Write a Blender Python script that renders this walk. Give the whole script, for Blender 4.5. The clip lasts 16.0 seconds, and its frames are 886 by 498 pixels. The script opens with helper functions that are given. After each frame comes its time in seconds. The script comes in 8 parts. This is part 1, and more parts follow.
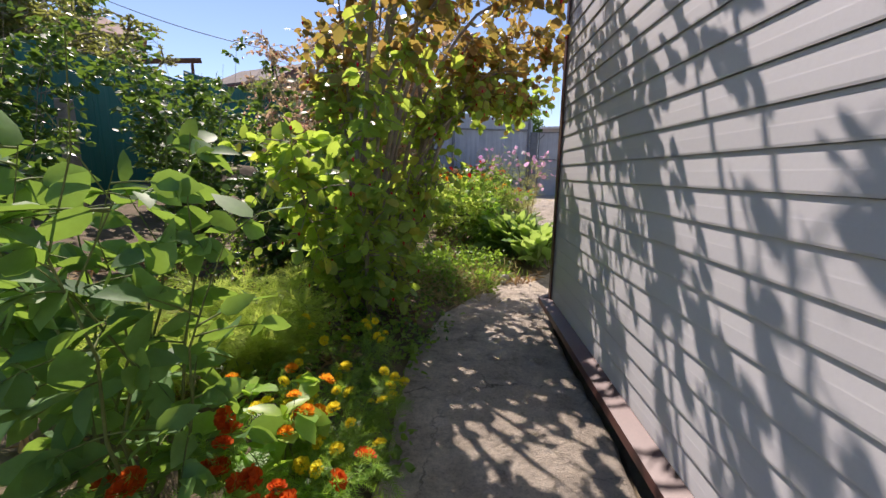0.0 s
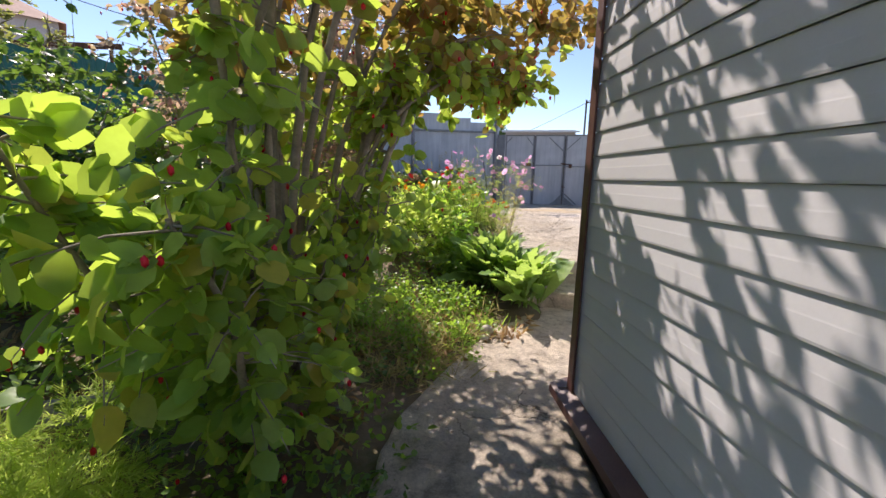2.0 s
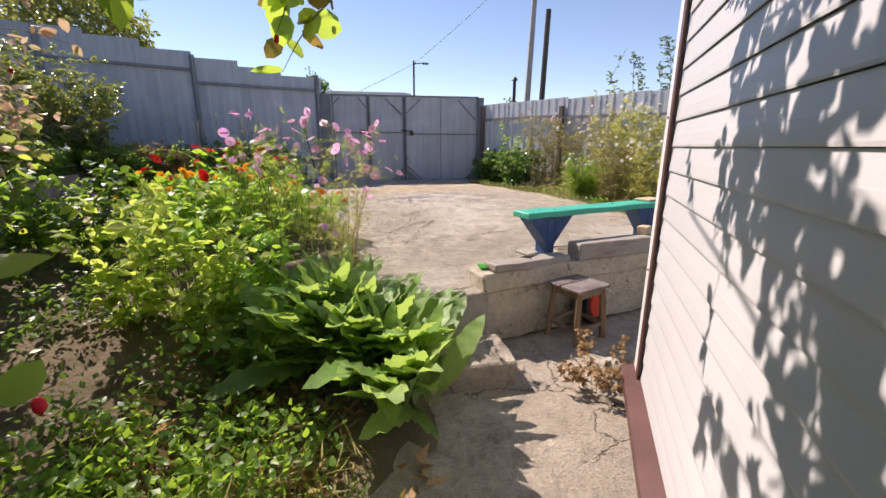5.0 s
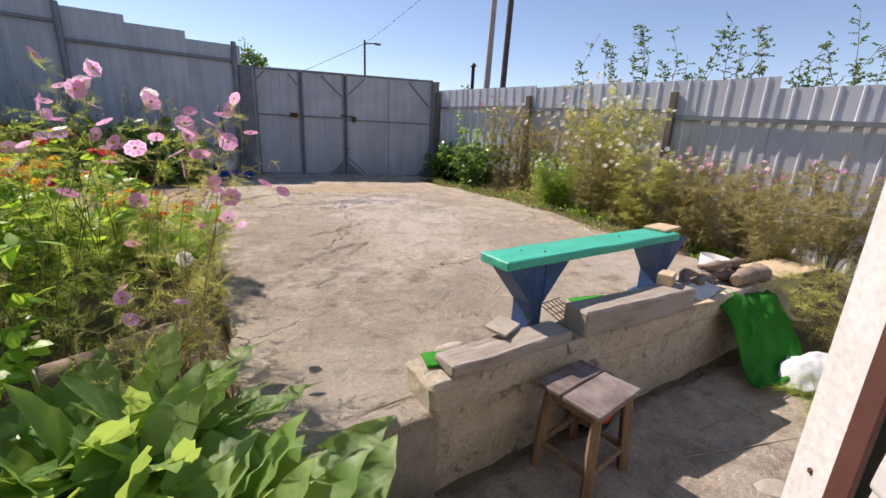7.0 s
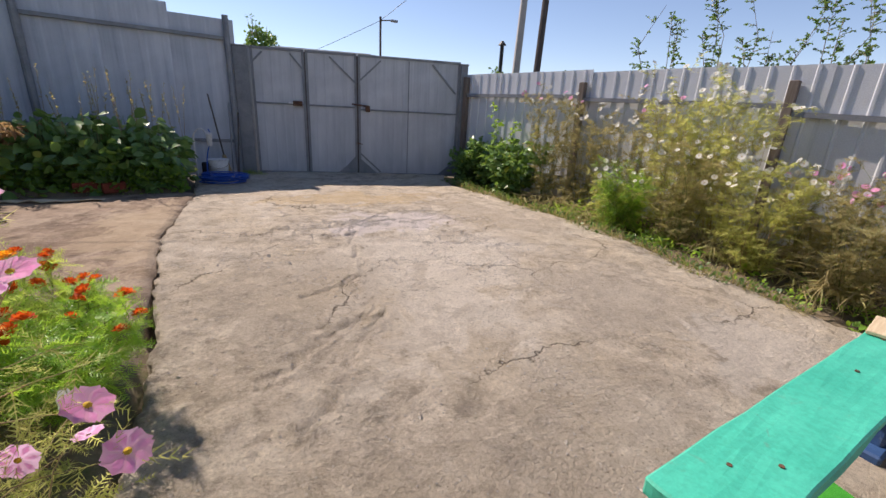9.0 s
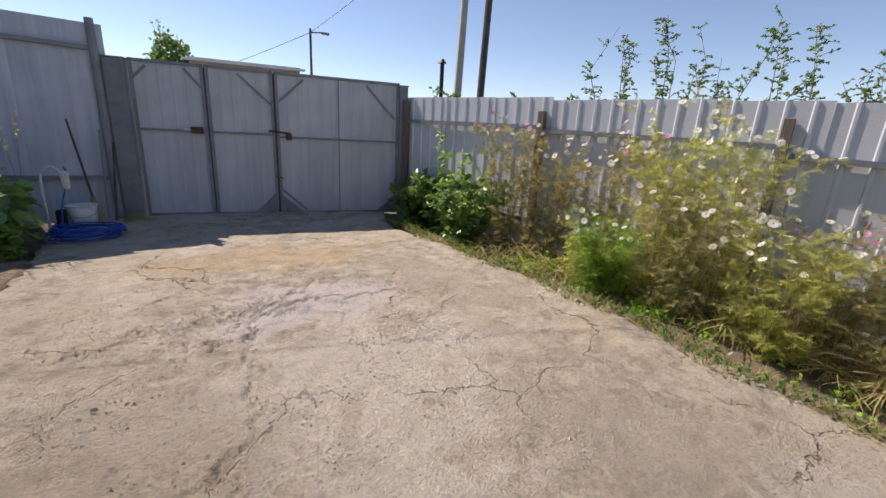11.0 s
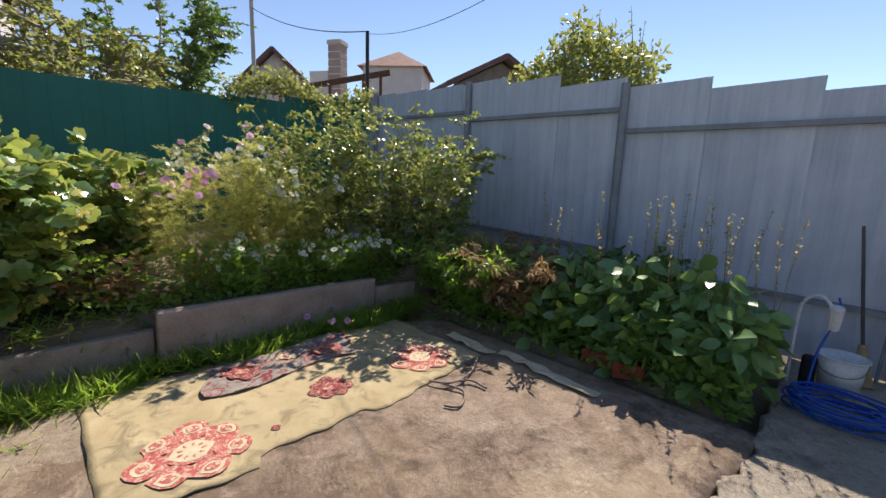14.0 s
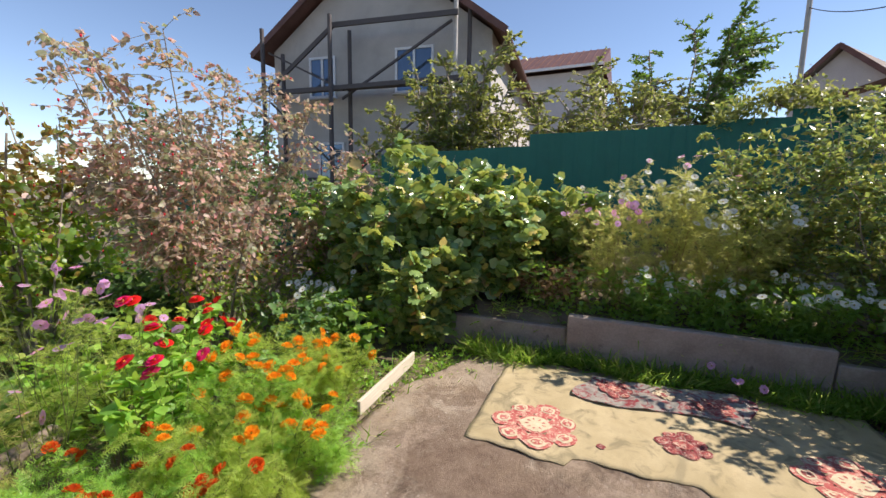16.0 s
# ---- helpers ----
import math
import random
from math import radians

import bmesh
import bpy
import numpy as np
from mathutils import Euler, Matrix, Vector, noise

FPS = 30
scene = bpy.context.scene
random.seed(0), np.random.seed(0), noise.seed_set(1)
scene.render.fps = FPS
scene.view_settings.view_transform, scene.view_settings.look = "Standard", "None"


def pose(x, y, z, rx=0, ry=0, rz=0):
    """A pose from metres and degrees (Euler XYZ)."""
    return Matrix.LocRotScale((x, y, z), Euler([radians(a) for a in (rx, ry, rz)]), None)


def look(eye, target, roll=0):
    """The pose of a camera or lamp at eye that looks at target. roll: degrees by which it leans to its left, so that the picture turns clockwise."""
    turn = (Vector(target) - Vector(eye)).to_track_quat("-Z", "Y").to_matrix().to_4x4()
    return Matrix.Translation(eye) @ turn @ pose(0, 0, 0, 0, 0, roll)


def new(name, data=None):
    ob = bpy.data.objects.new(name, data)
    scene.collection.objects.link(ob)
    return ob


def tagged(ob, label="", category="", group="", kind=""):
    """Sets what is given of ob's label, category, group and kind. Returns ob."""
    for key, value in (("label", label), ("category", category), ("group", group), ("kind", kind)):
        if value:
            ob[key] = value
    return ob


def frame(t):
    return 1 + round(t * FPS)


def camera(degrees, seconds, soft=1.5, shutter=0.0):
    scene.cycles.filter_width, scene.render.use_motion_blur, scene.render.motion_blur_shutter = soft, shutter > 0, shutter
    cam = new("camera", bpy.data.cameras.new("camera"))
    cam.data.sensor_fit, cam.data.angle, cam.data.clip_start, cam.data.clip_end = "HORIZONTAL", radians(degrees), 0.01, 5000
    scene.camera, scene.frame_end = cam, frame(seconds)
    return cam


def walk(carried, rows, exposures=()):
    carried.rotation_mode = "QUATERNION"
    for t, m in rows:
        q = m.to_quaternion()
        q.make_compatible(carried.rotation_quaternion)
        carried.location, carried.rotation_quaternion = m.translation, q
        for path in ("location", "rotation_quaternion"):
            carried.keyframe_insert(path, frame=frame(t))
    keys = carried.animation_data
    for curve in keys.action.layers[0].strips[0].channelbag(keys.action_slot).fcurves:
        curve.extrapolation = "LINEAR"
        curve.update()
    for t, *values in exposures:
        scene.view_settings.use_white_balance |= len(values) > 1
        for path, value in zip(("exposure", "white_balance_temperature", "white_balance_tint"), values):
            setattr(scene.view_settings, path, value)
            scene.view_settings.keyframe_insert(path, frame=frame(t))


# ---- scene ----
# camera and its walk: seconds, place in metres, turn in degrees
cam = camera(94.6, 16.0)
PATH = [
    (0, -0.1493, -0.3769, 1.5511, 79.54, -0.97, 3.54),
    (0.5, -0.2041, -0.0369, 1.573, 80.02, -1.03, 2.85),
    (1, -0.1908, 0.3433, 1.5939, 80.39, -1.12, 1.72),
    (1.5, -0.2119, 0.7278, 1.606, 80.37, -1.22, 0.17),
    (2, -0.2081, 1.094, 1.6259, 80.1, -1.37, -1.99),
    (2.5, -0.1711, 1.4578, 1.6432, 79.94, -1.39, -4.78),
    (3, -0.1781, 1.8338, 1.6686, 79.84, -1.21, -8.28),
    (3.5, -0.1328, 2.2178, 1.6838, 79.48, -1.03, -12.33),
    (4, -0.0382, 2.6097, 1.7065, 78.47, -0.48, -16.69),
    (4.5, 0.0513, 2.9847, 1.7313, 76.97, -0.03, -21.18),
    (7, 0.9541, 4.6004, 1.8097, 74.53, -2.57, -30.96),
    (7.5, 1.1061, 4.917, 1.8422, 74.48, -3.16, -28.96),
    (8, 1.2929, 5.235, 1.8478, 74.04, -3.27, -27.17),
    (8.5, 1.3807, 5.6151, 1.8646, 73.04, -3.1, -26.98),
    (9, 1.4459, 5.9462, 2.0102, 72.02, -2.87, -28.9),
    (11.5, 2.1086, 7.3627, 2.3025, 74.45, -3.19, -37.6),
    (12, 2.0934, 7.7701, 2.3607, 76.19, -3.07, -21.37),
    (12.5, 2.0148, 8.1918, 2.3686, 77.47, -2.94, -2.24),
    (13, 1.85, 8.5562, 2.3842, 78.35, -2.69, 14.48),
    (13.5, 1.6454, 8.9044, 2.4201, 79.33, -2.26, 29.76),
    (14, 1.471, 9.2292, 2.4548, 80.19, -1.92, 45.56),
    (14.5, 1.3042, 9.5027, 2.4694, 80.79, -1.89, 61.53),
    (15, 1.2879, 9.7397, 2.5074, 80.93, -1.81, 78.38),
    (15.5, 1.4961, 9.9431, 2.4929, 80.98, -1.52, 95.32),
    (16, 1.8067, 10.108, 2.522, 82.06, -0.79, 111.92),
]
walk(cam, [(t, pose(x, y, z, rx, ry, rz)) for t, x, y, z, rx, ry, rz in PATH], [(0, 0.54, 6600, 23), (1.5, 0.72, 6600, 23), (2.5, 0.92, 6700, 17), (3.5, 1.04, 6800, 18), (4, 0.98, 6850, 20), (4.5, 0.74, 6850, 23), (7, 0.48, 6850, 22), (12.5, 0.40, 6850, 18), (14, 0.62, 6700, 16), (16, 0.72, 6600, 15)])

# ---- world, sun and exposure ----
SUN_TO = Vector((-0.36, 0.84, 1.0)).normalized()
world = bpy.data.worlds.new("sky_world")
scene.world = world
world.use_nodes = True
wn = world.node_tree
sky = wn.nodes.new("ShaderNodeTexSky")
sky.sky_type, sky.sun_disc = "NISHITA", False
sky.sun_elevation = math.asin(SUN_TO.z)
sky.sun_rotation = math.atan2(SUN_TO.x, SUN_TO.y)
sky.air_density, sky.dust_density, sky.ozone_density, sky.altitude = 0.85, 0.0, 1.3, 100
wn.links.new(sky.outputs[0], wn.nodes["Background"].inputs[0])
wn.nodes["Background"].inputs[1].default_value = 0.112
sun_data = bpy.data.lights.new("sun", "SUN")
sun_data.energy, sun_data.angle, sun_data.color = 4.7, radians(0.5), (1.0, 0.93, 0.82)
sun = new("sun", sun_data)
sun.matrix_world = look(SUN_TO * 40, (0, 0, 0))


# ---- materials ----
def mat_base(name):
    m = bpy.data.materials.new(name)
    m.use_nodes = True
    t = m.node_tree
    return m, t.nodes, t.links, t.nodes["Principled BSDF"]


def ramp(nodes, stops):
    r = nodes.new("ShaderNodeValToRGB")
    e = r.color_ramp.elements
    while len(e) < len(stops):
        e.new(0.5)
    for el, (p, c) in zip(e, stops):
        el.position, el.color = p, (*c, 1)
    return r


def noise_node(nodes, links, scale, detail=6, rough=0.6, coords="Object", distort=0.0):
    tc = nodes.new("ShaderNodeTexCoord")
    n = nodes.new("ShaderNodeTexNoise")
    n.inputs["Scale"].default_value, n.inputs["Detail"].default_value = scale, detail
    n.inputs["Roughness"].default_value, n.inputs["Distortion"].default_value = rough, distort
    links.new(tc.outputs[coords], n.inputs["Vector"])
    return n


def mix_col(nodes, links, fac, a, b, blend="MIX"):
    m = nodes.new("ShaderNodeMix")
    m.data_type, m.blend_type = "RGBA", blend
    for sock, v in ((m.inputs[0], fac), (m.inputs[6], a), (m.inputs[7], b)):
        if isinstance(v, (int, float)):
            sock.default_value = v
        elif isinstance(v, tuple):
            sock.default_value = (*v, 1)
        else:
            links.new(v, sock)
    return m.outputs[2]


def bump(nodes, links, bsdf, height, strength, dist):
    b = nodes.new("ShaderNodeBump")
    b.inputs["Strength"].default_value, b.inputs["Distance"].default_value = strength, dist
    links.new(height, b.inputs["Height"])
    links.new(b.outputs[0], bsdf.inputs["Normal"])


def surface(name, c1, c2, scale=6, fine=60, rough=0.8, bumps=0.3, dist=0.004, stain_or_shade=None, metal=0.0, spec=0.3, vary=0.0, coords="Object", grain=1.0):
    """Two-scale worn surface: broad tint, fine grain, stains or painted shade with their own shape."""
    m, n, l, b = mat_base(name)
    big = noise_node(n, l, scale, 5, 0.6, coords, 0.4)
    small = noise_node(n, l, fine, 8, 0.7, coords)
    r = ramp(n, [(0.32, c1), (0.68, c2)])
    l.new(big.outputs[0], r.inputs[0])
    g = ramp(n, [(0.3, (1 - 0.28 * grain,) * 3), (0.7, (1 + 0.12 * grain,) * 3)])
    l.new(small.outputs[0], g.inputs[0])
    col = mix_col(n, l, 0.8, r.outputs[0], g.outputs[0], "MULTIPLY")
    if stain_or_shade:
        s = noise_node(n, l, stain_or_shade[1], 7, 0.65, coords, 1.2)
        sr = ramp(n, [(stain_or_shade[2], (0, 0, 0)), (stain_or_shade[2] + 0.12, (1, 1, 1))])
        l.new(s.outputs[0], sr.inputs[0])
        col = mix_col(n, l, sr.outputs[0], col, stain_or_shade[0])
    if vary:
        oi = n.new("ShaderNodeObjectInfo")
        vr = ramp(n, [(0, (1 - vary,) * 3), (1, (1 + vary,) * 3)])
        l.new(oi.outputs["Random"], vr.inputs[0])
        col = mix_col(n, l, 1.0, col, vr.outputs[0], "MULTIPLY")
    l.new(col, b.inputs["Base Color"])
    b.inputs["Roughness"].default_value, b.inputs["Metallic"].default_value = rough, metal
    b.inputs["Specular IOR Level"].default_value = spec
    if bumps:
        bump(n, l, b, small.outputs[0], bumps, dist)
    return m


def wood(name, c1, c2, rough=0.75, axis=0, grey=None, stretch=14):
    """Grain drawn out along one axis of the piece."""
    m, n, l, b = mat_base(name)
    tc = n.new("ShaderNodeTexCoord")
    mp = n.new("ShaderNodeMapping")
    sc = [stretch * 2.5] * 3
    sc[axis] = 2.0
    mp.inputs["Scale"].default_value = sc
    l.new(tc.outputs["Object"], mp.inputs["Vector"])
    g = n.new("ShaderNodeTexNoise")
    g.inputs["Scale"].default_value, g.inputs["Detail"].default_value, g.inputs["Roughness"].default_value = 1.6, 8, 0.7
    l.new(mp.outputs[0], g.inputs["Vector"])
    r = ramp(n, [(0.3, c1), (0.65, c2)])
    l.new(g.outputs[0], r.inputs[0])
    col = r.outputs[0]
    if grey:
        w = noise_node(n, l, 5, 5, 0.6)
        wr = ramp(n, [(0.42, (0, 0, 0)), (0.62, (1, 1, 1))])
        l.new(w.outputs[0], wr.inputs[0])
        col = mix_col(n, l, wr.outputs[0], col, grey)
    l.new(col, b.inputs["Base Color"])
    b.inputs["Roughness"].default_value = rough
    bump(n, l, b, g.outputs[0], 0.5, 0.004)
    return m


def leaf_mat(name, stops, back, trans=0.42, rough=0.42, spec=0.45):
    """Leaf blade: hue differs from leaf to leaf, and light shines through."""
    m, n, l, b = mat_base(name)
    geo = n.new("ShaderNodeNewGeometry")
    oi = n.new("ShaderNodeObjectInfo")
    add = n.new("ShaderNodeMath")
    add.operation = "ADD"
    l.new(geo.outputs["Random Per Island"], add.inputs[0])
    l.new(oi.outputs["Random"], add.inputs[1])
    fr = n.new("ShaderNodeMath")
    fr.operation = "FRACT"
    l.new(add.outputs[0], fr.inputs[0])
    r = ramp(n, stops)
    l.new(fr.outputs[0], r.inputs[0])
    big = noise_node(n, l, 26, 4, 0.6)
    g = ramp(n, [(0.3, (0.86, 0.88, 0.86)), (0.7, (1.3, 1.28, 1.25))])
    l.new(big.outputs[0], g.inputs[0])
    col = mix_col(n, l, 1.0, r.outputs[0], g.outputs[0], "MULTIPLY")
    l.new(col, b.inputs["Base Color"])
    b.inputs["Roughness"].default_value, b.inputs["Specular IOR Level"].default_value = rough, spec
    bump(n, l, b, big.outputs[0], 0.25, 0.003)
    tr = n.new("ShaderNodeBsdfTranslucent")
    tc = mix_col(n, l, 0.7, col, tuple(min(0.9, c * 1.45) for c in back))
    l.new(tc, tr.inputs[0])
    mx = n.new("ShaderNodeMixShader")
    mx.inputs[0].default_value = trans + 0.15
    l.new(b.outputs[0], mx.inputs[1])
    l.new(tr.outputs[0], mx.inputs[2])
    l.new(mx.outputs[0], n["Material Output"].inputs[0])
    return m


def flat(name, col, rough=0.5, metal=0.0, var=0.12, scale=30):
    return surface(name, tuple(c * (1 - var) for c in col), tuple(c * (1 + var) for c in col), scale, scale * 6, rough, 0.1, 0.001, None, metal)


def concrete(name, c1, c2, dirt, warm, crack=True, patches=(), skin=1.0):
    """Worn concrete; patches are stains (x, y, rx, ry, turn, colour, strength) with ragged edges."""
    m, n, l, b = mat_base(name)
    big = noise_node(n, l, 0.8, 7, 0.66, "Object", 0.1)
    mid = noise_node(n, l, 5, 12, 0.78, "Object", 0.25)
    fine = noise_node(n, l, 55, 9, 0.8)
    r = ramp(n, [(0.40, tuple(0.66 * q for q in c1)), (0.47, c1), (0.60, tuple(1.1 * q for q in c2))])
    l.new(mid.outputs[0], r.inputs[0])
    wr = ramp(n, [(0.44, (0, 0, 0)), (0.66, (0.75, 0.75, 0.75))])
    l.new(big.outputs[0], wr.inputs[0])
    col = mix_col(n, l, wr.outputs[0], r.outputs[0], warm)
    pat = noise_node(n, l, 0.75, 12, 0.74, "Object", 0.2)
    pr = ramp(n, [(0.50, (0, 0, 0)), (0.60, (0.7, 0.7, 0.7))])
    pat2 = noise_node(n, l, 3.4, 12, 0.76, "Object", 0.3)
    both = n.new("ShaderNodeMath")
    both.operation = "MAXIMUM"
    sub2 = n.new("ShaderNodeMath")
    sub2.operation = "SUBTRACT"
    l.new(pat2.outputs[0], sub2.inputs[0])
    sub2.inputs[1].default_value = 0.05
    l.new(pat.outputs[0], both.inputs[0])
    l.new(sub2.outputs[0], both.inputs[1])
    l.new(both.outputs[0], pr.inputs[0])
    col = mix_col(n, l, pr.outputs[0], col, dirt)
    for px, py, rx, ry, turn, pcol, power in patches:
        tcp = n.new("ShaderNodeTexCoord")
        mpp = n.new("ShaderNodeMapping")
        mpp.vector_type = "TEXTURE"
        mpp.inputs["Location"].default_value = (px, py, 0.8)
        mpp.inputs["Rotation"].default_value = (0, 0, radians(turn))
        mpp.inputs["Scale"].default_value = (rx, ry, 3)
        l.new(tcp.outputs["Object"], mpp.inputs["Vector"])
        ln = n.new("ShaderNodeVectorMath")
        ln.operation = "LENGTH"
        l.new(mpp.outputs[0], ln.inputs[0])
        rag = noise_node(n, l, 2.6, 10, 0.72, "Object", 0.5)
        ad = n.new("ShaderNodeMath")
        ad.operation = "MULTIPLY_ADD"
        l.new(rag.outputs[0], ad.inputs[0])
        ad.inputs[1].default_value = -4.4
        l.new(ln.outputs["Value"], ad.inputs[2])
        rr = ramp(n, [(0.0, (power,) * 3), (0.30, (0, 0, 0))])
        sh = n.new("ShaderNodeMath")
        sh.operation = "ADD"
        l.new(ad.outputs[0], sh.inputs[0])
        sh.inputs[1].default_value = 1.5
        l.new(sh.outputs[0], rr.inputs[0])
        col = mix_col(n, l, rr.outputs[0], col, pcol)
    g = ramp(n, [(0.30, (0.42, 0.41, 0.40)), (0.42, (0.86, 0.86, 0.86)), (0.52, (1.0, 1.0, 1.0)), (0.72, (1.28, 1.27, 1.25))])
    l.new(fine.outputs[0], g.inputs[0])
    col = mix_col(n, l, 0.85 * skin, col, g.outputs[0], "MULTIPLY")
    # pebbles and chips bared in the worn skin
    chip = n.new("ShaderNodeTexVoronoi")
    chip.inputs["Scale"].default_value = 44
    tcc = n.new("ShaderNodeTexCoord")
    l.new(tcc.outputs["Object"], chip.inputs["Vector"])
    cb = n.new("ShaderNodeSeparateColor")
    l.new(chip.outputs["Color"], cb.inputs[0])
    cc = ramp(n, [(0.0, tuple(0.55 * q for q in c1)), (0.45, c1), (0.8, c2), (1.0, (0.66, 0.62, 0.56))])
    l.new(cb.outputs[0], cc.inputs[0])
    cf = ramp(n, [(0.16, (0.8 * skin,) * 3), (0.34, (0, 0, 0))])
    l.new(chip.outputs["Distance"], cf.inputs[0])
    cs = ramp(n, [(0.40, (0.12, 0.12, 0.12)), (0.60, (1, 1, 1))])
    l.new(pat.outputs[0], cs.inputs[0])
    col = mix_col(n, l, mix_col(n, l, 1.0, cf.outputs[0], cs.outputs[0], "MULTIPLY"), col, cc.outputs[0])
    # pits of a thumb's width where the skin has broken
    pit = noise_node(n, l, 20, 5, 0.66, "Object", 0.6)
    pk = ramp(n, [(0.32, (0.60, 0.58, 0.56)), (0.41, (1, 1, 1)), (0.60, (1, 1, 1)), (0.68, (1.16, 1.15, 1.13))])
    l.new(pit.outputs[0], pk.inputs[0])
    where = ramp(n, [(0.44, (0.08, 0.08, 0.08)), (0.60, (1, 1, 1))])
    l.new(big.outputs[0], where.inputs[0])
    col = mix_col(n, l, where.outputs[0], col, mix_col(n, l, 1.0, col, pk.outputs[0], "MULTIPLY"))
    hg0 = n.new("ShaderNodeMath")
    hg0.operation = "ADD"
    l.new(mid.outputs[0], hg0.inputs[0])
    l.new(fine.outputs[0], hg0.inputs[1])
    hgt = n.new("ShaderNodeMath")
    hgt.operation = "MULTIPLY_ADD"
    l.new(pit.outputs[0], hgt.inputs[0])
    hgt.inputs[1].default_value = 0.45
    l.new(hg0.outputs[0], hgt.inputs[2])
    lip = n.new("ShaderNodeMath")
    lip.operation = "MULTIPLY_ADD"
    l.new(pr.outputs[0], lip.inputs[0])
    lip.inputs[1].default_value = -0.6
    l.new(hgt.outputs[0], lip.inputs[2])
    h = lip.outputs[0]
    if crack:
        tc = n.new("ShaderNodeTexCoord")
        wob = noise_node(n, l, 3.0, 6, 0.62)
        vm = n.new("ShaderNodeVectorMath")
        vm.operation = "MULTIPLY_ADD"
        l.new(wob.outputs["Color"], vm.inputs[0])
        vm.inputs[1].default_value = (0.45, 0.45, 0.45)
        l.new(tc.outputs["Object"], vm.inputs[2])
        v = n.new("ShaderNodeTexVoronoi")
        v.feature = "DISTANCE_TO_EDGE"
        v.inputs["Scale"].default_value = 0.85
        l.new(vm.outputs[0], v.inputs["Vector"])
        msk = noise_node(n, l, 0.8, 3, 0.5)
        cr = ramp(n, [(0.0, (0.85, 0.85, 0.85)), (0.0065, (0, 0, 0))])
        l.new(v.outputs["Distance"], cr.inputs[0])
        mr = ramp(n, [(0.47, (0, 0, 0)), (0.57, (1, 1, 1))])
        l.new(msk.outputs[0], mr.inputs[0])
        cm = mix_col(n, l, 1.0, cr.outputs[0], mr.outputs[0], "MULTIPLY")
        col = mix_col(n, l, cm, col, (0.07, 0.055, 0.04))
        sub = n.new("ShaderNodeMath")
        sub.operation = "SUBTRACT"
        l.new(h, sub.inputs[0])
        l.new(cm, sub.inputs[1])
        h = sub.outputs[0]
    l.new(col, b.inputs["Base Color"])
    b.inputs["Roughness"].default_value = 0.9
    b.inputs["Specular IOR Level"].default_value = 0.2
    bump(n, l, b, h, skin, 0.032)
    return m



def streaked(name, c1, c2, c3, spread=3.2, rough=0.55):
    """Painted sheet: rain streaks running down, patches faded at their own scale."""
    m, n, l, b = mat_base(name)
    tc = n.new("ShaderNodeTexCoord")
    mp = n.new("ShaderNodeMapping")
    mp.inputs["Scale"].default_value = (spread * 2.2, spread * 2.2, 0.34)
    l.new(tc.outputs["Object"], mp.inputs["Vector"])
    st = n.new("ShaderNodeTexNoise")
    st.inputs["Scale"].default_value, st.inputs["Detail"].default_value, st.inputs["Roughness"].default_value = 1.6, 8, 0.68
    l.new(mp.outputs[0], st.inputs["Vector"])
    r = ramp(n, [(0.34, c1), (0.52, c2), (0.70, c3)])
    l.new(st.outputs[0], r.inputs[0])
    big = noise_node(n, l, 0.9, 6, 0.62, "Object", 0.6)
    fine = noise_node(n, l, 70, 6, 0.7)
    g = ramp(n, [(0.35, (0.86, 0.86, 0.87)), (0.65, (1.1, 1.09, 1.08))])
    l.new(big.outputs[0], g.inputs[0])
    col = mix_col(n, l, 1.0, r.outputs[0], g.outputs[0], "MULTIPLY")
    g2 = ramp(n, [(0.3, (0.9, 0.9, 0.9)), (0.7, (1.06, 1.06, 1.06))])
    l.new(fine.outputs[0], g2.inputs[0])
    col = mix_col(n, l, 1.0, col, g2.outputs[0], "MULTIPLY")
    oi = n.new("ShaderNodeObjectInfo")
    vr = ramp(n, [(0, (0.94, 0.95, 0.96)), (1, (1.06, 1.05, 1.04))])
    l.new(oi.outputs["Random"], vr.inputs[0])
    col = mix_col(n, l, 1.0, col, vr.outputs[0], "MULTIPLY")
    l.new(col, b.inputs["Base Color"])
    b.inputs["Roughness"].default_value, b.inputs["Specular IOR Level"].default_value = rough, 0.4
    bump(n, l, b, big.outputs[0], 0.3, 0.02)
    return m


M = {}
M["soil"] = surface("garden_soil", (0.12, 0.092, 0.06), (0.25, 0.20, 0.135), 1.6, 40, 0.95, 0.8, 0.02, ((0.10, 0.11, 0.045), 2.2, 0.55))
M["terrace"] = concrete("terrace_concrete", (0.49, 0.42, 0.33), (0.63, 0.555, 0.445), (0.69, 0.62, 0.515), (0.60, 0.505, 0.365), True, [
    (3.0, 8.8, 0.75, 1.35, -25, (0.74, 0.67, 0.565), 0.7), (3.25, 10.15, 0.85, 0.42, 0, (0.68, 0.61, 0.565), 0.9),
    (4.1, 7.7, 0.6, 0.9, 20, (0.47, 0.41, 0.33), 0.6), (3.1, 11.5, 1.3, 0.5, -10, (0.56, 0.42, 0.235), 0.6), (1.4, 6.2, 0.7, 0.5, 0, (0.66, 0.60, 0.50), 0.6),
    (1.9, 8.6, 0.9, 0.8, 30, (0.44, 0.375, 0.29), 0.5), (2.6, 6.9, 1.2, 0.45, 10, (0.45, 0.385, 0.30), 0.5), (4.4, 10.2, 0.6, 1.2, 10, (0.46, 0.385, 0.29), 0.5), (4.3, 6.9, 0.6, 0.5, 0, (0.70, 0.64, 0.55), 0.6)])
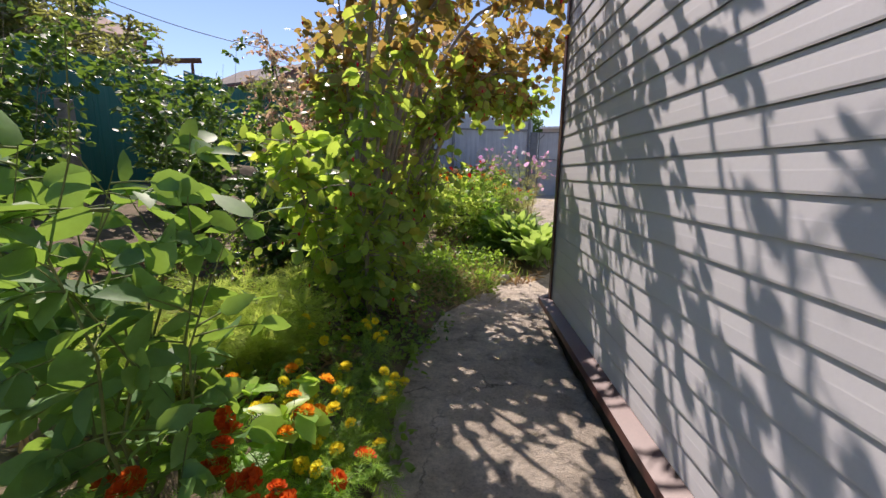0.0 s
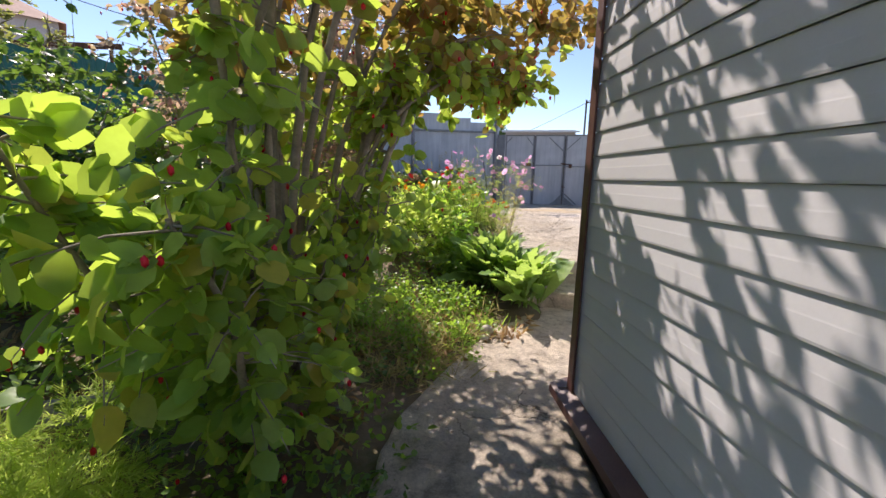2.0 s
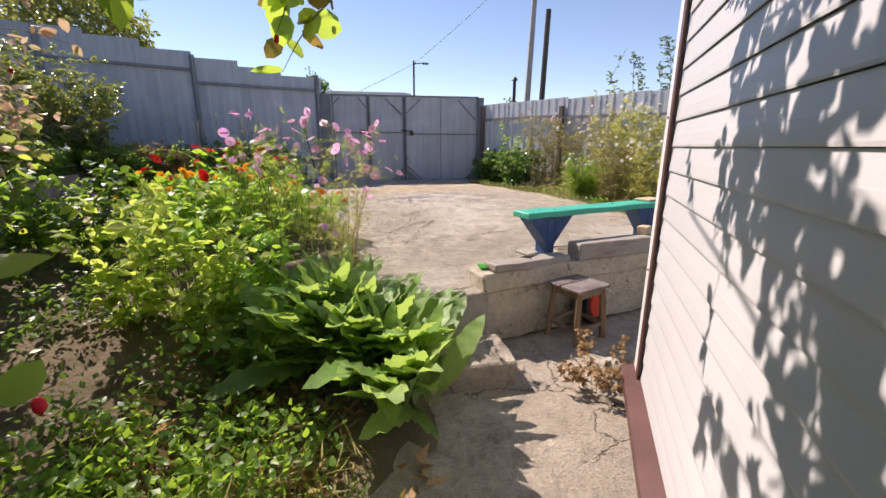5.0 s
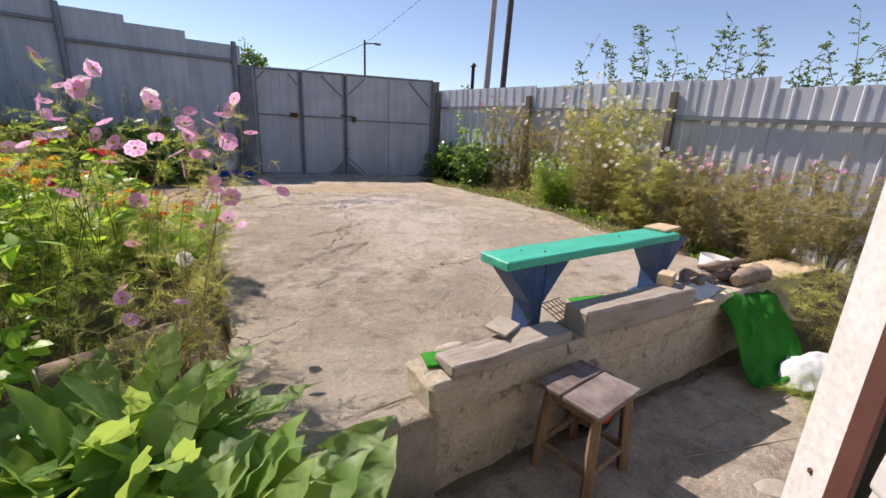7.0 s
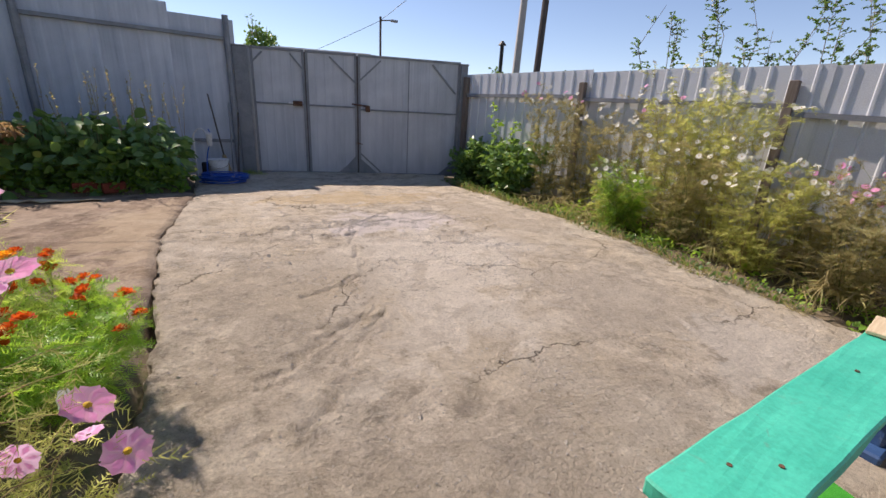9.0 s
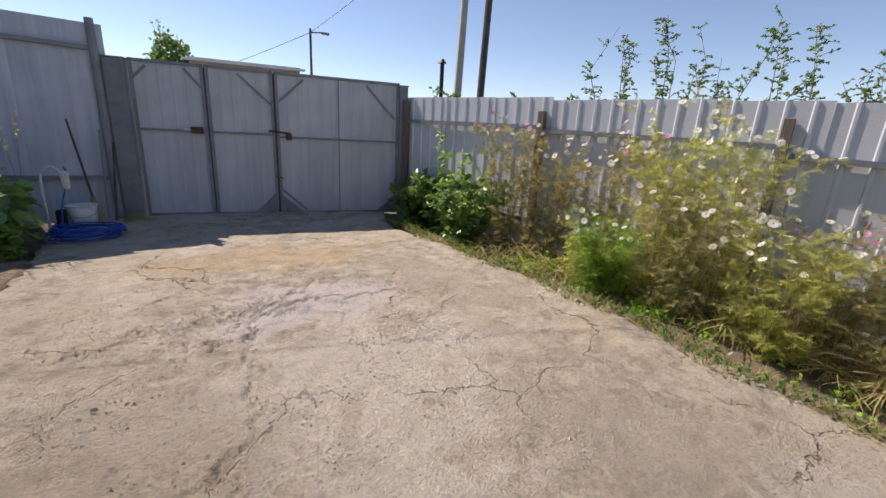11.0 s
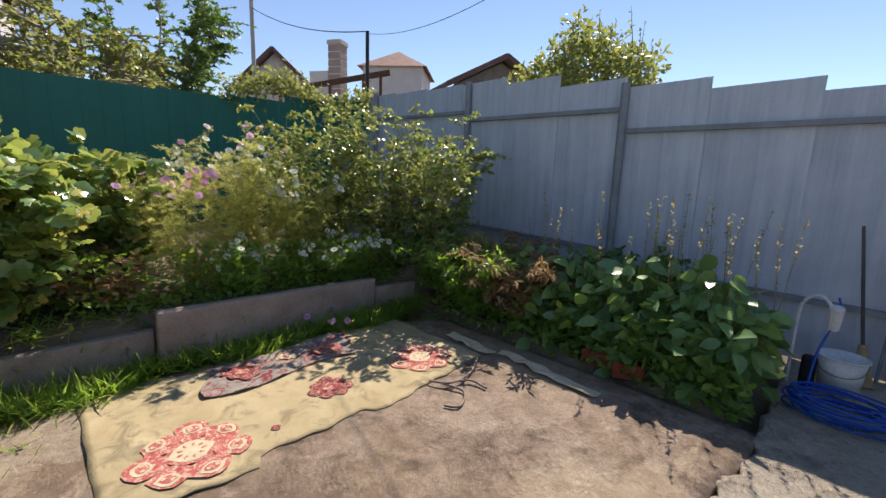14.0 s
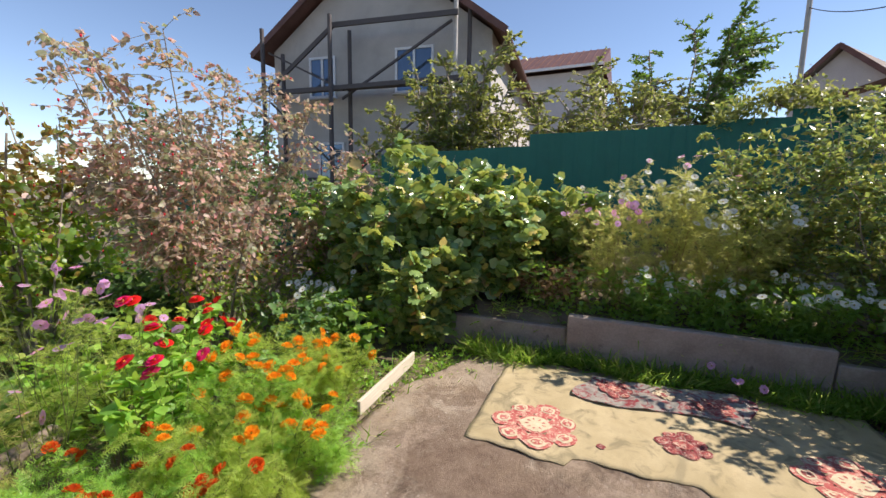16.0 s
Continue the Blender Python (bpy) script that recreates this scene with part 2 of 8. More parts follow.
M["terrace_west"] = concrete("stained_concrete", (0.18, 0.13, 0.095), (0.29, 0.22, 0.165), (0.42, 0.345, 0.265), (0.33, 0.25, 0.165), False, [(-0.3, 9.6, 1.3, 0.5, 35, (0.17, 0.115, 0.08), 0.6), (0.75, 10.6, 0.4, 1.3, -4, (0.50, 0.40, 0.27), 0.4), (-0.2, 11.4, 0.9, 0.3, 50, (0.42, 0.33, 0.25), 0.3)], 0.55)
M["path"] = concrete("path_concrete", (0.55, 0.475, 0.39), (0.70, 0.62, 0.515), (0.66, 0.575, 0.475), (0.65, 0.555, 0.43))
# Dark blotches: weather stain, plus the shade of pits put into the colour.
M["oldwall"] = surface("weathered_wall_concrete", (0.56, 0.49, 0.37), (0.74, 0.66, 0.52), 5.5, 38, 0.92, 1.0, 0.03, ((0.24, 0.205, 0.155), 9, 0.56))
M["slab"] = surface("grey_kerb_concrete", (0.26, 0.205, 0.175), (0.38, 0.31, 0.265), 4, 55, 0.9, 0.6, 0.008, ((0.12, 0.095, 0.08), 3, 0.6))
M["siding"] = surface("beige_vinyl_siding", (0.56, 0.56, 0.57), (0.61, 0.61, 0.62), 1.5, 90, 0.42, 0.02, 0.001, ((0.50, 0.485, 0.465), 3, 0.70), 0.0, 0.45, 0.03, "Object", 0.15)
M["brown"] = surface("brown_vinyl_trim", (0.085, 0.035, 0.028), (0.125, 0.055, 0.045), 3, 90, 0.45, 0.08, 0.001, ((0.17, 0.11, 0.095), 6, 0.66), 0, 0.45)
M["whitetrim"] = flat("white_vinyl_trim", (0.72, 0.72, 0.71), 0.45, 0, 0.05, 8)
M["plinth"] = surface("dark_plinth", (0.03, 0.028, 0.028), (0.09, 0.08, 0.075), 5, 50, 0.85, 0.6, 0.01)
M["greyfence"] = streaked("grey_painted_sheet", (0.38, 0.425, 0.495), (0.455, 0.50, 0.565), (0.51, 0.55, 0.605))
M["gate"] = streaked("grey_gate_paint", (0.42, 0.45, 0.49), (0.49, 0.52, 0.56), (0.545, 0.57, 0.60), 2.4)
# Bars darker than the sheet: their edge shadows are put into this colour.
M["gateframe"] = surface("gate_frame_steel", (0.18, 0.195, 0.22), (0.27, 0.285, 0.305), 5, 80, 0.55, 0.2, 0.002, ((0.17, 0.10, 0.06), 7, 0.66), 0.1, 0.4)
M["zinc"] = surface("pale_galvanised_sheet", (0.62, 0.655, 0.70), (0.74, 0.765, 0.80), 1.3, 90, 0.38, 0.08, 0.001, ((0.40, 0.43, 0.47), 2, 0.66), 0.15, 0.5, 0.05)
M["rust"] = surface("rusty_steel", (0.09, 0.045, 0.03), (0.19, 0.10, 0.06), 8, 90, 0.8, 0.5, 0.004, None, 0.2)
M["postwood"] = wood("old_post_wood", (0.10, 0.075, 0.06), (0.22, 0.18, 0.15), 0.85, 2)
M["greenfence"] = surface("dark_green_profiled_sheet", (0.005, 0.115, 0.082), (0.007, 0.145, 0.104), 1.2, 80, 0.5, 0.05, 0.001, ((0.01, 0.075, 0.06), 2, 0.66), 0, 0.4, 0.05)
M["benchgreen"] = surface("turquoise_bench_paint", (0.03, 0.40, 0.28), (0.055, 0.50, 0.355), 4, 60, 0.5, 0.35, 0.003, ((0.10, 0.30, 0.22), 11, 0.62), 0, 0.4)
M["benchblue"] = surface("blue_bench_paint", (0.022, 0.06, 0.16), (0.04, 0.10, 0.24), 5, 60, 0.5, 0.3, 0.003, ((0.16, 0.20, 0.28), 9, 0.62), 0, 0.4)
M["oldwood"] = wood("grey_weathered_wood", (0.16, 0.13, 0.105), (0.40, 0.355, 0.30), 0.85, 0, (0.33, 0.30, 0.265))
M["stoolwood"] = wood("bare_stool_wood", (0.13, 0.075, 0.045), (0.30, 0.20, 0.13), 0.75, 2)
M["stooltop"] = wood("dark_stained_stool_top", (0.065, 0.045, 0.04), (0.17, 0.13, 0.12), 0.6, 1, (0.25, 0.215, 0.20))
M["freshwood"] = wood("pale_plank_wood", (0.42, 0.32, 0.19), (0.62, 0.50, 0.33), 0.7, 0)
M["palewood"] = wood("bleached_plank", (0.42, 0.37, 0.29), (0.60, 0.54, 0.43), 0.8, 0)
M["bark"] = surface("shrub_bark", (0.22, 0.185, 0.15), (0.40, 0.345, 0.285), 9, 90, 0.9, 0.7, 0.004)
M["stem"] = surface("green_stem", (0.10, 0.15, 0.035), (0.20, 0.23, 0.07), 9, 60, 0.7, 0.2, 0.001)
M["drystem"] = surface("dry_stem", (0.25, 0.18, 0.09), (0.42, 0.32, 0.17), 9, 60, 0.85, 0.2, 0.001)
# Rug blotches: some soiling, mostly dappled leaf shade put into the colour.
M["rug"] = surface("yellowed_rug_pile", (0.38, 0.305, 0.17), (0.55, 0.45, 0.275), 2.2, 260, 0.95, 0.8, 0.004, ((0.27, 0.225, 0.135), 5.0, 0.51), 0, 0.1)
M["rugred"] = surface("red_rug_pile", (0.38, 0.075, 0.07), (0.54, 0.17, 0.145), 14, 260, 0.95, 0.8, 0.004, ((0.58, 0.44, 0.32), 30, 0.49), 0, 0.1)
M["rugcream"] = surface("cream_rug_pile", (0.55, 0.46, 0.30), (0.66, 0.57, 0.40), 14, 260, 0.95, 0.8, 0.004, None, 0, 0.1)
M["rugdark"] = surface("dark_maroon_rug_pile", (0.17, 0.03, 0.035), (0.30, 0.07, 0.07), 18, 260, 0.95, 0.8, 0.004, ((0.50, 0.40, 0.32), 46, 0.52), 0, 0.1)
M["ruggrey"] = surface("maroon_and_grey_lace_mat", (0.27, 0.25, 0.22), (0.38, 0.35, 0.30), 22, 260, 0.95, 0.8, 0.006, ((0.26, 0.05, 0.055), 13, 0.49), 0, 0.1)
M["rope"] = surface("grey_cord", (0.20, 0.16, 0.13), (0.33, 0.28, 0.23), 30, 120, 0.9, 0.5, 0.002)
M["bluehose"] = flat("blue_hose_rubber", (0.012, 0.085, 0.42), 0.4)
M["whiteplastic"] = flat("white_plastic", (0.68, 0.68, 0.66), 0.4, 0, 0.06, 6)
M["black"] = flat("black_rubber", (0.014, 0.014, 0.015), 0.6)
M["redplastic"] = flat("red_plastic", (0.62, 0.055, 0.02), 0.4)
M["greencloth"] = surface("green_fabric", (0.012, 0.14, 0.012), (0.022, 0.215, 0.02), 4, 150, 0.85, 0.4, 0.003, None, 0, 0.2)
M["matgreen"] = surface("green_turf_mat", (0.02, 0.24, 0.02), (0.05, 0.36, 0.04), 20, 200, 0.95, 0.9, 0.006)
M["ragwhite"] = surface("pale_rag", (0.48, 0.52, 0.53), (0.64, 0.67, 0.67), 5, 120, 0.9, 0.4, 0.004)
M["ragpink"] = surface("pink_rag", (0.62, 0.22, 0.22), (0.72, 0.36, 0.34), 5, 120, 0.9, 0.4, 0.004)
M["stone"] = surface("pale_stone", (0.34, 0.31, 0.26), (0.52, 0.48, 0.41), 7, 60, 0.9, 0.5, 0.005, None, 0, 0.2, 0.15)
M["chalk"] = surface("pale_stone_chip", (0.44, 0.40, 0.35), (0.60, 0.56, 0.50), 9, 60, 0.9, 0.4, 0.004)
M["clay"] = surface("brown_clay", (0.20, 0.15, 0.115), (0.34, 0.27, 0.22), 6, 60, 0.85, 0.4, 0.004)
M["brick"] = surface("red_brick", (0.20, 0.045, 0.025), (0.32, 0.085, 0.05), 9, 80, 0.9, 0.6, 0.004)
M["render"] = surface("grey_house_render", (0.40, 0.375, 0.35), (0.50, 0.47, 0.44), 1.1, 40, 0.9, 0.4, 0.006, ((0.36, 0.335, 0.31), 0.9, 0.6))
M["render_pale"] = surface("pale_house_render", (0.50, 0.47, 0.47), (0.58, 0.55, 0.545), 0.8, 30, 0.9, 0.3, 0.005)
M["rooftin"] = surface("brown_metal_roof", (0.115, 0.055, 0.045), (0.17, 0.085, 0.07), 2, 40, 0.55, 0.2, 0.003, None, 0.1)
# Far roof and masonry: distance haze is mixed into these dull colours.
M["roofred"] = surface("hazed_red_tile_roof", (0.34, 0.19, 0.145), (0.44, 0.26, 0.20), 2, 40, 0.7, 0.3, 0.01)
M["farbrick"] = surface("hazed_far_masonry", (0.27, 0.20, 0.18), (0.36, 0.28, 0.25), 2, 30, 0.9, 0.3, 0.01)
M["roofgrey"] = surface("old_grey_roof", (0.15, 0.125, 0.11), (0.26, 0.22, 0.195), 2, 40, 0.85, 0.4, 0.01)
M["scaffold"] = wood("dark_scaffold_timber", (0.045, 0.04, 0.042), (0.115, 0.10, 0.10), 0.85, 2)
M["pole"] = surface("grey_concrete_pole", (0.36, 0.345, 0.33), (0.46, 0.445, 0.425), 3, 40, 0.85, 0.3, 0.004)
M["poledark"] = surface("dark_timber_pole", (0.065, 0.055, 0.05), (0.125, 0.105, 0.095), 3, 40, 0.85, 0.4, 0.004)
M["wire"] = flat("black_cable", (0.02, 0.02, 0.022), 0.5)
M["pvc"] = flat("white_window_profile", (0.75, 0.75, 0.76), 0.35, 0, 0.03, 5)
gm, gn, gl, gb = mat_base("window_glass")
gb.inputs["Base Color"].default_value = (0.10, 0.14, 0.20, 1)
gb.inputs["Roughness"].default_value, gb.inputs["Metallic"].default_value = 0.06, 0.55
M["glass"] = gm

# leaves and petals
M["lf_shrub"] = leaf_mat("shrub_leaf", [(0.0, (0.10, 0.205, 0.064)), (0.4, (0.16, 0.30, 0.078)), (0.78, (0.25, 0.37, 0.09)), (0.95, (0.42, 0.36, 0.08)), (1.0, (0.40, 0.20, 0.07))], (0.46, 0.60, 0.06), 0.43, 0.38, 0.6)
M["lf_soft"] = leaf_mat("soft_dark_leaf", [(0.0, (0.06, 0.14, 0.05)), (0.5, (0.095, 0.20, 0.065)), (1.0, (0.15, 0.27, 0.08))], (0.36, 0.56, 0.06), 0.18, 0.55, 0.3)
M["lf_bronze"] = leaf_mat("bronze_green_leaf", [(0.0, (0.10, 0.16, 0.04)), (0.4, (0.20, 0.21, 0.05)), (0.7, (0.30, 0.17, 0.07)), (1.0, (0.26, 0.10, 0.06))], (0.40, 0.28, 0.06), 0.36)
M["lf_hosta"] = leaf_mat("glossy_dark_leaf", [(0.0, (0.08, 0.165, 0.055)), (0.5, (0.13, 0.24, 0.07)), (0.94, (0.20, 0.33, 0.09)), (1.0, (0.46, 0.48, 0.08))], (0.24, 0.38, 0.05), 0.10, 0.38, 0.7)
M["lf_olive"] = leaf_mat("olive_tree_leaf", [(0.0, (0.09, 0.135, 0.045)), (0.45, (0.155, 0.195, 0.06)), (0.8, (0.24, 0.25, 0.08)), (1.0, (0.36, 0.30, 0.10))], (0.34, 0.36, 0.08), 0.3, 0.35, 0.6)
M["lf_dock"] = leaf_mat("silvery_dock_leaf", [(0.0, (0.11, 0.22, 0.06)), (0.6, (0.17, 0.30, 0.085)), (1.0, (0.28, 0.40, 0.16))], (0.46, 0.64, 0.11), 0.28, 0.5, 0.45)
M["lf_autumn"] = leaf_mat("reddish_leaf", [(0.0, (0.17, 0.25, 0.09)), (0.3, (0.34, 0.34, 0.20)), (0.45, (0.58, 0.42, 0.35)), (0.62, (0.62, 0.27, 0.27)), (0.8, (0.58, 0.50, 0.40)), (1.0, (0.18, 0.27, 0.10))], (0.48, 0.32, 0.19), 0.36)
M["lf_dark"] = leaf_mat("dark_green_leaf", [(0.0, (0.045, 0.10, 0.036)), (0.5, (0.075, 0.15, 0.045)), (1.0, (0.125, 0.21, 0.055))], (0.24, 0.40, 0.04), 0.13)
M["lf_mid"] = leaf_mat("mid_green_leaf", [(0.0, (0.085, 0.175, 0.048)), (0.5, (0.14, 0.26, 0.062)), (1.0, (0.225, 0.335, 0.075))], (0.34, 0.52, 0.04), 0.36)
M["lf_bright"] = leaf_mat("bright_green_leaf", [(0.0, (0.132, 0.287, 0.046)), (0.5, (0.202, 0.403, 0.062)), (1.0, (0.310, 0.465, 0.078))], (0.42, 0.62, 0.05), 0.3)
M["lf_yellow"] = leaf_mat("yellowing_leaf", [(0.0, (0.125, 0.225, 0.085)), (0.5, (0.195, 0.315, 0.11)), (0.8, (0.30, 0.39, 0.14)), (0.93, (0.52, 0.45, 0.12)), (1.0, (0.46, 0.27, 0.13))], (0.44, 0.50, 0.09), 0.2, 0.27, 0.9)
M["lf_pale"] = leaf_mat("pale_feathery_leaf", [(0.0, (0.202, 0.256, 0.062)), (0.5, (0.326, 0.364, 0.101)), (1.0, (0.496, 0.449, 0.171))], (0.60, 0.60, 0.20), 0.44, 0.6, 0.2)
M["lf_feather"] = leaf_mat("green_feathery_leaf", [(0.0, (0.20, 0.31, 0.06)), (0.5, (0.30, 0.42, 0.08)), (1.0, (0.44, 0.50, 0.13))], (0.52, 0.64, 0.11), 0.4, 0.6, 0.2)
M["lf_dry"] = leaf_mat("dry_brown_leaf", [(0.0, (0.155, 0.096, 0.054)), (0.5, (0.295, 0.194, 0.109)), (1.0, (0.512, 0.372, 0.202))], (0.32, 0.20, 0.08), 0.25, 0.8, 0.15)
M["lf_straw"] = leaf_mat("straw_leaf", [(0.0, (0.26, 0.21, 0.10)), (0.5, (0.36, 0.30, 0.15)), (1.0, (0.30, 0.33, 0.12))], (0.44, 0.38, 0.16), 0.22, 0.7, 0.2)
M["grass"] = leaf_mat("grass_blade", [(0.0, (0.078, 0.178, 0.031)), (0.6, (0.147, 0.271, 0.046)), (1.0, (0.403, 0.372, 0.139))], (0.34, 0.5, 0.06), 0.4, 0.6, 0.2)
M["pt_pink"] = leaf_mat("pink_petal", [(0.0, (0.76, 0.27, 0.54)), (1.0, (0.86, 0.45, 0.69))], (0.94, 0.48, 0.76), 0.42, 0.6, 0.2)
M["pt_lilac"] = leaf_mat("lilac_petal", [(0.0, (0.58, 0.28, 0.55)), (1.0, (0.70, 0.46, 0.68))], (0.72, 0.40, 0.68), 0.4, 0.6, 0.2)
M["pt_white"] = leaf_mat("white_petal", [(0.0, (0.74, 0.74, 0.70)), (1.0, (0.82, 0.82, 0.78))], (0.8, 0.8, 0.74), 0.35, 0.6, 0.2)
M["pt_red"] = leaf_mat("red_petal", [(0.0, (0.74, 0.02, 0.03)), (1.0, (0.84, 0.05, 0.03))], (0.88, 0.05, 0.05), 0.35, 0.55, 0.2)
M["pt_magenta"] = leaf_mat("crimson_petal", [(0.0, (0.70, 0.02, 0.16)), (1.0, (0.80, 0.05, 0.24))], (0.85, 0.05, 0.28), 0.35, 0.55, 0.2)
M["pt_orange"] = leaf_mat("orange_petal", [(0.0, (0.84, 0.20, 0.01)), (1.0, (0.90, 0.36, 0.015))], (0.9, 0.4, 0.03), 0.35, 0.6, 0.2)
M["pt_rust"] = leaf_mat("rust_red_petal", [(0.0, (0.40, 0.05, 0.01)), (1.0, (0.66, 0.11, 0.01))], (0.7, 0.12, 0.02), 0.3, 0.6, 0.2)
M["pt_yellow"] = leaf_mat("yellow_petal", [(0.0, (0.80, 0.56, 0.02)), (1.0, (0.86, 0.68, 0.04))], (0.9, 0.75, 0.05), 0.35, 0.6, 0.2)
M["eye"] = flat("yellow_flower_eye", (0.55, 0.35, 0.03), 0.8)
M["berry"] = flat("red_berry_skin", (0.55, 0.012, 0.03), 0.3)


# ---- mesh helpers ----
def tri_mesh(name, verts, tris, smooth=False):
    verts = np.asarray(verts, dtype=np.float32)
    tris = np.asarray(tris, dtype=np.int32)
    me = bpy.data.meshes.new(name)
    me.vertices.add(len(verts))
    me.vertices.foreach_set("co", verts.ravel())
    me.loops.add(tris.size)
    me.loops.foreach_set("vertex_index", tris.ravel())
    me.polygons.add(len(tris))
    me.polygons.foreach_set("loop_start", np.arange(0, tris.size, 3, dtype=np.int32))
    me.polygons.foreach_set("use_smooth", np.full(len(tris), smooth, dtype=bool))
    me.update(calc_edges=True)
    return me


def bm_mesh(name, bm, smooth=False):
    me = bpy.data.meshes.new(name)
    bm.normal_update()
    bm.to_mesh(me)
    bm.free()
    if smooth:
        for p in me.polygons:
            p.use_smooth = True
    return me


def hang(name, me, material, parent=None, label="", m=None):
    """Link a mesh as one object, under a thing if there is one."""
    ob = new(name, me)
    if material and not me.materials:
        me.materials.append(material)
    if parent:
        ob.parent = parent
    if m is not None:
        ob.matrix_local = m
    if label:
        ob["label"] = label
    return ob


def part(name, bm, material, parent, label="", m=None, smooth=False):
    return hang(name, bm_mesh(name, bm, smooth), material, parent, label, m)


def thing(name, m, label, category, group="", kind=""):
    return tagged(_placed(new(name), m), label, category, group, kind)


def _placed(ob, m):
    ob.matrix_basis = m if isinstance(m, Matrix) else pose(*m)
    return ob


def box(sx, sy, sz, bevel=0.0, at=(0, 0, 0), rot=None, bm=None, seg=1):
    """A box of that size, its base centred at `at`."""
    bm = bm or bmesh.new()
    r = bmesh.ops.create_cube(bm, size=1)
    mt = Matrix.Translation(at) @ (rot or Matrix()) @ Matrix.Translation((0, 0, sz / 2)) @ Matrix.Diagonal((sx, sy, sz, 1))
    bmesh.ops.transform(bm, matrix=mt, verts=r["verts"])
    if bevel:
        es = list({e for v in r["verts"] for e in v.link_edges})
        bmesh.ops.bevel(bm, geom=es, offset=bevel, segments=seg, affect="EDGES")
    return bm


def rough_up(bm, amp, scale=4.0, cuts=0, off=0.0):
    if cuts:
        bmesh.ops.subdivide_edges(bm, edges=bm.edges[:], cuts=cuts, use_grid_fill=True)
    for v in bm.verts:
        v.co += noise.noise_vector(v.co * scale + Vector((off, off * 2, 0))) * amp
    return bm


def rod(p, q, r0, r1=None, sides=8, bm=None, ends=True):
    """A tapered round bar from p to q."""
    bm = bm or bmesh.new()
    p, q = Vector(p), Vector(q)
    r1 = r0 if r1 is None else r1
    res = bmesh.ops.create_cone(bm, cap_ends=ends, segments=sides, radius1=r0, radius2=r1, depth=(q - p).length)
    mt = Matrix.Translation((p + q) / 2) @ (q - p).to_track_quat("Z", "Y").to_matrix().to_4x4()
    bmesh.ops.transform(bm, matrix=mt, verts=res["verts"])
    return bm


def beam(p, q, w, h, bm=None, bevel=0.0):
    """A square bar from p to q."""
    bm = bm or bmesh.new()
    p, q = Vector(p), Vector(q)
    mt = Matrix.Translation(p) @ (q - p).to_track_quat("X", "Z").to_matrix().to_4x4()
    L = (q - p).length
    return box(L, w, h, bevel, (0, 0, 0), mt @ Matrix.Translation((L / 2, 0, -h / 2)), bm)


def tubes(lines, sides=5):
    """Many tapered tubes in one mesh. lines: (points Nx3, radii N)."""
    V, T, k = [], [], 0
    for pts, rad in lines:
        pts = np.asarray(pts, float)
        n = len(pts)
        d = np.gradient(pts, axis=0)
        d /= np.linalg.norm(d, axis=1)[:, None] + 1e-9
        ref = np.where(np.abs(d[:, 2:3]) < 0.9, [[0, 0, 1.0]], [[1.0, 0, 0]])
        a = np.cross(d, ref)
        a /= np.linalg.norm(a, axis=1)[:, None] + 1e-9
        b = np.cross(d, a)
        th = np.arange(sides) * 2 * math.pi / sides
        ring = pts[:, None] + np.asarray(rad)[:, None, None] * (np.cos(th)[None, :, None] * a[:, None] + np.sin(th)[None, :, None] * b[:, None])
        V.append(ring.reshape(-1, 3))
        i = np.arange(n - 1)[:, None] * sides
        j = np.arange(sides)[None]
        j2 = (j + 1) % sides
        q = np.stack([k + i + j, k + i + j2, k + i + sides + j2, k + i + sides + j], -1).reshape(-1, 4)
        T += [q[:, [0, 1, 2]], q[:, [0, 2, 3]]]
        k += n * sides
    return np.concatenate(V), np.concatenate(T)


def curve_pts(pts, n=24):
    """A smooth line through the given points."""
    pts = np.asarray(pts, float)
    t = np.linspace(0, len(pts) - 1.0001, n)
    out = []
    for s in t:
        i = int(s)
        f = s - i
        p0, p1 = pts[max(i - 1, 0)], pts[i]
        p2, p3 = pts[min(i + 1, len(pts) - 1)], pts[min(i + 2, len(pts) - 1)]
        out.append(0.5 * ((2 * p1) + (-p0 + p2) * f + (2 * p0 - 5 * p1 + 4 * p2 - p3) * f * f + (-p0 + 3 * p1 - 3 * p2 + p3) * f ** 3))
    return np.array(out)


# ---- leaf and flower shapes ----
def blade_shape(width, stations, fold=0.15, droop=0.18, wave=0.0):
    """A leaf one metre long along y: stations (y, share of the half width)."""
    v, f = [(0, 0, 0)], []
    for k, (y, w) in enumerate(stations):
        z = -droop * y * y
        e = wave * (1 if k % 2 else -1)
        v += [(-w * width, y, z + fold * w * width + e), (0, y, z), (w * width, y, z + fold * w * width - e)]
    v.append((0, 1, -droop))
    f += [(0, 2, 1), (0, 3, 2)]
    for k in range(len(stations) - 1):
        a = 1 + 3 * k
        f += [(a, a + 1, a + 4), (a, a + 4, a + 3), (a + 1, a + 2, a + 5), (a + 1, a + 5, a + 4)]
    a, t = 1 + 3 * (len(stations) - 1), len(v) - 1
    f += [(a, a + 1, t), (a + 1, a + 2, t)]
    return np.array(v, float), np.array(f)


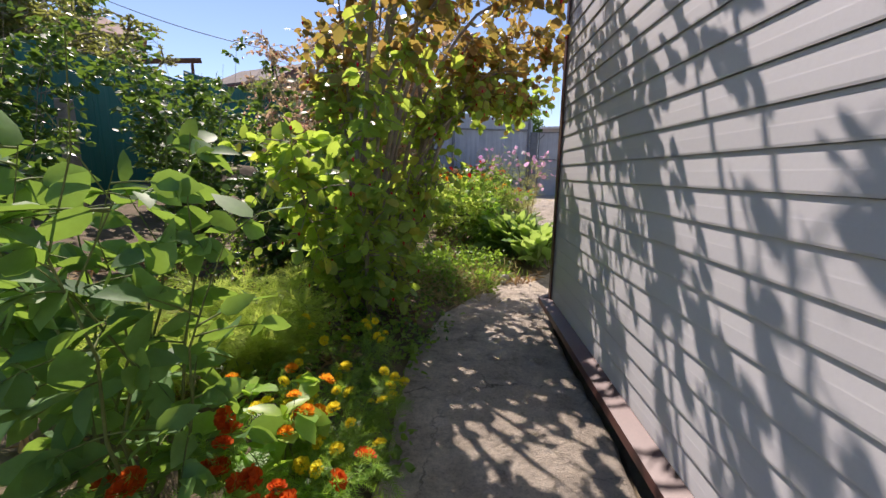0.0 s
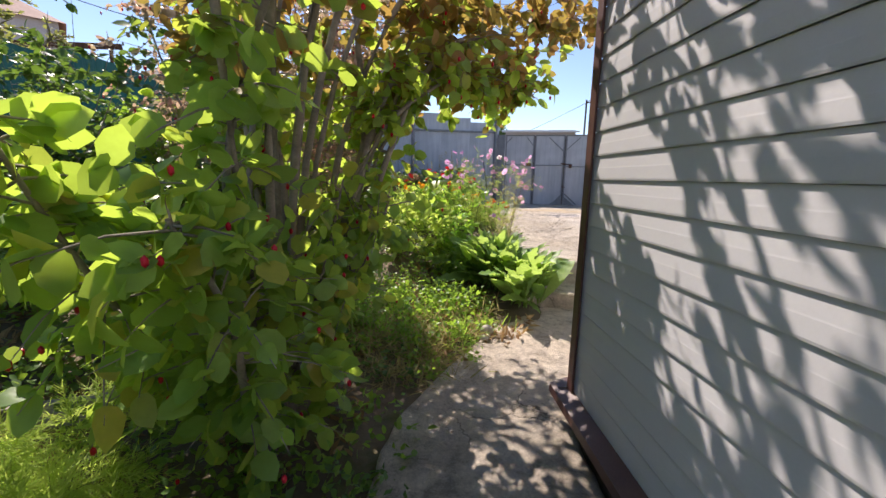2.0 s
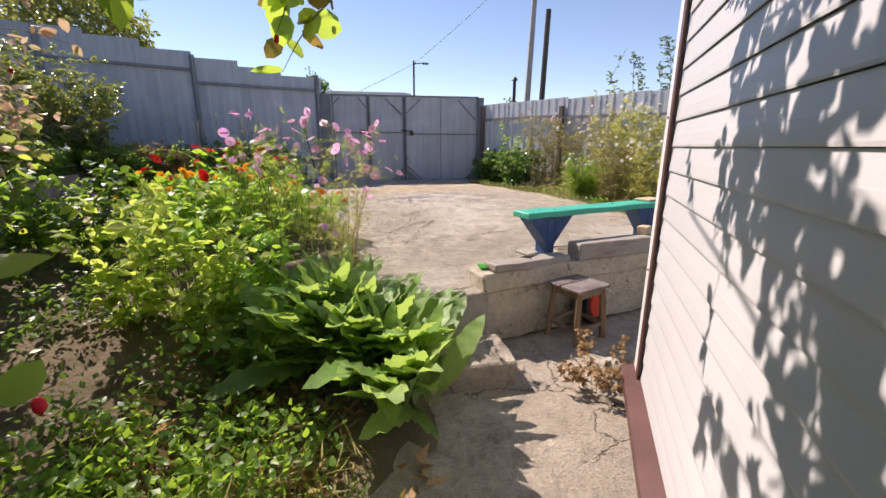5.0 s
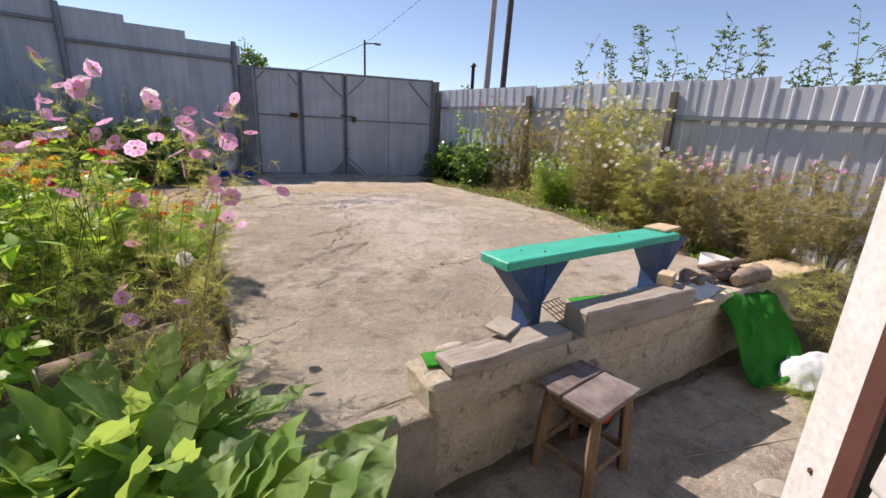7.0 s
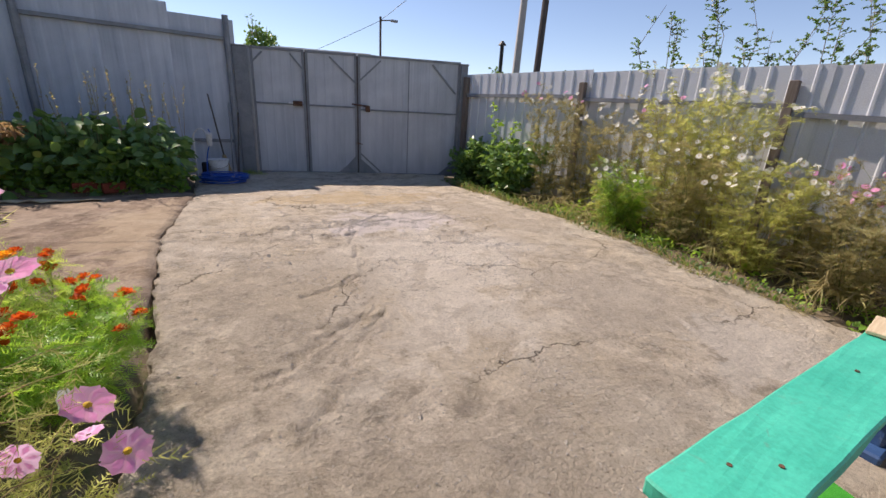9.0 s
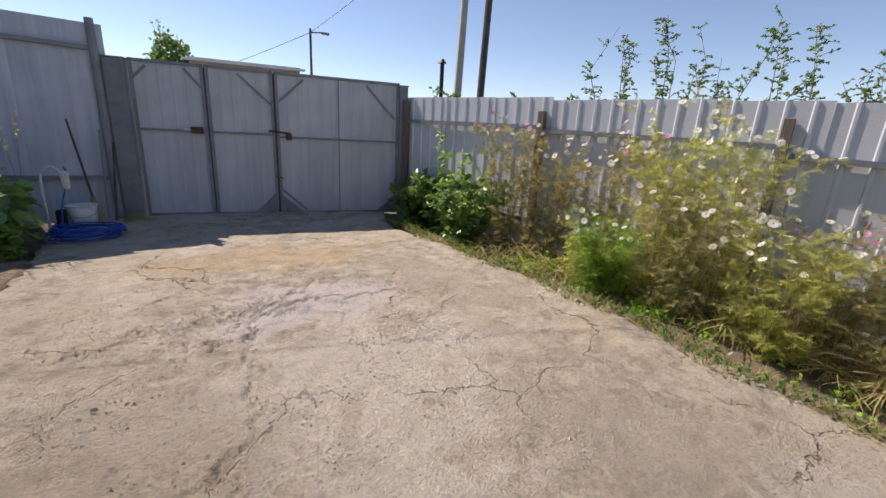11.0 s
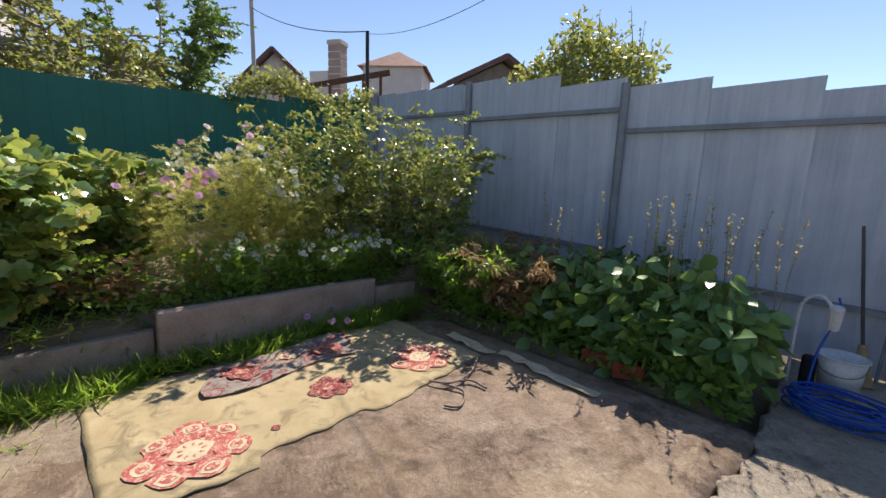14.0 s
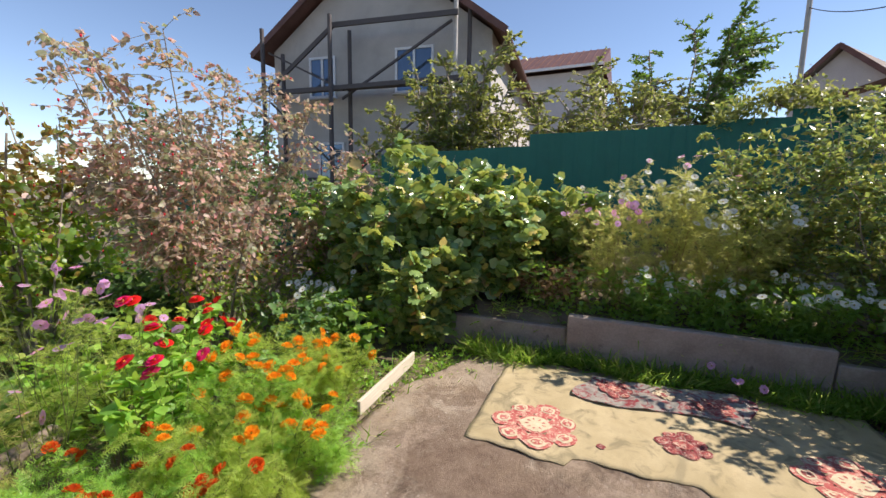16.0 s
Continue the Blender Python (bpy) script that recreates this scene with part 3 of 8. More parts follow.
SHAPE = {
    "ovate": blade_shape(0.31, [(0.12, 0.62), (0.38, 1.0), (0.72, 0.72)]),
    "round": blade_shape(0.42, [(0.1, 0.66), (0.4, 1.0), (0.76, 0.74)], 0.1, 0.22),
    "narrow": blade_shape(0.13, [(0.15, 0.7), (0.5, 1.0)], 0.2, 0.3),
    "small": blade_shape(0.30, [(0.42, 1.0)], 0.2, 0.2),
    "grass": blade_shape(0.028, [(0.3, 1.0), (0.7, 0.75)], 0.4, 0.5),
    "dock": blade_shape(0.125, [(0.10, 0.10), (0.22, 0.16), (0.30, 0.52), (0.36, 0.58), (0.43, 0.86), (0.49, 0.80), (0.56, 1.0), (0.62, 0.88), (0.69, 0.98), (0.75, 0.78), (0.82, 0.80), (0.88, 0.55), (0.94, 0.40)], 0.34, 0.42, 0.022),
    "dock_cut": blade_shape(0.13, [(0.08, 0.22), (0.16, 0.48), (0.21, 0.32), (0.30, 0.82), (0.35, 0.5), (0.45, 1.0), (0.50, 0.62), (0.60, 1.0), (0.65, 0.62), (0.75, 0.85), (0.80, 0.5), (0.89, 0.52), (0.93, 0.25)], 0.3, 0.5, 0.02),
}


def lobed_shape(lobes=5):
    v, n = [(0, 0.35, 0.03)], lobes * 4
    for k in range(n):
        a = 2 * math.pi * k / n - math.pi / 2
        r = 0.5 * (0.88 + 0.11 * math.cos(a * lobes + math.pi / 2)) + (0.035 if k % 2 else 0)
        v.append((r * math.cos(a), 0.42 + r * math.sin(a), -0.07 * (k % 2) - 0.1 * r))
    f = [(0, 1 + k, 1 + (k + 1) % n) for k in range(n)]
    return np.array(v, float), np.array(f)


def feather_shape(pairs=5, w=0.012, spread=0.3, ahead=0.75):
    """A leaf cut into threads, as cosmos, dill and marigold have."""
    v, f = [], []

    def strip(a, b):
        d = np.subtract(b, a)
        s = np.array((-d[1], d[0], 0.0))
        s = s / (np.linalg.norm(s) + 1e-9) * w
        k = len(v)
        v.extend([np.array(a) - s, np.array(a) + s, np.array(b)])
        f.append((k, k + 1, k + 2))
    strip((0, 0, 0), (0, 1, -0.15))
    for i in range(pairs):
        y = 0.15 + 0.75 * i / pairs
        L = spread * (1.0 - 0.5 * i / pairs)
        for sx in (-1, 1):
            strip((0, y, -0.15 * y * y), (sx * L, y + L * ahead, 0.06 * math.sin(3 * i + sx)))
    return np.array(v, float), np.array(f)


SHAPE["sprig"] = feather_shape(4, 0.034, 0.3)
SHAPE["lobed"] = lobed_shape()
SHAPE["feather"] = feather_shape(5, 0.011, 0.19, 1.7)
SHAPE["marigold"] = feather_shape(7, 0.019, 0.28)


def leaves(name, shape, pos, dirs, size, material, parent, rng, upness=1.2, label=""):
    """One mesh of many leaves, each turned along its direction with its face to the sky."""
    tv, tf = SHAPE[shape]
    pos, y = np.asarray(pos, float), np.asarray(dirs, float)
    n = len(pos)
    y = y / (np.linalg.norm(y, axis=1)[:, None] + 1e-9)
    up = rng.normal(0, 1, (n, 3))
    up /= np.linalg.norm(up, axis=1)[:, None]
    up[:, 2] += upness
    x = np.cross(y, up)
    x /= np.linalg.norm(x, axis=1)[:, None] + 1e-9
    z = np.cross(x, y)
    s = np.asarray(size, float).reshape(-1, 1, 1) * np.ones((n, 1, 1))
    tw = tv[None] * np.stack([rng.uniform(0.8, 1.15, n), np.ones(n), rng.uniform(0.2, 1.9, n)], -1)[:, None]
    V = pos[:, None] + s * (tw[..., 0:1] * x[:, None] + tw[..., 1:2] * y[:, None] + tw[..., 2:3] * z[:, None])
    F = (tf[None] + (np.arange(n) * len(tv))[:, None, None]).reshape(-1, 3)
    return hang(name, tri_mesh(name, V.reshape(-1, 3), F, True), material, parent, label)


def petal_flower(name, petals, inner, length, width, mat, layers=1, cup=0.25, eye=0.18, eyemat="eye"):
    """A flower facing +z: rings of notched petals round a raised eye."""
    V, F, mi = [], [], []
    for la in range(layers):
        L, c = length * (1 - 0.27 * la), cup + 0.35 * la
        for k in range(petals):
            a = 2 * math.pi * (k + 0.5 * la) / petals + 0.1 * math.sin(k * 5.3)
            r = Matrix.Rotation(a, 3, "Z")
            pts = [(0, inner, 0), (-width * 0.6, L * 0.55, c * L * 0.45), (0, L * 0.6, c * L * 0.33), (width * 0.6, L * 0.55, c * L * 0.45),
                   (-width * 0.55, L * 0.95, c * L * 0.6), (0, L * 0.9, c * L * 0.55), (width * 0.5, L, c * L * 0.56)]
            b = len(V)
            V += [tuple(r @ Vector((p[0], p[1], p[2] + 0.006 * la))) for p in pts]
            F += [(b, b + 2, b + 1), (b, b + 3, b + 2), (b + 1, b + 2, b + 5), (b + 1, b + 5, b + 4), (b + 2, b + 3, b + 6), (b + 2, b + 6, b + 5)]
            mi += [0] * 6
    b, e = len(V), length * eye
    V.append((0, 0, e * 0.7 + 0.004 * layers))
    for k in range(7):
        a = 2 * math.pi * k / 7
        V.append((e * math.cos(a), e * math.sin(a), 0.003 * layers))
    F += [(b, b + 1 + k, b + 1 + (k + 1) % 7) for k in range(7)]
    mi += [1] * 7
    me = tri_mesh(name, V, F)
    me.materials.append(M[mat])
    me.materials.append(M[eyemat] if eyemat in M else M["eye"])
    me.polygons.foreach_set("material_index", np.array(mi, dtype=np.int32))
    return me


def pompon(name, mat, r=0.024):
    """A marigold head: a dome of ruffled petals."""
    V, F = [], []
    g = np.random.default_rng(5)
    for k in range(26):
        t = k / 26
        a, el = k * 2.4, 0.1 + 1.4 * t
        d = Vector((math.cos(a) * math.cos(el), math.sin(a) * math.cos(el), 0.75 * math.sin(el)))
        s = Vector((-math.sin(a), math.cos(a), 0)) * r * 0.36
        b = len(V)
        u = Vector((0, 0, r * 0.25 * g.uniform(0.2, 1)))
        V += [d * r * 0.3, d * r + s, d * r * 1.12 + u, d * r - s]
        F += [(b, b + 1, b + 2), (b, b + 2, b + 3)]
    me = tri_mesh(name, [tuple(v) for v in V], F)
    me.materials.append(M[mat])
    return me


FLOWER = {
    "pink": petal_flower("cosmos_flower_pink", 8, 0.004, 0.038, 0.026, "pt_pink"),
    "lilac": petal_flower("cosmos_flower_lilac", 8, 0.004, 0.036, 0.025, "pt_lilac"),
    "white": petal_flower("cosmos_flower_white", 8, 0.004, 0.036, 0.025, "pt_white"),
    "daisy": petal_flower("small_white_flower", 8, 0.003, 0.024, 0.015, "pt_white"),
    "red": petal_flower("zinnia_flower_red", 12, 0.004, 0.04, 0.02, "pt_red", 3, 0.12),
    "crimson": petal_flower("zinnia_flower_crimson", 12, 0.004, 0.042, 0.02, "pt_magenta", 3, 0.12),
    "orange": pompon("marigold_orange", "pt_orange", 0.031),
    "rust": pompon("marigold_rust", "pt_rust", 0.027),
    "yellow": pompon("marigold_yellow", "pt_yellow", 0.02),
}


def set_flowers(parent, kind, pos, rng, face=(0, 0, 1), tilt=0.6, scale=1.0):
    for p in pos:
        d = (Vector(face) + Vector(rng.normal(0, tilt, 3))).normalized()
        q = d.to_track_quat("Z", "Y").to_matrix().to_4x4()
        s = scale * rng.uniform(0.8, 1.2)
        hang("flower", FLOWER[kind], None, parent, "", Matrix.Translation(p) @ q @ Matrix.Rotation(rng.uniform(0, 6), 4, "Z") @ Matrix.Diagonal((s, s, s, 1)))


def grow(rng, stems, height, spread, twigs, twig_len, per_twig, r0=0.008, base_r=0.1, lift=0.5, start=0.25, droop=0.0, lean=(0, 0), uneven=0.35):
    """Stems that rise and fan out from a clump, twigs along them, and where leaves sit on both."""
    lines, pos, dirs, tips = [], [], [], []
    for i in range(stems):
        a = 2 * math.pi * i / stems + rng.uniform(-0.5, 0.5)
        h = height * rng.uniform(1 - uneven, 1.0)
        sp = spread * rng.uniform(0.35, 1.0)
        s = np.linspace(0, 1, 7)
        out = np.array((math.cos(a), math.sin(a), 0.0))
        wob = rng.normal(0, 0.03 * height, (7, 3)) * s[:, None]
        b = out * base_r * rng.uniform(0.1, 1)
        pts = b + out[None] * (sp * s ** 1.4)[:, None] + np.array((lean[0], lean[1], 0))[None] * (s ** 1.5)[:, None] + wob
        pts[:, 2] = h * s - droop * h * s ** 3
        lines.append((pts, r0 * (1.05 - 0.85 * s)))
        tips.append(pts[-1])
        for _ in range(twigs):
            u = rng.uniform(start, 1.0)
            k = min(int(u * 6), 5)
            f = u * 6 - k
            p = pts[k] * (1 - f) + pts[k + 1] * f
            d = out * rng.uniform(0.0, 0.9) + rng.normal(0, 0.65, 3)
            d[2] = lift * rng.uniform(0.1, 1.5) + 0.2 * d[2]
            d /= np.linalg.norm(d) + 1e-9
            L = twig_len * rng.uniform(0.45, 1.15)
            q = np.linspace(0, 1, 4)[:, None]
            tp = p + d * L * q + np.array((0, 0, -0.18 * L)) * q ** 2
            lines.append((tp, r0 * 0.4 * (1.1 - 0.8 * q[:, 0])))
            tips.append(tp[-1])
            w = rng.uniform(0.12, 1.0, per_twig)[:, None]
            pos.append(p + d * L * w + np.array((0, 0, -0.18 * L)) * w ** 2)
            ld = d[None] * 0.6 + rng.normal(0, 0.7, (per_twig, 3))
            ld[:, 2] = ld[:, 2] * 0.6 - 0.1
            dirs.append(ld)
    return lines, np.concatenate(pos), np.concatenate(dirs), np.array(tips)


def plant(name, m, label, category, seed, shape, mat, size, stem_mat="stem", group="", flowers=(), upness=1.2, sides=4, parts=("stalk", "foliage"), extra=None, **kw):
    """A bush or flower: stems, foliage, and each flower a part of its own."""
    rng = np.random.default_rng(seed)
    th = thing(name, m, label, category, group)
    lines, pos, dirs, tips = grow(rng, **kw)
    V, T = tubes(lines, sides)
    tagged(hang(parts[0], tri_mesh(parts[0], V, T, True), M[stem_mat], th), "", "", "", "stuff" if parts[0] == "stalk" else "")
    leaves(parts[1], shape, pos, dirs, rng.uniform(size[0], size[1], len(pos)), M[mat], th, rng, upness)
    for kind, count, face, scale in flowers:
        order = np.argsort(-tips[:, 2] + rng.uniform(0, 0.5 * kw["height"], len(tips)))[:count]
        set_flowers(th, kind, [Vector(p) + Vector((0, 0, 0.01)) for p in tips[order]], rng, face, 0.5, scale)
    if extra:
        shp, mt, sz, cnt = extra
        idx = rng.choice(len(pos), cnt)
        leaves("foliage", shp, pos[idx], dirs[idx] + rng.normal(0, 0.4, (cnt, 3)), rng.uniform(sz[0], sz[1], cnt), M[mt], th, rng, upness)
    return th


# ---- the large structure ----
def sstep(a, b, x):
    t = np.clip((x - a) / (b - a), 0, 1)
    return t * t * (3 - 2 * t)


def terrace_z(x, y):
    return 0.66 + 0.19 * sstep(5.6, 9.6, y) + 0.004 * (x - 2)


def garden_z(x, y):
    """Height of the soil: low along the path, rising to the terrace and the far fence."""
    x, y = np.asarray(x, float), np.asarray(y, float)
    z = 0.24 + 0.02 * sstep(0.2, -0.8, x) + 0.56 * sstep(4.6, 8.2, y)
    z = z + 0.42 * sstep(-2.36, -2.55, x) * sstep(8.2, 8.8, y) * sstep(15, 13.5, y)
    z = z + 0.75 * sstep(-1.2, -6.0, x) * sstep(12.5, 2.0, y) + 0.35 * sstep(-3, -6, x) * sstep(2, 12.5, y)
    bed = sstep(12.45, 12.7, y) * sstep(1.35, 1.1, x)
    z = z + 0.10 * bed
    yard = sstep(0.95, 1.05, x) * sstep(5.98, 5.94, y)
    z = z * (1 - yard) + (0.22 + 0.02 * (x - 1) * sstep(3.8, 5.5, x)) * yard
    under = sstep(0.98, 1.06, x) * sstep(5.94, 6.0, y) * sstep(5.42, 5.30, x)
    z = z - 0.2 * under
    west = sstep(-2.55, -2.45, x) * sstep(8.42, 8.5, y) * sstep(12.6, 12.5, y) * sstep(1.1, 1.0, x)
    z = z - 0.1 * west
    path = sstep(-0.65, -0.5, x) * sstep(0.75, 0.6, x) * sstep(4.4, 4.0, y)
    return z - 0.06 * path


def build_ground():
    xs = np.concatenate([[-400, -160, -70, -35, -18, -11], np.arange(-8, 9.01, 0.1), [12, 18, 35, 70, 160, 400]])
    ys = np.concatenate([[-400, -160, -70, -30, -12], np.arange(-5, 16.01, 0.1), [20, 30, 60, 120, 400]])
    X, Y = np.meshgrid(xs, ys)
    inner = sstep(14, 8, np.abs(X)) * sstep(24, 16, Y) * sstep(-12, -5, Y)
    Z = garden_z(np.clip(X, -8, 9), np.clip(Y, -5, 16)) * inner + 0.2 * (1 - inner)
    rng = np.random.default_rng(3)
    Z = Z + inner * rng.normal(0, 0.007, Z.shape)
    nx, ny = len(xs), len(ys)
    i = (np.arange(ny - 1)[:, None] * nx + np.arange(nx - 1)[None]).ravel()
    T = np.concatenate([np.stack([i, i + 1, i + nx + 1], -1), np.stack([i, i + nx + 1, i + nx], -1)])
    g = hang("ground", tri_mesh("ground", np.stack([X, Y, Z], -1).reshape(-1, 3), T, True), M["soil"])
    tagged(g, "bare brown garden soil with sparse weeds and dry litter", "ground", "", "structure")


def slab_mesh(name, outline, top, depth, step=0.09, amp=0.006, seed=0, cracks=()):
    """A cast slab inside an outline given as left and right edges along y."""
    ys = np.arange(outline[0][0], outline[-1][0] + 1e-6, step)
    oy = np.array([o[0] for o in outline])
    L = np.interp(ys, oy, [o[1] for o in outline])
    R = np.interp(ys, oy, [o[2] for o in outline])
    rng = np.random.default_rng(seed)
    L = L + np.convolve(rng.normal(0, 0.018, len(ys) + 4), np.ones(5) / 3, "valid")
    R = R + np.convolve(rng.normal(0, 0.02, len(ys) + 4), np.ones(5) / 3, "valid")
    n = int(np.max(R - L) / step) + 2
    u = np.linspace(0, 1, n)
    X = L[:, None] * (1 - u) + R[:, None] * u
    Y = np.repeat(ys[:, None], n, 1)
    Z = np.vectorize(lambda a, b: float(top(a, b)) + amp * noise.noise((a * 2.3, b * 2.3, seed)) + amp * 0.6 * noise.noise((a * 9, b * 9, seed)))(X, Y)
    for line, wide, deep in cracks:
        pts = curve_pts([(a, b, 0) for a, b in line], 14 * len(line))[:, :2]
        pts = pts + np.convolve(rng.normal(0, 0.055, 2 * len(pts) + 2), np.ones(3) / 3, "valid").reshape(-1, 2)
        near = np.full(X.shape, 9.0)
        for a, b in zip(pts[:-1], pts[1:]):
            ab = b - a
            u_ = np.clip(((X - a[0]) * ab[0] + (Y - a[1]) * ab[1]) / (ab @ ab + 1e-9), 0, 1)
            near = np.minimum(near, np.hypot(X - a[0] - u_ * ab[0], Y - a[1] - u_ * ab[1]))
        Z = Z - deep * np.exp(-(near / wide) ** 2) + 0.25 * deep * np.exp(-((near - 2.6 * wide) / (1.6 * wide)) ** 2)
    e = 0.012
    Z[0] -= e
    Z[-1] -= e
    Z[:, 0] -= e
    Z[:, -1] -= e
    top_v = np.stack([X, Y, Z], -1).reshape(-1, 3)
    m = len(ys)
    i = (np.arange(m - 1)[:, None] * n + np.arange(n - 1)[None]).ravel()
    T = [np.stack([i, i + 1, i + n + 1], -1), np.stack([i, i + n + 1, i + n], -1)]
    rim = np.concatenate([np.arange(n), np.arange(1, m) * n + n - 1, (m - 1) * n + np.arange(n - 2, -1, -1), np.arange(m - 2, 0, -1) * n])
    low = top_v[rim].copy()
    low[:, 2] -= depth
    base = len(top_v)
    k = np.arange(len(rim))
    k2 = (k + 1) % len(rim)
    T += [np.stack([rim[k], base + k, base + k2], -1), np.stack([rim[k], base + k2, rim[k2]], -1)]
    return tri_mesh(name, np.concatenate([top_v, low]), np.concatenate(T), True)


def build_paving():
    p = hang("pavement_path", slab_mesh("pavement_path", [(-3.5, -0.50, 0.60), (2.3, -0.52, 0.60), (3.3, -0.36, 0.62), (4.0, 0.02, 2.0), (4.3, 0.18, 5.2), (4.6, 0.36, 5.3), (5.2, 0.80, 5.35), (5.88, 0.95, 5.35)], lambda x, y: 0.262 - 0.02 * float(sstep(4.6, 5.6, y)), 0.2, 0.09, 0.008, 2), M["path"])
    tagged(p, "grey worn concrete path beside the house, with fine cracks", "path", "", "structure")
    t = hang("pavement_terrace", slab_mesh("pavement_terrace", [(5.87, 1.02, 1.75), (6.02, 1.02, 1.80), (6.03, 1.02, 5.30), (8.3, 1.08, 5.28), (9.8, 0.99, 5.26), (10.3, 0.99, 5.25), (11.5, 1.12, 5.20), (12.2, 1.22, 5.12), (12.6, 1.22, 5.2), (13.3, 1.2, 5.6), (13.35, 1.2, 5.6), (14.3, 1.2, 2.9)], terrace_z, 0.48, 0.019, 0.012, 5, [
        ([(1.60, 10.05), (1.83, 10.06), (2.0, 10.25), (2.21, 9.85), (2.55, 9.74), (2.7, 10.05), (3.13, 10.2), (3.79, 10.0), (4.18, 9.7)], 0.014, 0.017),
        ([(2.55, 9.74), (2.38, 8.88), (2.18, 8.66), (1.89, 8.56)], 0.014, 0.018), ([(2.27, 8.14), (2.11, 8.14), (1.96, 8.06), (1.79, 7.95), (1.56, 7.76)], 0.014, 0.017),
        ([(2.27, 8.14), (2.03, 7.87), (1.92, 7.64), (1.67, 7.4), (1.47, 7.39)], 0.011, 0.013), ([(1.99, 10.62), (2.14, 10.73), (2.33, 10.89)], 0.012, 0.013),
        ([(2.18, 8.66), (2.27, 8.14)], 0.011, 0.012), ([(2.45, 9.9), (2.88, 10.25), (3.38, 10.57), (3.95, 10.4)], 0.017, 0.010), ([(1.9, 7.0), (2.3, 6.7), (2.5, 6.5)], 0.011, 0.010)]), M["terrace"])
    tagged(t, "pale cracked concrete yard slab with crumbling patches", "yard slab", "", "structure")
    w = hang("pavement_west", slab_mesh("pavement_west", [(8.46, -1.2, 1.02), (8.9, -2.15, 1.02), (9.8, -2.25, 0.985), (10.3, -2.25, 0.985), (11.5, -2.2, 1.11), (12.3, -1.9, 1.20), (12.55, -1.7, 1.2)], lambda x, y: terrace_z(x, y) + 0.004, 0.2, 0.09, 0.010, 9), M["terrace_west"])
    tagged(w, "brown-stained older concrete slab beside the flower beds", "yard slab", "", "structure")
    st = new("step")
    tagged(_placed(st, pose(1.28, 5.56, 0.18, 0, 0, -14)), "low concrete step block up to the yard slab", "step", "", "structure")
    part("tread", rough_up(box(0.80, 0.42, 0.24, 0.012), 0.012, 5, 5), M["path"], st)
    wl = new("wall_retaining")
    tagged(_placed(wl, pose(1.74, 5.90, 0.0)), "weathered board-marked concrete retaining wall of the yard", "retaining wall", "", "structure")
    bm = rough_up(rough_up(box(3.75, 0.20, 0.62, 0.015, (1.875, 0.10, 0.02)), 0.016, 3, 14, 2.0), 0.006, 14)
    part("wall_body", bm, M["oldwall"], wl)
    part("coping", rough_up(rough_up(box(3.8, 0.25, 0.16, 0.018, (1.875, 0.105, 0.638)), 0.018, 3, 12, 7.0), 0.007, 13), M["oldwall"], wl, "chipped concrete coping with broken corner")


build_ground()
build_paving()

# ---- house with siding ----
HX, HY, HROT = 0.622, 3.215, 0.9
FACE2 = Vector((2.20 - HX, 4.85 - HY, 0))


def plank_mesh(length, h=0.1145):
    """One siding course: sloping face, hooked lower lip, running along +x, outside at -y."""
    prof = [(-0.002, 0.003), (-0.0105, 0.0), (-0.0115, 0.008), (-0.0085, h * 0.48), (-0.0078, h * 0.52), (-0.003, h - 0.001), (0.004, h)]
    V = [(x, d, z) for x in (0, length) for d, z in prof]
    n = len(prof)
    F = []
    for k in range(n - 1):
        F += [(k, n + k, n + k + 1), (k, n + k + 1, k + 1)]
    return tri_mesh("siding_plank", V, F)


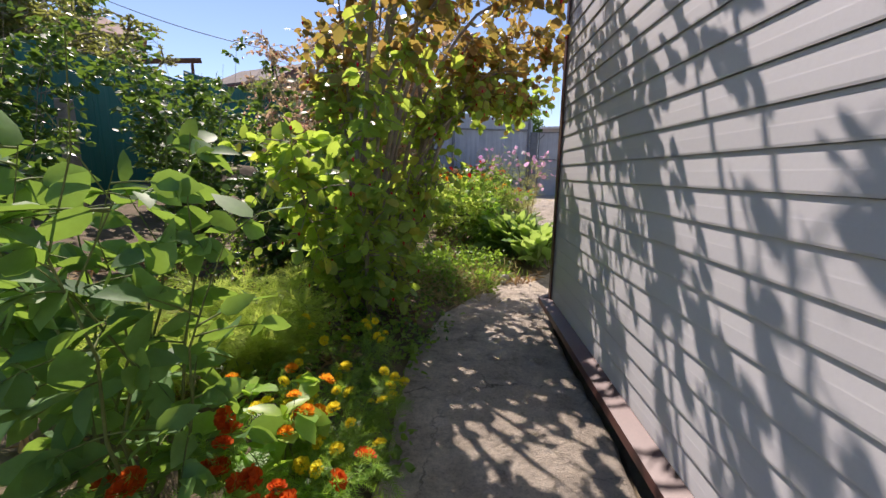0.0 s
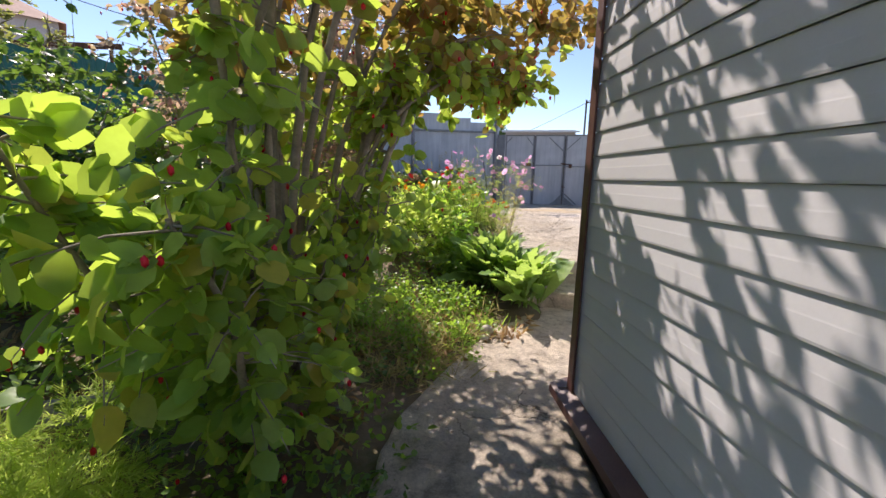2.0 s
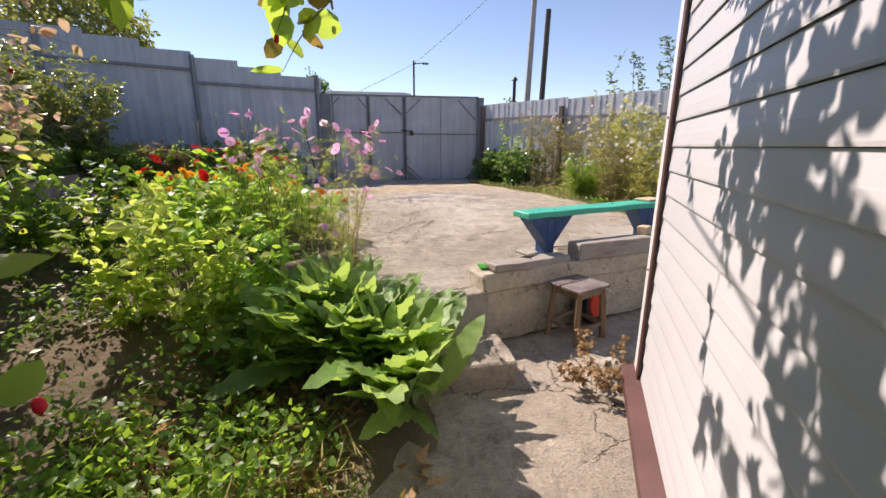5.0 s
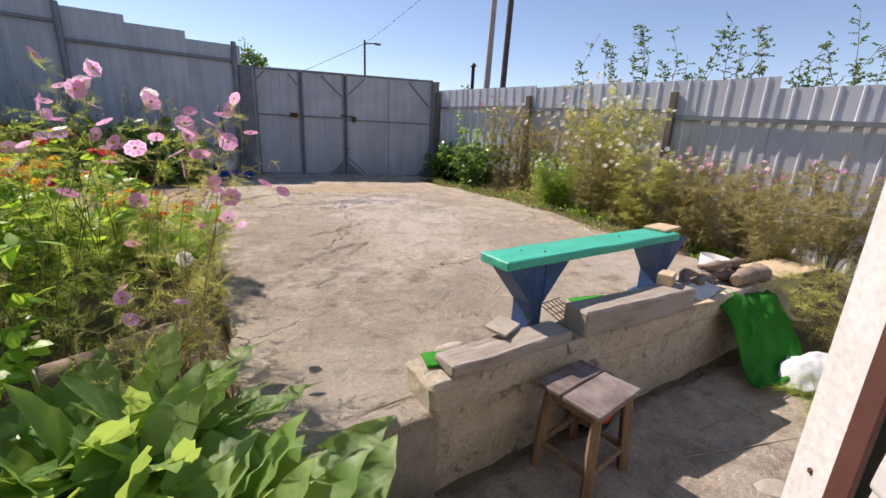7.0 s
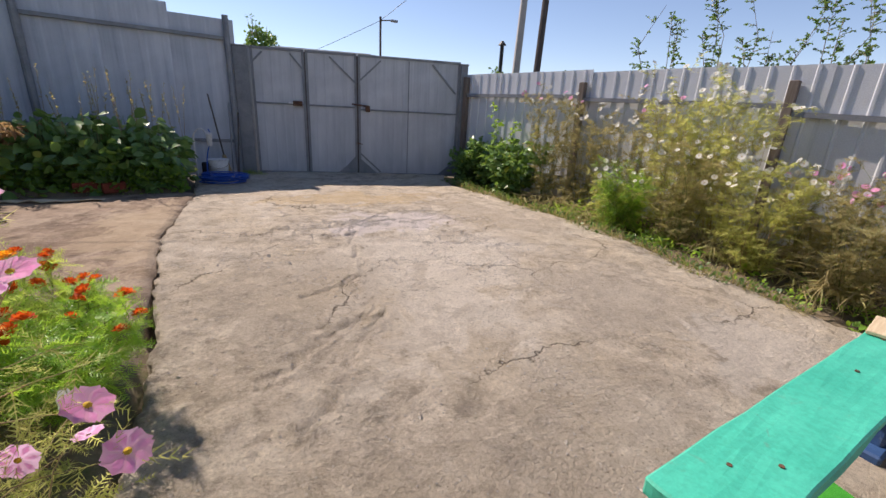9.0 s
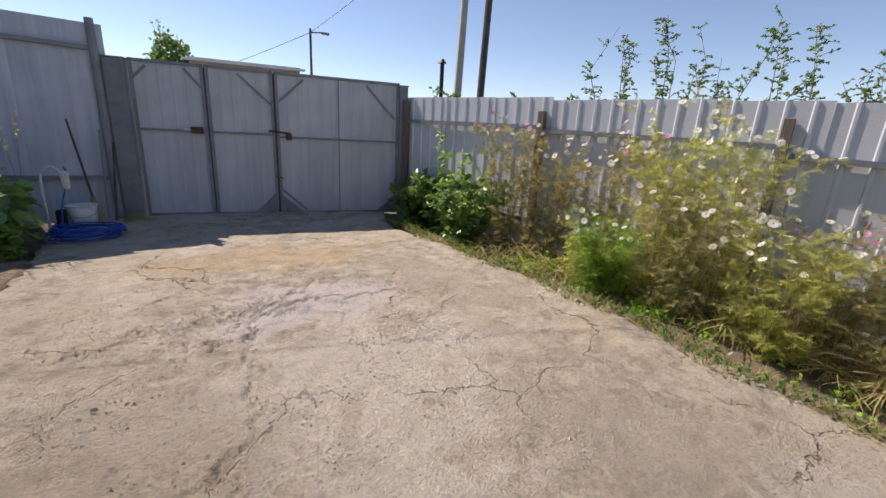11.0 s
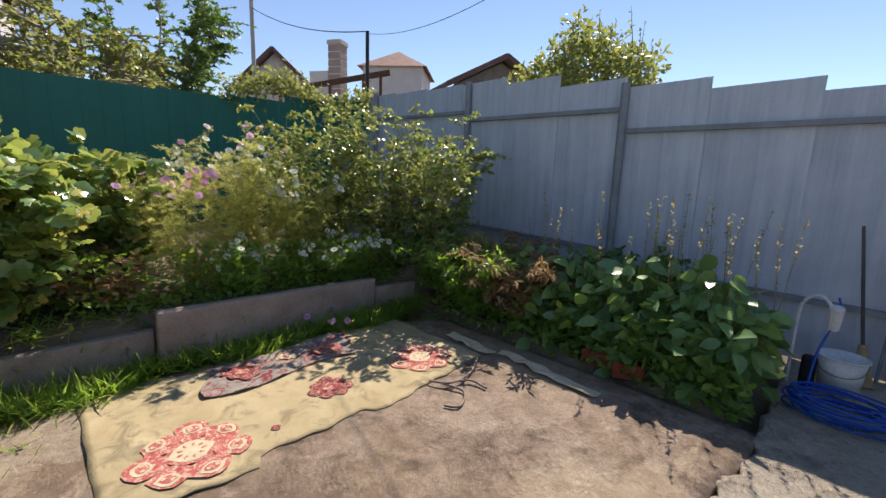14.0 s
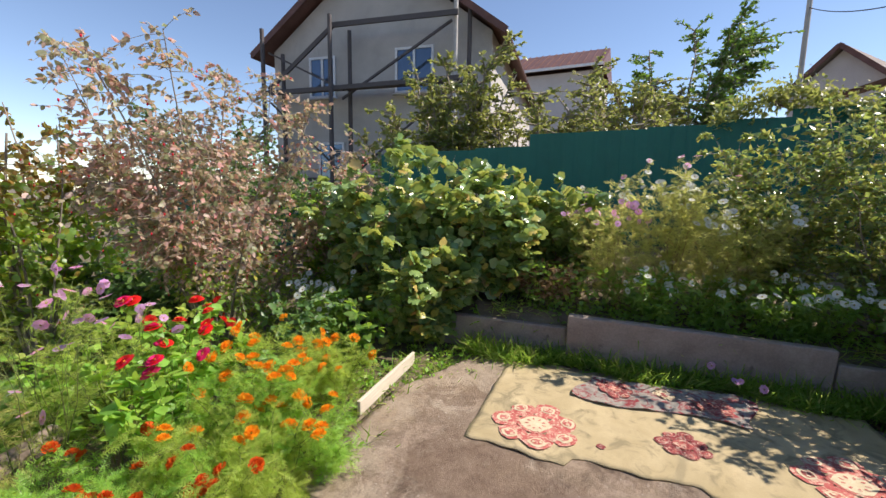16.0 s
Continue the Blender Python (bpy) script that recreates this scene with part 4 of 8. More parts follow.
def build_house():
    h = new("house")
    tagged(_placed(h, pose(HX, HY, 0, 0, 0, HROT)), "single-storey house clad in beige vinyl siding with brown trim", "house")
    f2 = h.matrix_basis.to_3x3().inverted() @ FACE2
    a2 = math.atan2(f2.y, f2.x)
    L2, back, top, low = f2.length, 6.2, 3.5, 0.47
    e = f2.copy()
    bm = bmesh.new()
    ring = [(0.02, -back), (0.02, -0.01), (e.x, e.y - 0.03), (e.x + 2.2, e.y - 1.6), (e.x + 2.2, -back)]
    lo = [bm.verts.new((x, y, low)) for x, y in ring]
    hi = [bm.verts.new((x, y, top)) for x, y in ring]
    for k in range(5):
        bm.faces.new((lo[k], lo[(k + 1) % 5], hi[(k + 1) % 5], hi[k]))
    bm.faces.new(hi)
    part("wall_body", bm, M["siding"], h)
    bm = bmesh.new()
    ring = [(0.05, -back), (0.05, 0.0), (e.x - 0.03, e.y - 0.06), (e.x + 2.2, e.y - 1.7), (e.x + 2.2, -back)]
    lo = [bm.verts.new((x, y, 0.0)) for x, y in ring]
    hi = [bm.verts.new((x, y, low)) for x, y in ring]
    for k in range(5):
        bm.faces.new((lo[k], lo[(k + 1) % 5], hi[(k + 1) % 5], hi[k]))
    part("plinth", bm, M["plinth"], h, "dark rough plinth, partly broken")
    # drip caps along the foot of both faces
    def drip(length, m):
        bm = bmesh.new()
        prof = [(0.02, 0.055), (-0.012, 0.05), (-0.092, 0.018), (-0.094, -0.03), (-0.086, -0.03), (-0.084, 0.010), (0.02, 0.03)]
        vs = [[bm.verts.new((x, d, z)) for d, z in prof] for x in (0, length)]
        for k in range(len(prof)):
            j = (k + 1) % len(prof)
            bm.faces.new((vs[0][k], vs[1][k], vs[1][j], vs[0][j]))
        bm.faces.new(vs[0])
        bm.faces.new(vs[1][::-1])
        part("drip_cap", bm, M["brown"], h, "brown metal drip cap", m)
    mA = pose(0, 0.10, low - 0.04, 0, 0, -90)
    drip(back, mA)
    drip(L2 + 0.03, Matrix.Translation((e.x, e.y, low - 0.04)) @ Matrix.Rotation(a2 + math.pi, 4, "Z"))
    # trims: outer corner, far corner, white reveal
    def angle(w1, m, mat, name, label, w=0.07):
        bm = bmesh.new()
        box(w, 0.012, top - low, 0.003, (w / 2, -0.022, 0), None, bm)
        part(name, bm, mat, h, label, m)
    angle(0, Matrix.Translation((0, 0, low)) @ Matrix.Rotation(-math.pi / 2, 4, "Z"), M["brown"], "corner_trim", "brown corner trim", 0.075)
    angle(0, Matrix.Translation((0, 0, low)) @ Matrix.Rotation(a2 + math.pi, 4, "Z") @ Matrix.Translation((-0.075, 0, 0)), M["brown"], "corner_trim", "brown corner trim", 0.075)
    far = Matrix.Translation((e.x, e.y, low)) @ Matrix.Rotation(a2 + math.pi, 4, "Z")
    angle(0, far @ Matrix.Translation((0.13, -0.002, 0)), M["brown"], "corner_trim", "brown corner trim", 0.06)
    bm = box(0.13, 0.026, top - low - 0.02, 0.004, (0.075, -0.012, 0))
    part("white_trim", bm, M["whitetrim"], h, "white vinyl end trim", far)
    for z in (0.62, 1.42):
        bm = rod((0.075, -0.024, z), (0.075, -0.030, z), 0.008, 0.006)
        part("screw", bm, M["rust"], h, "", far)
    # the courses, last and cheap
    meA, me2 = plank_mesh(back), plank_mesh(L2 - 0.27)
    for k in range(26):
        z = low + 0.008 + 0.1155 * k
        hang("siding_plank", meA, M["siding"], h, "", Matrix.Translation((0.0, -0.03, z)) @ Matrix.Rotation(-math.pi / 2, 4, "Z"))
        hang("siding_plank", me2, M["siding"], h, "", Matrix.Translation((e.x, e.y, z)) @ Matrix.Rotation(a2 + math.pi, 4, "Z") @ Matrix.Translation((0.20, 0, 0)))


build_house()


# ---- fences and gate ----
def ribbed(name, width, h0, h1, pitch, depth, flatshare=0.6, steps=1):
    """Profiled sheet along +x; z from h0 to h1; ribs stand towards -y."""
    V, F, x = [], [], 0.0
    prof = []
    while x < width - 1e-6:
        f = pitch * flatshare
        g = (pitch - f) / 4
        prof += [(x, 0), (x + f, 0), (x + f + g, -depth), (x + f + 3 * g, -depth)]
        x += pitch
    prof = [(min(px, width), d) for px, d in prof] + [(width, 0)]
    n = len(prof)
    for dy in (0.0, 0.0015):
        for px, d in prof:
            V += [(px, d + dy, h0), (px, d + dy, h1)]
    for s in range(2):
        o = s * 2 * n
        for k in range(n - 1):
            a, b, c, d = o + 2 * k, o + 2 * k + 2, o + 2 * k + 3, o + 2 * k + 1
            F += [(a, b, c), (a, c, d)] if s == 0 else [(a, c, b), (a, d, c)]
    return tri_mesh(name, V, F)


def fence_run(name, label, p, q, sheets, mat, base, tops, pitch, depth, posts, rails, postmat, post_r=0.045, flatshare=0.6, round_post=True, railmat=""):
    """A fence from p to q: posts, rails, and one sheet after another, each with its own top."""
    f = new(name)
    d = Vector((q[0] - p[0], q[1] - p[1], 0))
    a = math.atan2(d.y, d.x)
    tagged(_placed(f, pose(p[0], p[1], 0, 0, 0, math.degrees(a))), label, "fence", "", "structure")
    L = d.length
    w = L / sheets
    for s, ztop, zbot in posts:
        if round_post:
            part("post", rod((s, -0.06, zbot), (s, -0.06, ztop), post_r, post_r, 10), M[postmat], f)
        else:
            part("post", box(post_r * 2, post_r * 2, ztop - zbot, 0.006, (s, -0.05, zbot)), M[postmat], f)
    for s0, z0, s1, z1 in rails:
        part("rail", beam((s0, -0.045, z0), (s1, -0.045, z1), 0.05, 0.055), M[railmat or postmat], f)
    for k in range(sheets):
        b = base(k / sheets)
        me = ribbed("sheet", w + 0.03, b, tops[k], pitch, depth, flatshare)
        hang("sheet", me, M[mat], f, "", pose(k * w, 0.004 * (k % 2), 0, 0.12 * math.sin(k * 3.1), 0.1 * math.sin(k * 1.7), 0))
    return f


# tall grey fence with its stepped top
fence_run("fence_west", "tall grey painted metal sheet fence with stepped top", (-6.25, 14.50), (1.98, 14.47), 9, "greyfence", lambda u: 0.8,
          [4.10, 4.06, 4.02, 4.0, 3.90, 3.74, 3.62, 3.50, 3.37], 0.31, 0.005,
          [(0.35, 4.15, 0.7), (2.95, 4.02, 0.7), (5.53, 3.66, 0.7), (8.15, 3.42, 0.7)],
          [(0.4, 3.62, 2.9, 3.55), (3.0, 3.42, 5.48, 3.36), (5.58, 3.10, 8.1, 3.07), (0.4, 1.9, 2.9, 1.8), (3.0, 1.7, 5.48, 1.6), (5.58, 1.45, 8.1, 1.4)], "gateframe", 0.05)
# pale ribbed fence on the street side
fence_run("fence_east", "pale galvanised ribbed sheet fence on timber posts", (5.98, 13.30), (8.0, 3.6), 11, "zinc", lambda u: 0.62 - 0.25 * u,
          [2.80, 2.79, 2.78, 2.74, 2.74, 2.72, 2.70, 2.56, 2.55, 2.53, 2.5], 0.205, 0.013,
          [(0.08, 2.75, 0.5), (2.62, 2.60, 0.5), (5.15, 2.56, 0.5), (7.7, 2.4, 0.3), (9.8, 2.3, 0.3)],
          [(0.1, 2.42, 2.6, 2.40), (2.65, 2.36, 5.1, 2.30), (5.2, 2.22, 7.65, 2.12), (7.75, 2.1, 9.8, 2.0), (0.1, 1.2, 9.8, 1.0)], "postwood", 0.045, 0.8, False, "gateframe")
# green fence towards the neighbours
fence_run("fence_north", "dark green profiled metal fence behind the flower beds", (-6.35, 14.75), (-6.35, 8.66), 6, "greenfence", lambda u: 1.0,
          [4.0, 3.88, 3.76, 3.69, 3.66, 3.65], 0.23, 0.005, [(0.05, 3.9, 0.8), (3, 3.7, 0.8), (6.0, 3.6, 0.8)], [(0, 2.9, 6, 2.8)], "greenfence", 0.03)
fence_run("fence_north", "dark green profiled metal fence, lower stretch", (-6.35, 8.66), (-6.45, 5.3), 3, "greenfence", lambda u: 0.8,
          [3.42, 3.38, 3.34], 0.23, 0.005, [(0.05, 3.4, 0.8), (3.3, 3.3, 0.8)], [(0, 2.5, 3.3, 2.4)], "greenfence", 0.03)
fence_run("fence_north", "dark green profiled metal fence, lowest stretch", (-6.45, 5.3), (-6.6, -4.0), 8, "greenfence", lambda u: 0.6,
          [2.3, 2.28, 2.26, 2.25, 2.24, 2.22, 2.2, 2.2], 0.23, 0.005, [(0.05, 2.3, 0.5), (4.6, 2.25, 0.5), (9.2, 2.2, 0.5)], [(0, 1.6, 9.2, 1.5)], "greenfence", 0.03)


def gate_leaf(parent, w, h, diag, mids, seam=None):
    """One gate leaf along +x from its hinge: frame, sheet, mid rail, corner braces."""
    def bar(name, p, q, w_=0.042, d_=0.03):
        part(name, beam(p, q, d_, w_), M["gateframe"], parent)
    hang("sheet", ribbed("gate_sheet", w - 0.03, 0.0, h - 0.02, 0.17, 0.0022, 0.8), M["gate"], parent, "", pose(0.015, 0.014, 0))
    bar("frame_rail", (0, 0, h - 0.02), (w, 0, h - 0.02))
    bar("frame_rail", (0, 0, 0.03), (w, 0, 0.03))
    bar("frame_stile", (0.02, 0, 0.03), (0.02, 0, h))
    bar("frame_stile", (w - 0.02, 0, 0.03), (w - 0.02, 0, h))
    bar("mid_rail", (0.02, -0.004, mids), (w - 0.02, -0.004, mids), 0.03, 0.024)
    for x0, z0, x1, z1 in diag:
        bar("brace", (x0, -0.006, z0), (x1, -0.006, z1), 0.03, 0.02)
    if seam:
        bar("seam_strip", (seam, 0.006, 0.06), (seam, 0.006, h - 0.05), 0.016, 0.006)


def corner_plate(parent, x, sx):
    bm = bmesh.new()
    v = [bm.verts.new(p) for p in ((x, -0.02, 0.05), (x + sx * 0.33, -0.02, 0.05), (x, -0.02, 0.33))]
    f = bm.faces.new(v)
    r = bmesh.ops.extrude_face_region(bm, geom=[f])
    bmesh.ops.translate(bm, verts=[g for g in r["geom"] if isinstance(g, bmesh.types.BMVert)], vec=(0, 0.006, 0))
    part("corner_plate", bm, M["gateframe"], parent)


def build_gate():
    p0, p3 = Vector((2.22, 14.47, 0)), Vector((5.90, 13.36, 0))
    d = p3 - p0
    a, L = math.degrees(math.atan2(d.y, d.x)), d.length
    s1, s2, h = 0.93, 1.86, 2.20
    base = 0.815
    for name, x, w, diag, label in (
            ("door_wicket", 0.02, s1 - 0.032, [(0.03, 1.95, 0.20, 2.12), (0.88, 1.86, 0.66, 2.12)], "grey steel wicket door of the yard gate, closed"),
            ("door_gate_leaf", s1 + 0.01, s2 - s1 - 0.030, [(0.42, 2.12, 0.88, 1.70), (0.88, 0.36, 0.62, 0.07)], "grey steel gate leaf, closed"),
            ("door_gate_leaf", s2 + 0.01, L - s2 - 0.03, [(0.03, 1.75, 0.42, 2.12), (1.40, 2.12, 1.88, 1.62), (0.03, 0.42, 0.42, 0.07)], "wide grey steel gate leaf with vertical seams, closed")):
        g = new(name)
        q = p0 + d.normalized() * x
        tagged(_placed(g, pose(q.x, q.y, base, 0, 0, a)), label, "gate", "", "structure")
        gate_leaf(g, w, h, diag, 1.27 if w < 1.2 else 1.24, 0.95 if w > 1.2 else None)
        if name == "door_wicket":
            part("lock_box", box(0.16, 0.05, 0.09, 0.008, (w - 0.14, -0.05, 1.24)), M["rust"], g, "rusty lock case")
            part("handle", rod((w - 0.30, -0.06, 1.29), (w - 0.19, -0.06, 1.285), 0.013, 0.011), M["whiteplastic"], g, "pale door handle")
        elif w < 1.2:
            corner_plate(g, w - 0.03, -1)
        else:
            part("bolt", rod((-0.12, -0.05, 1.33), (0.20, -0.05, 1.30), 0.014), M["rust"], g, "rusty sliding bolt")
            part("padlock", box(0.09, 0.045, 0.11, 0.012, (0.17, -0.06, 1.20)), M["rust"], g, "rusty padlock")
            part("latch", rod((-0.05, -0.045, 0.62), (0.07, -0.045, 0.60), 0.009), M["rust"], g)
            corner_plate(g, 0.02, 1)
            corner_plate(g, w - 0.03, -1)
    # Dark strips added behind the leaf joints to draw the shaded gaps.
    for x in (s1 - 0.002, s2 - 0.002):
        q = p0 + d.normalized() * x
        g = new("gate_joint_shade")
        tagged(_placed(g, pose(q.x, q.y, base, 0, 0, a)), "dark strip added behind the gate joint to stand for its shade", "gate", "", "structure")
        part("bar", box(0.09, 0.014, h - 0.04, 0, (0, 0.034, 0.01)), M["poledark"], g)
    for x, hh, w in ((-0.12, 2.20, 0.24), (L + 0.05, 2.18, 0.14)):
        q = p0 + d.normalized() * x
        g = new("gate_post")
        tagged(_placed(g, pose(q.x, q.y, base - 0.15, 0, 0, a)), "square grey steel gate post", "gate post", "gate posts")
        part("post", box(w, w, hh + 0.12, 0.008), M["gateframe"], g)
        part("cap", box(w + 0.02, w + 0.02, 0.02, 0.005, (0, 0, hh + 0.12)), M["gateframe"], g)


build_gate()


def kerb(length, height, thick, m, label):
    k = new("kerb_slab")
    tagged(_placed(k, m), label, "kerb slab", "kerb slabs along the flower bed")
    part("slab", rough_up(box(length, thick, height, 0.012), 0.008, 3, 6, length), M["slab"], k)


kerb(2.12, 0.50, 0.10, pose(-2.38, 10.86, 0.80, 0, 1.2, 91), "long grey concrete slab on edge holding the flower bed")
kerb(1.35, 0.36, 0.09, pose(-2.44, 9.12, 0.80, 0, 0, 90), "low grey concrete slab on edge beside the grass")
kerb(0.62, 0.34, 0.09, pose(-2.40, 12.24, 0.82, 0, 2, 91), "short grey concrete slab on edge at the bed's end")



# ---- plants along the path ----
def gz(x, y):
    return float(garden_z(x, y))


def walk_line(y):
    """Where people pass; growth is cut back along it."""
    return np.where(y < 2.4, -0.20, -0.20 + (y - 2.4) * 0.48)


def clear(y):
    """How far growth is cut back from that line."""
    return 0.34 + 0.44 * sstep(2.7, 3.2, y) * (1 - sstep(3.68, 4.05, y)) + 0.30 * sstep(3.68, 4.05, y)


def berry_mesh():
    bm = bmesh.new()
    bmesh.ops.create_icosphere(bm, subdivisions=1, radius=0.0095)
    for v in bm.verts:
        v.co.z = v.co.z * 1.7 - 0.012
    return bm_mesh("berry", bm, True)


def limb_shrub(name, label, limbs, seed, twigs, twig_len, per_twig, size, shape, mat, autumn_above, berries, r0=0.022, clip=True, autumn="lf_autumn", density=1.0, thick=1.0, high=1.0):
    """A many-stemmed shrub whose main limbs are drawn one by one."""
    rng = np.random.default_rng(seed)
    base = np.mean([l[0] for l in limbs], axis=0)
    th = thing(name, pose(*base), label, "shrub")
    lines, P, D, tips = [], [], [], []
    for li, limb in enumerate(limbs):
        pts = curve_pts(np.array(limb) - base, 14)
        s = np.linspace(0, 1, 14)
        me_v, me_t = tubes([(pts, r0 * (thick if li < 3 else rng.uniform(0.7, 1.1)) * (1.05 - 0.8 * s))], 8)
        hang("limb", tri_mesh("limb", me_v, me_t, True), M["bark"], th)
        for _ in range(int(twigs * density * (high if limb[-1][2] > 2.95 else 1.0))):
            u = rng.uniform(0.5 if li < 3 and clip else 0.18, 1.0) ** 0.8 * 12.99
            k = int(u)
            p = pts[k] * (1 - u + k) + pts[k + 1] * (u - k)
            d = rng.normal(0, 1, 3)
            d[2] = rng.uniform(-0.35, 0.8)
            d /= np.linalg.norm(d)
            L = twig_len * rng.uniform(0.35, 1.2)
            q = np.linspace(0, 1, 4)[:, None]
            tp = p + d * L * q + np.array((0, 0, -0.35 * L)) * q ** 2
            w = tp + base
            if clip and np.any((w[:, 0] > 0.53 + 0.85 * np.maximum(0, w[:, 1] - 3.3)) | (w[:, 0] > walk_line(w[:, 1]) - clear(w[:, 1])) & (w[:, 2] < 2.12)):
                continue
            lines.append((tp, r0 * 0.2 * (1.1 - 0.8 * q[:, 0])))
            tips.append(tp[-1])
            wv = rng.uniform(0.1, 1.0, per_twig)[:, None]
            P.append(p + d * L * wv + np.array((0, 0, -0.35 * L)) * wv ** 2)
            ld = d[None] * 0.7 + rng.normal(0, 0.6, (per_twig, 3))
            ld[:, 2] -= 0.45
            D.append(ld)
    V, T = tubes(lines, 4)
    tagged(hang("twig_mass", tri_mesh("twig_mass", V, T, True), M["bark"], th), "", "", "", "stuff")
    P, D = np.concatenate(P), np.concatenate(D)
    w = P + base
    ok = np.ones(len(P), bool)
    if clip:
        ok = ~((w[:, 0] > walk_line(w[:, 1]) - clear(w[:, 1]) + 0.04) & (w[:, 2] < 2.1)) & (w[:, 0] < 0.54 + 0.85 * np.maximum(0, w[:, 1] - 3.3))
    ok &= w[:, 2] > 0.34
    P, D = P[ok], D[ok]
    red = (P[:, 2] + base[2] + rng.normal(0, 0.25, len(P))) > autumn_above
    for nm, sel, mt, k in (("foliage", ~red, mat, 1.0), ("foliage", red, autumn, 0.9)):
        if sel.sum() > 3:
            leaves(nm, shape, P[sel], D[sel], k * rng.uniform(size[0], size[1], int(sel.sum())), M[mt], th, rng, 0.5)
    bmsh = berry_mesh()
    tp = np.array(tips)
    if berries:
        for i in rng.choice(len(tp), min(berries, len(tp)), replace=False):
            q = tp[i] + rng.normal(0, 0.02, 3)
            hang("berry", bmsh, M["berry"], th, "", Matrix.Translation(q))
    return th


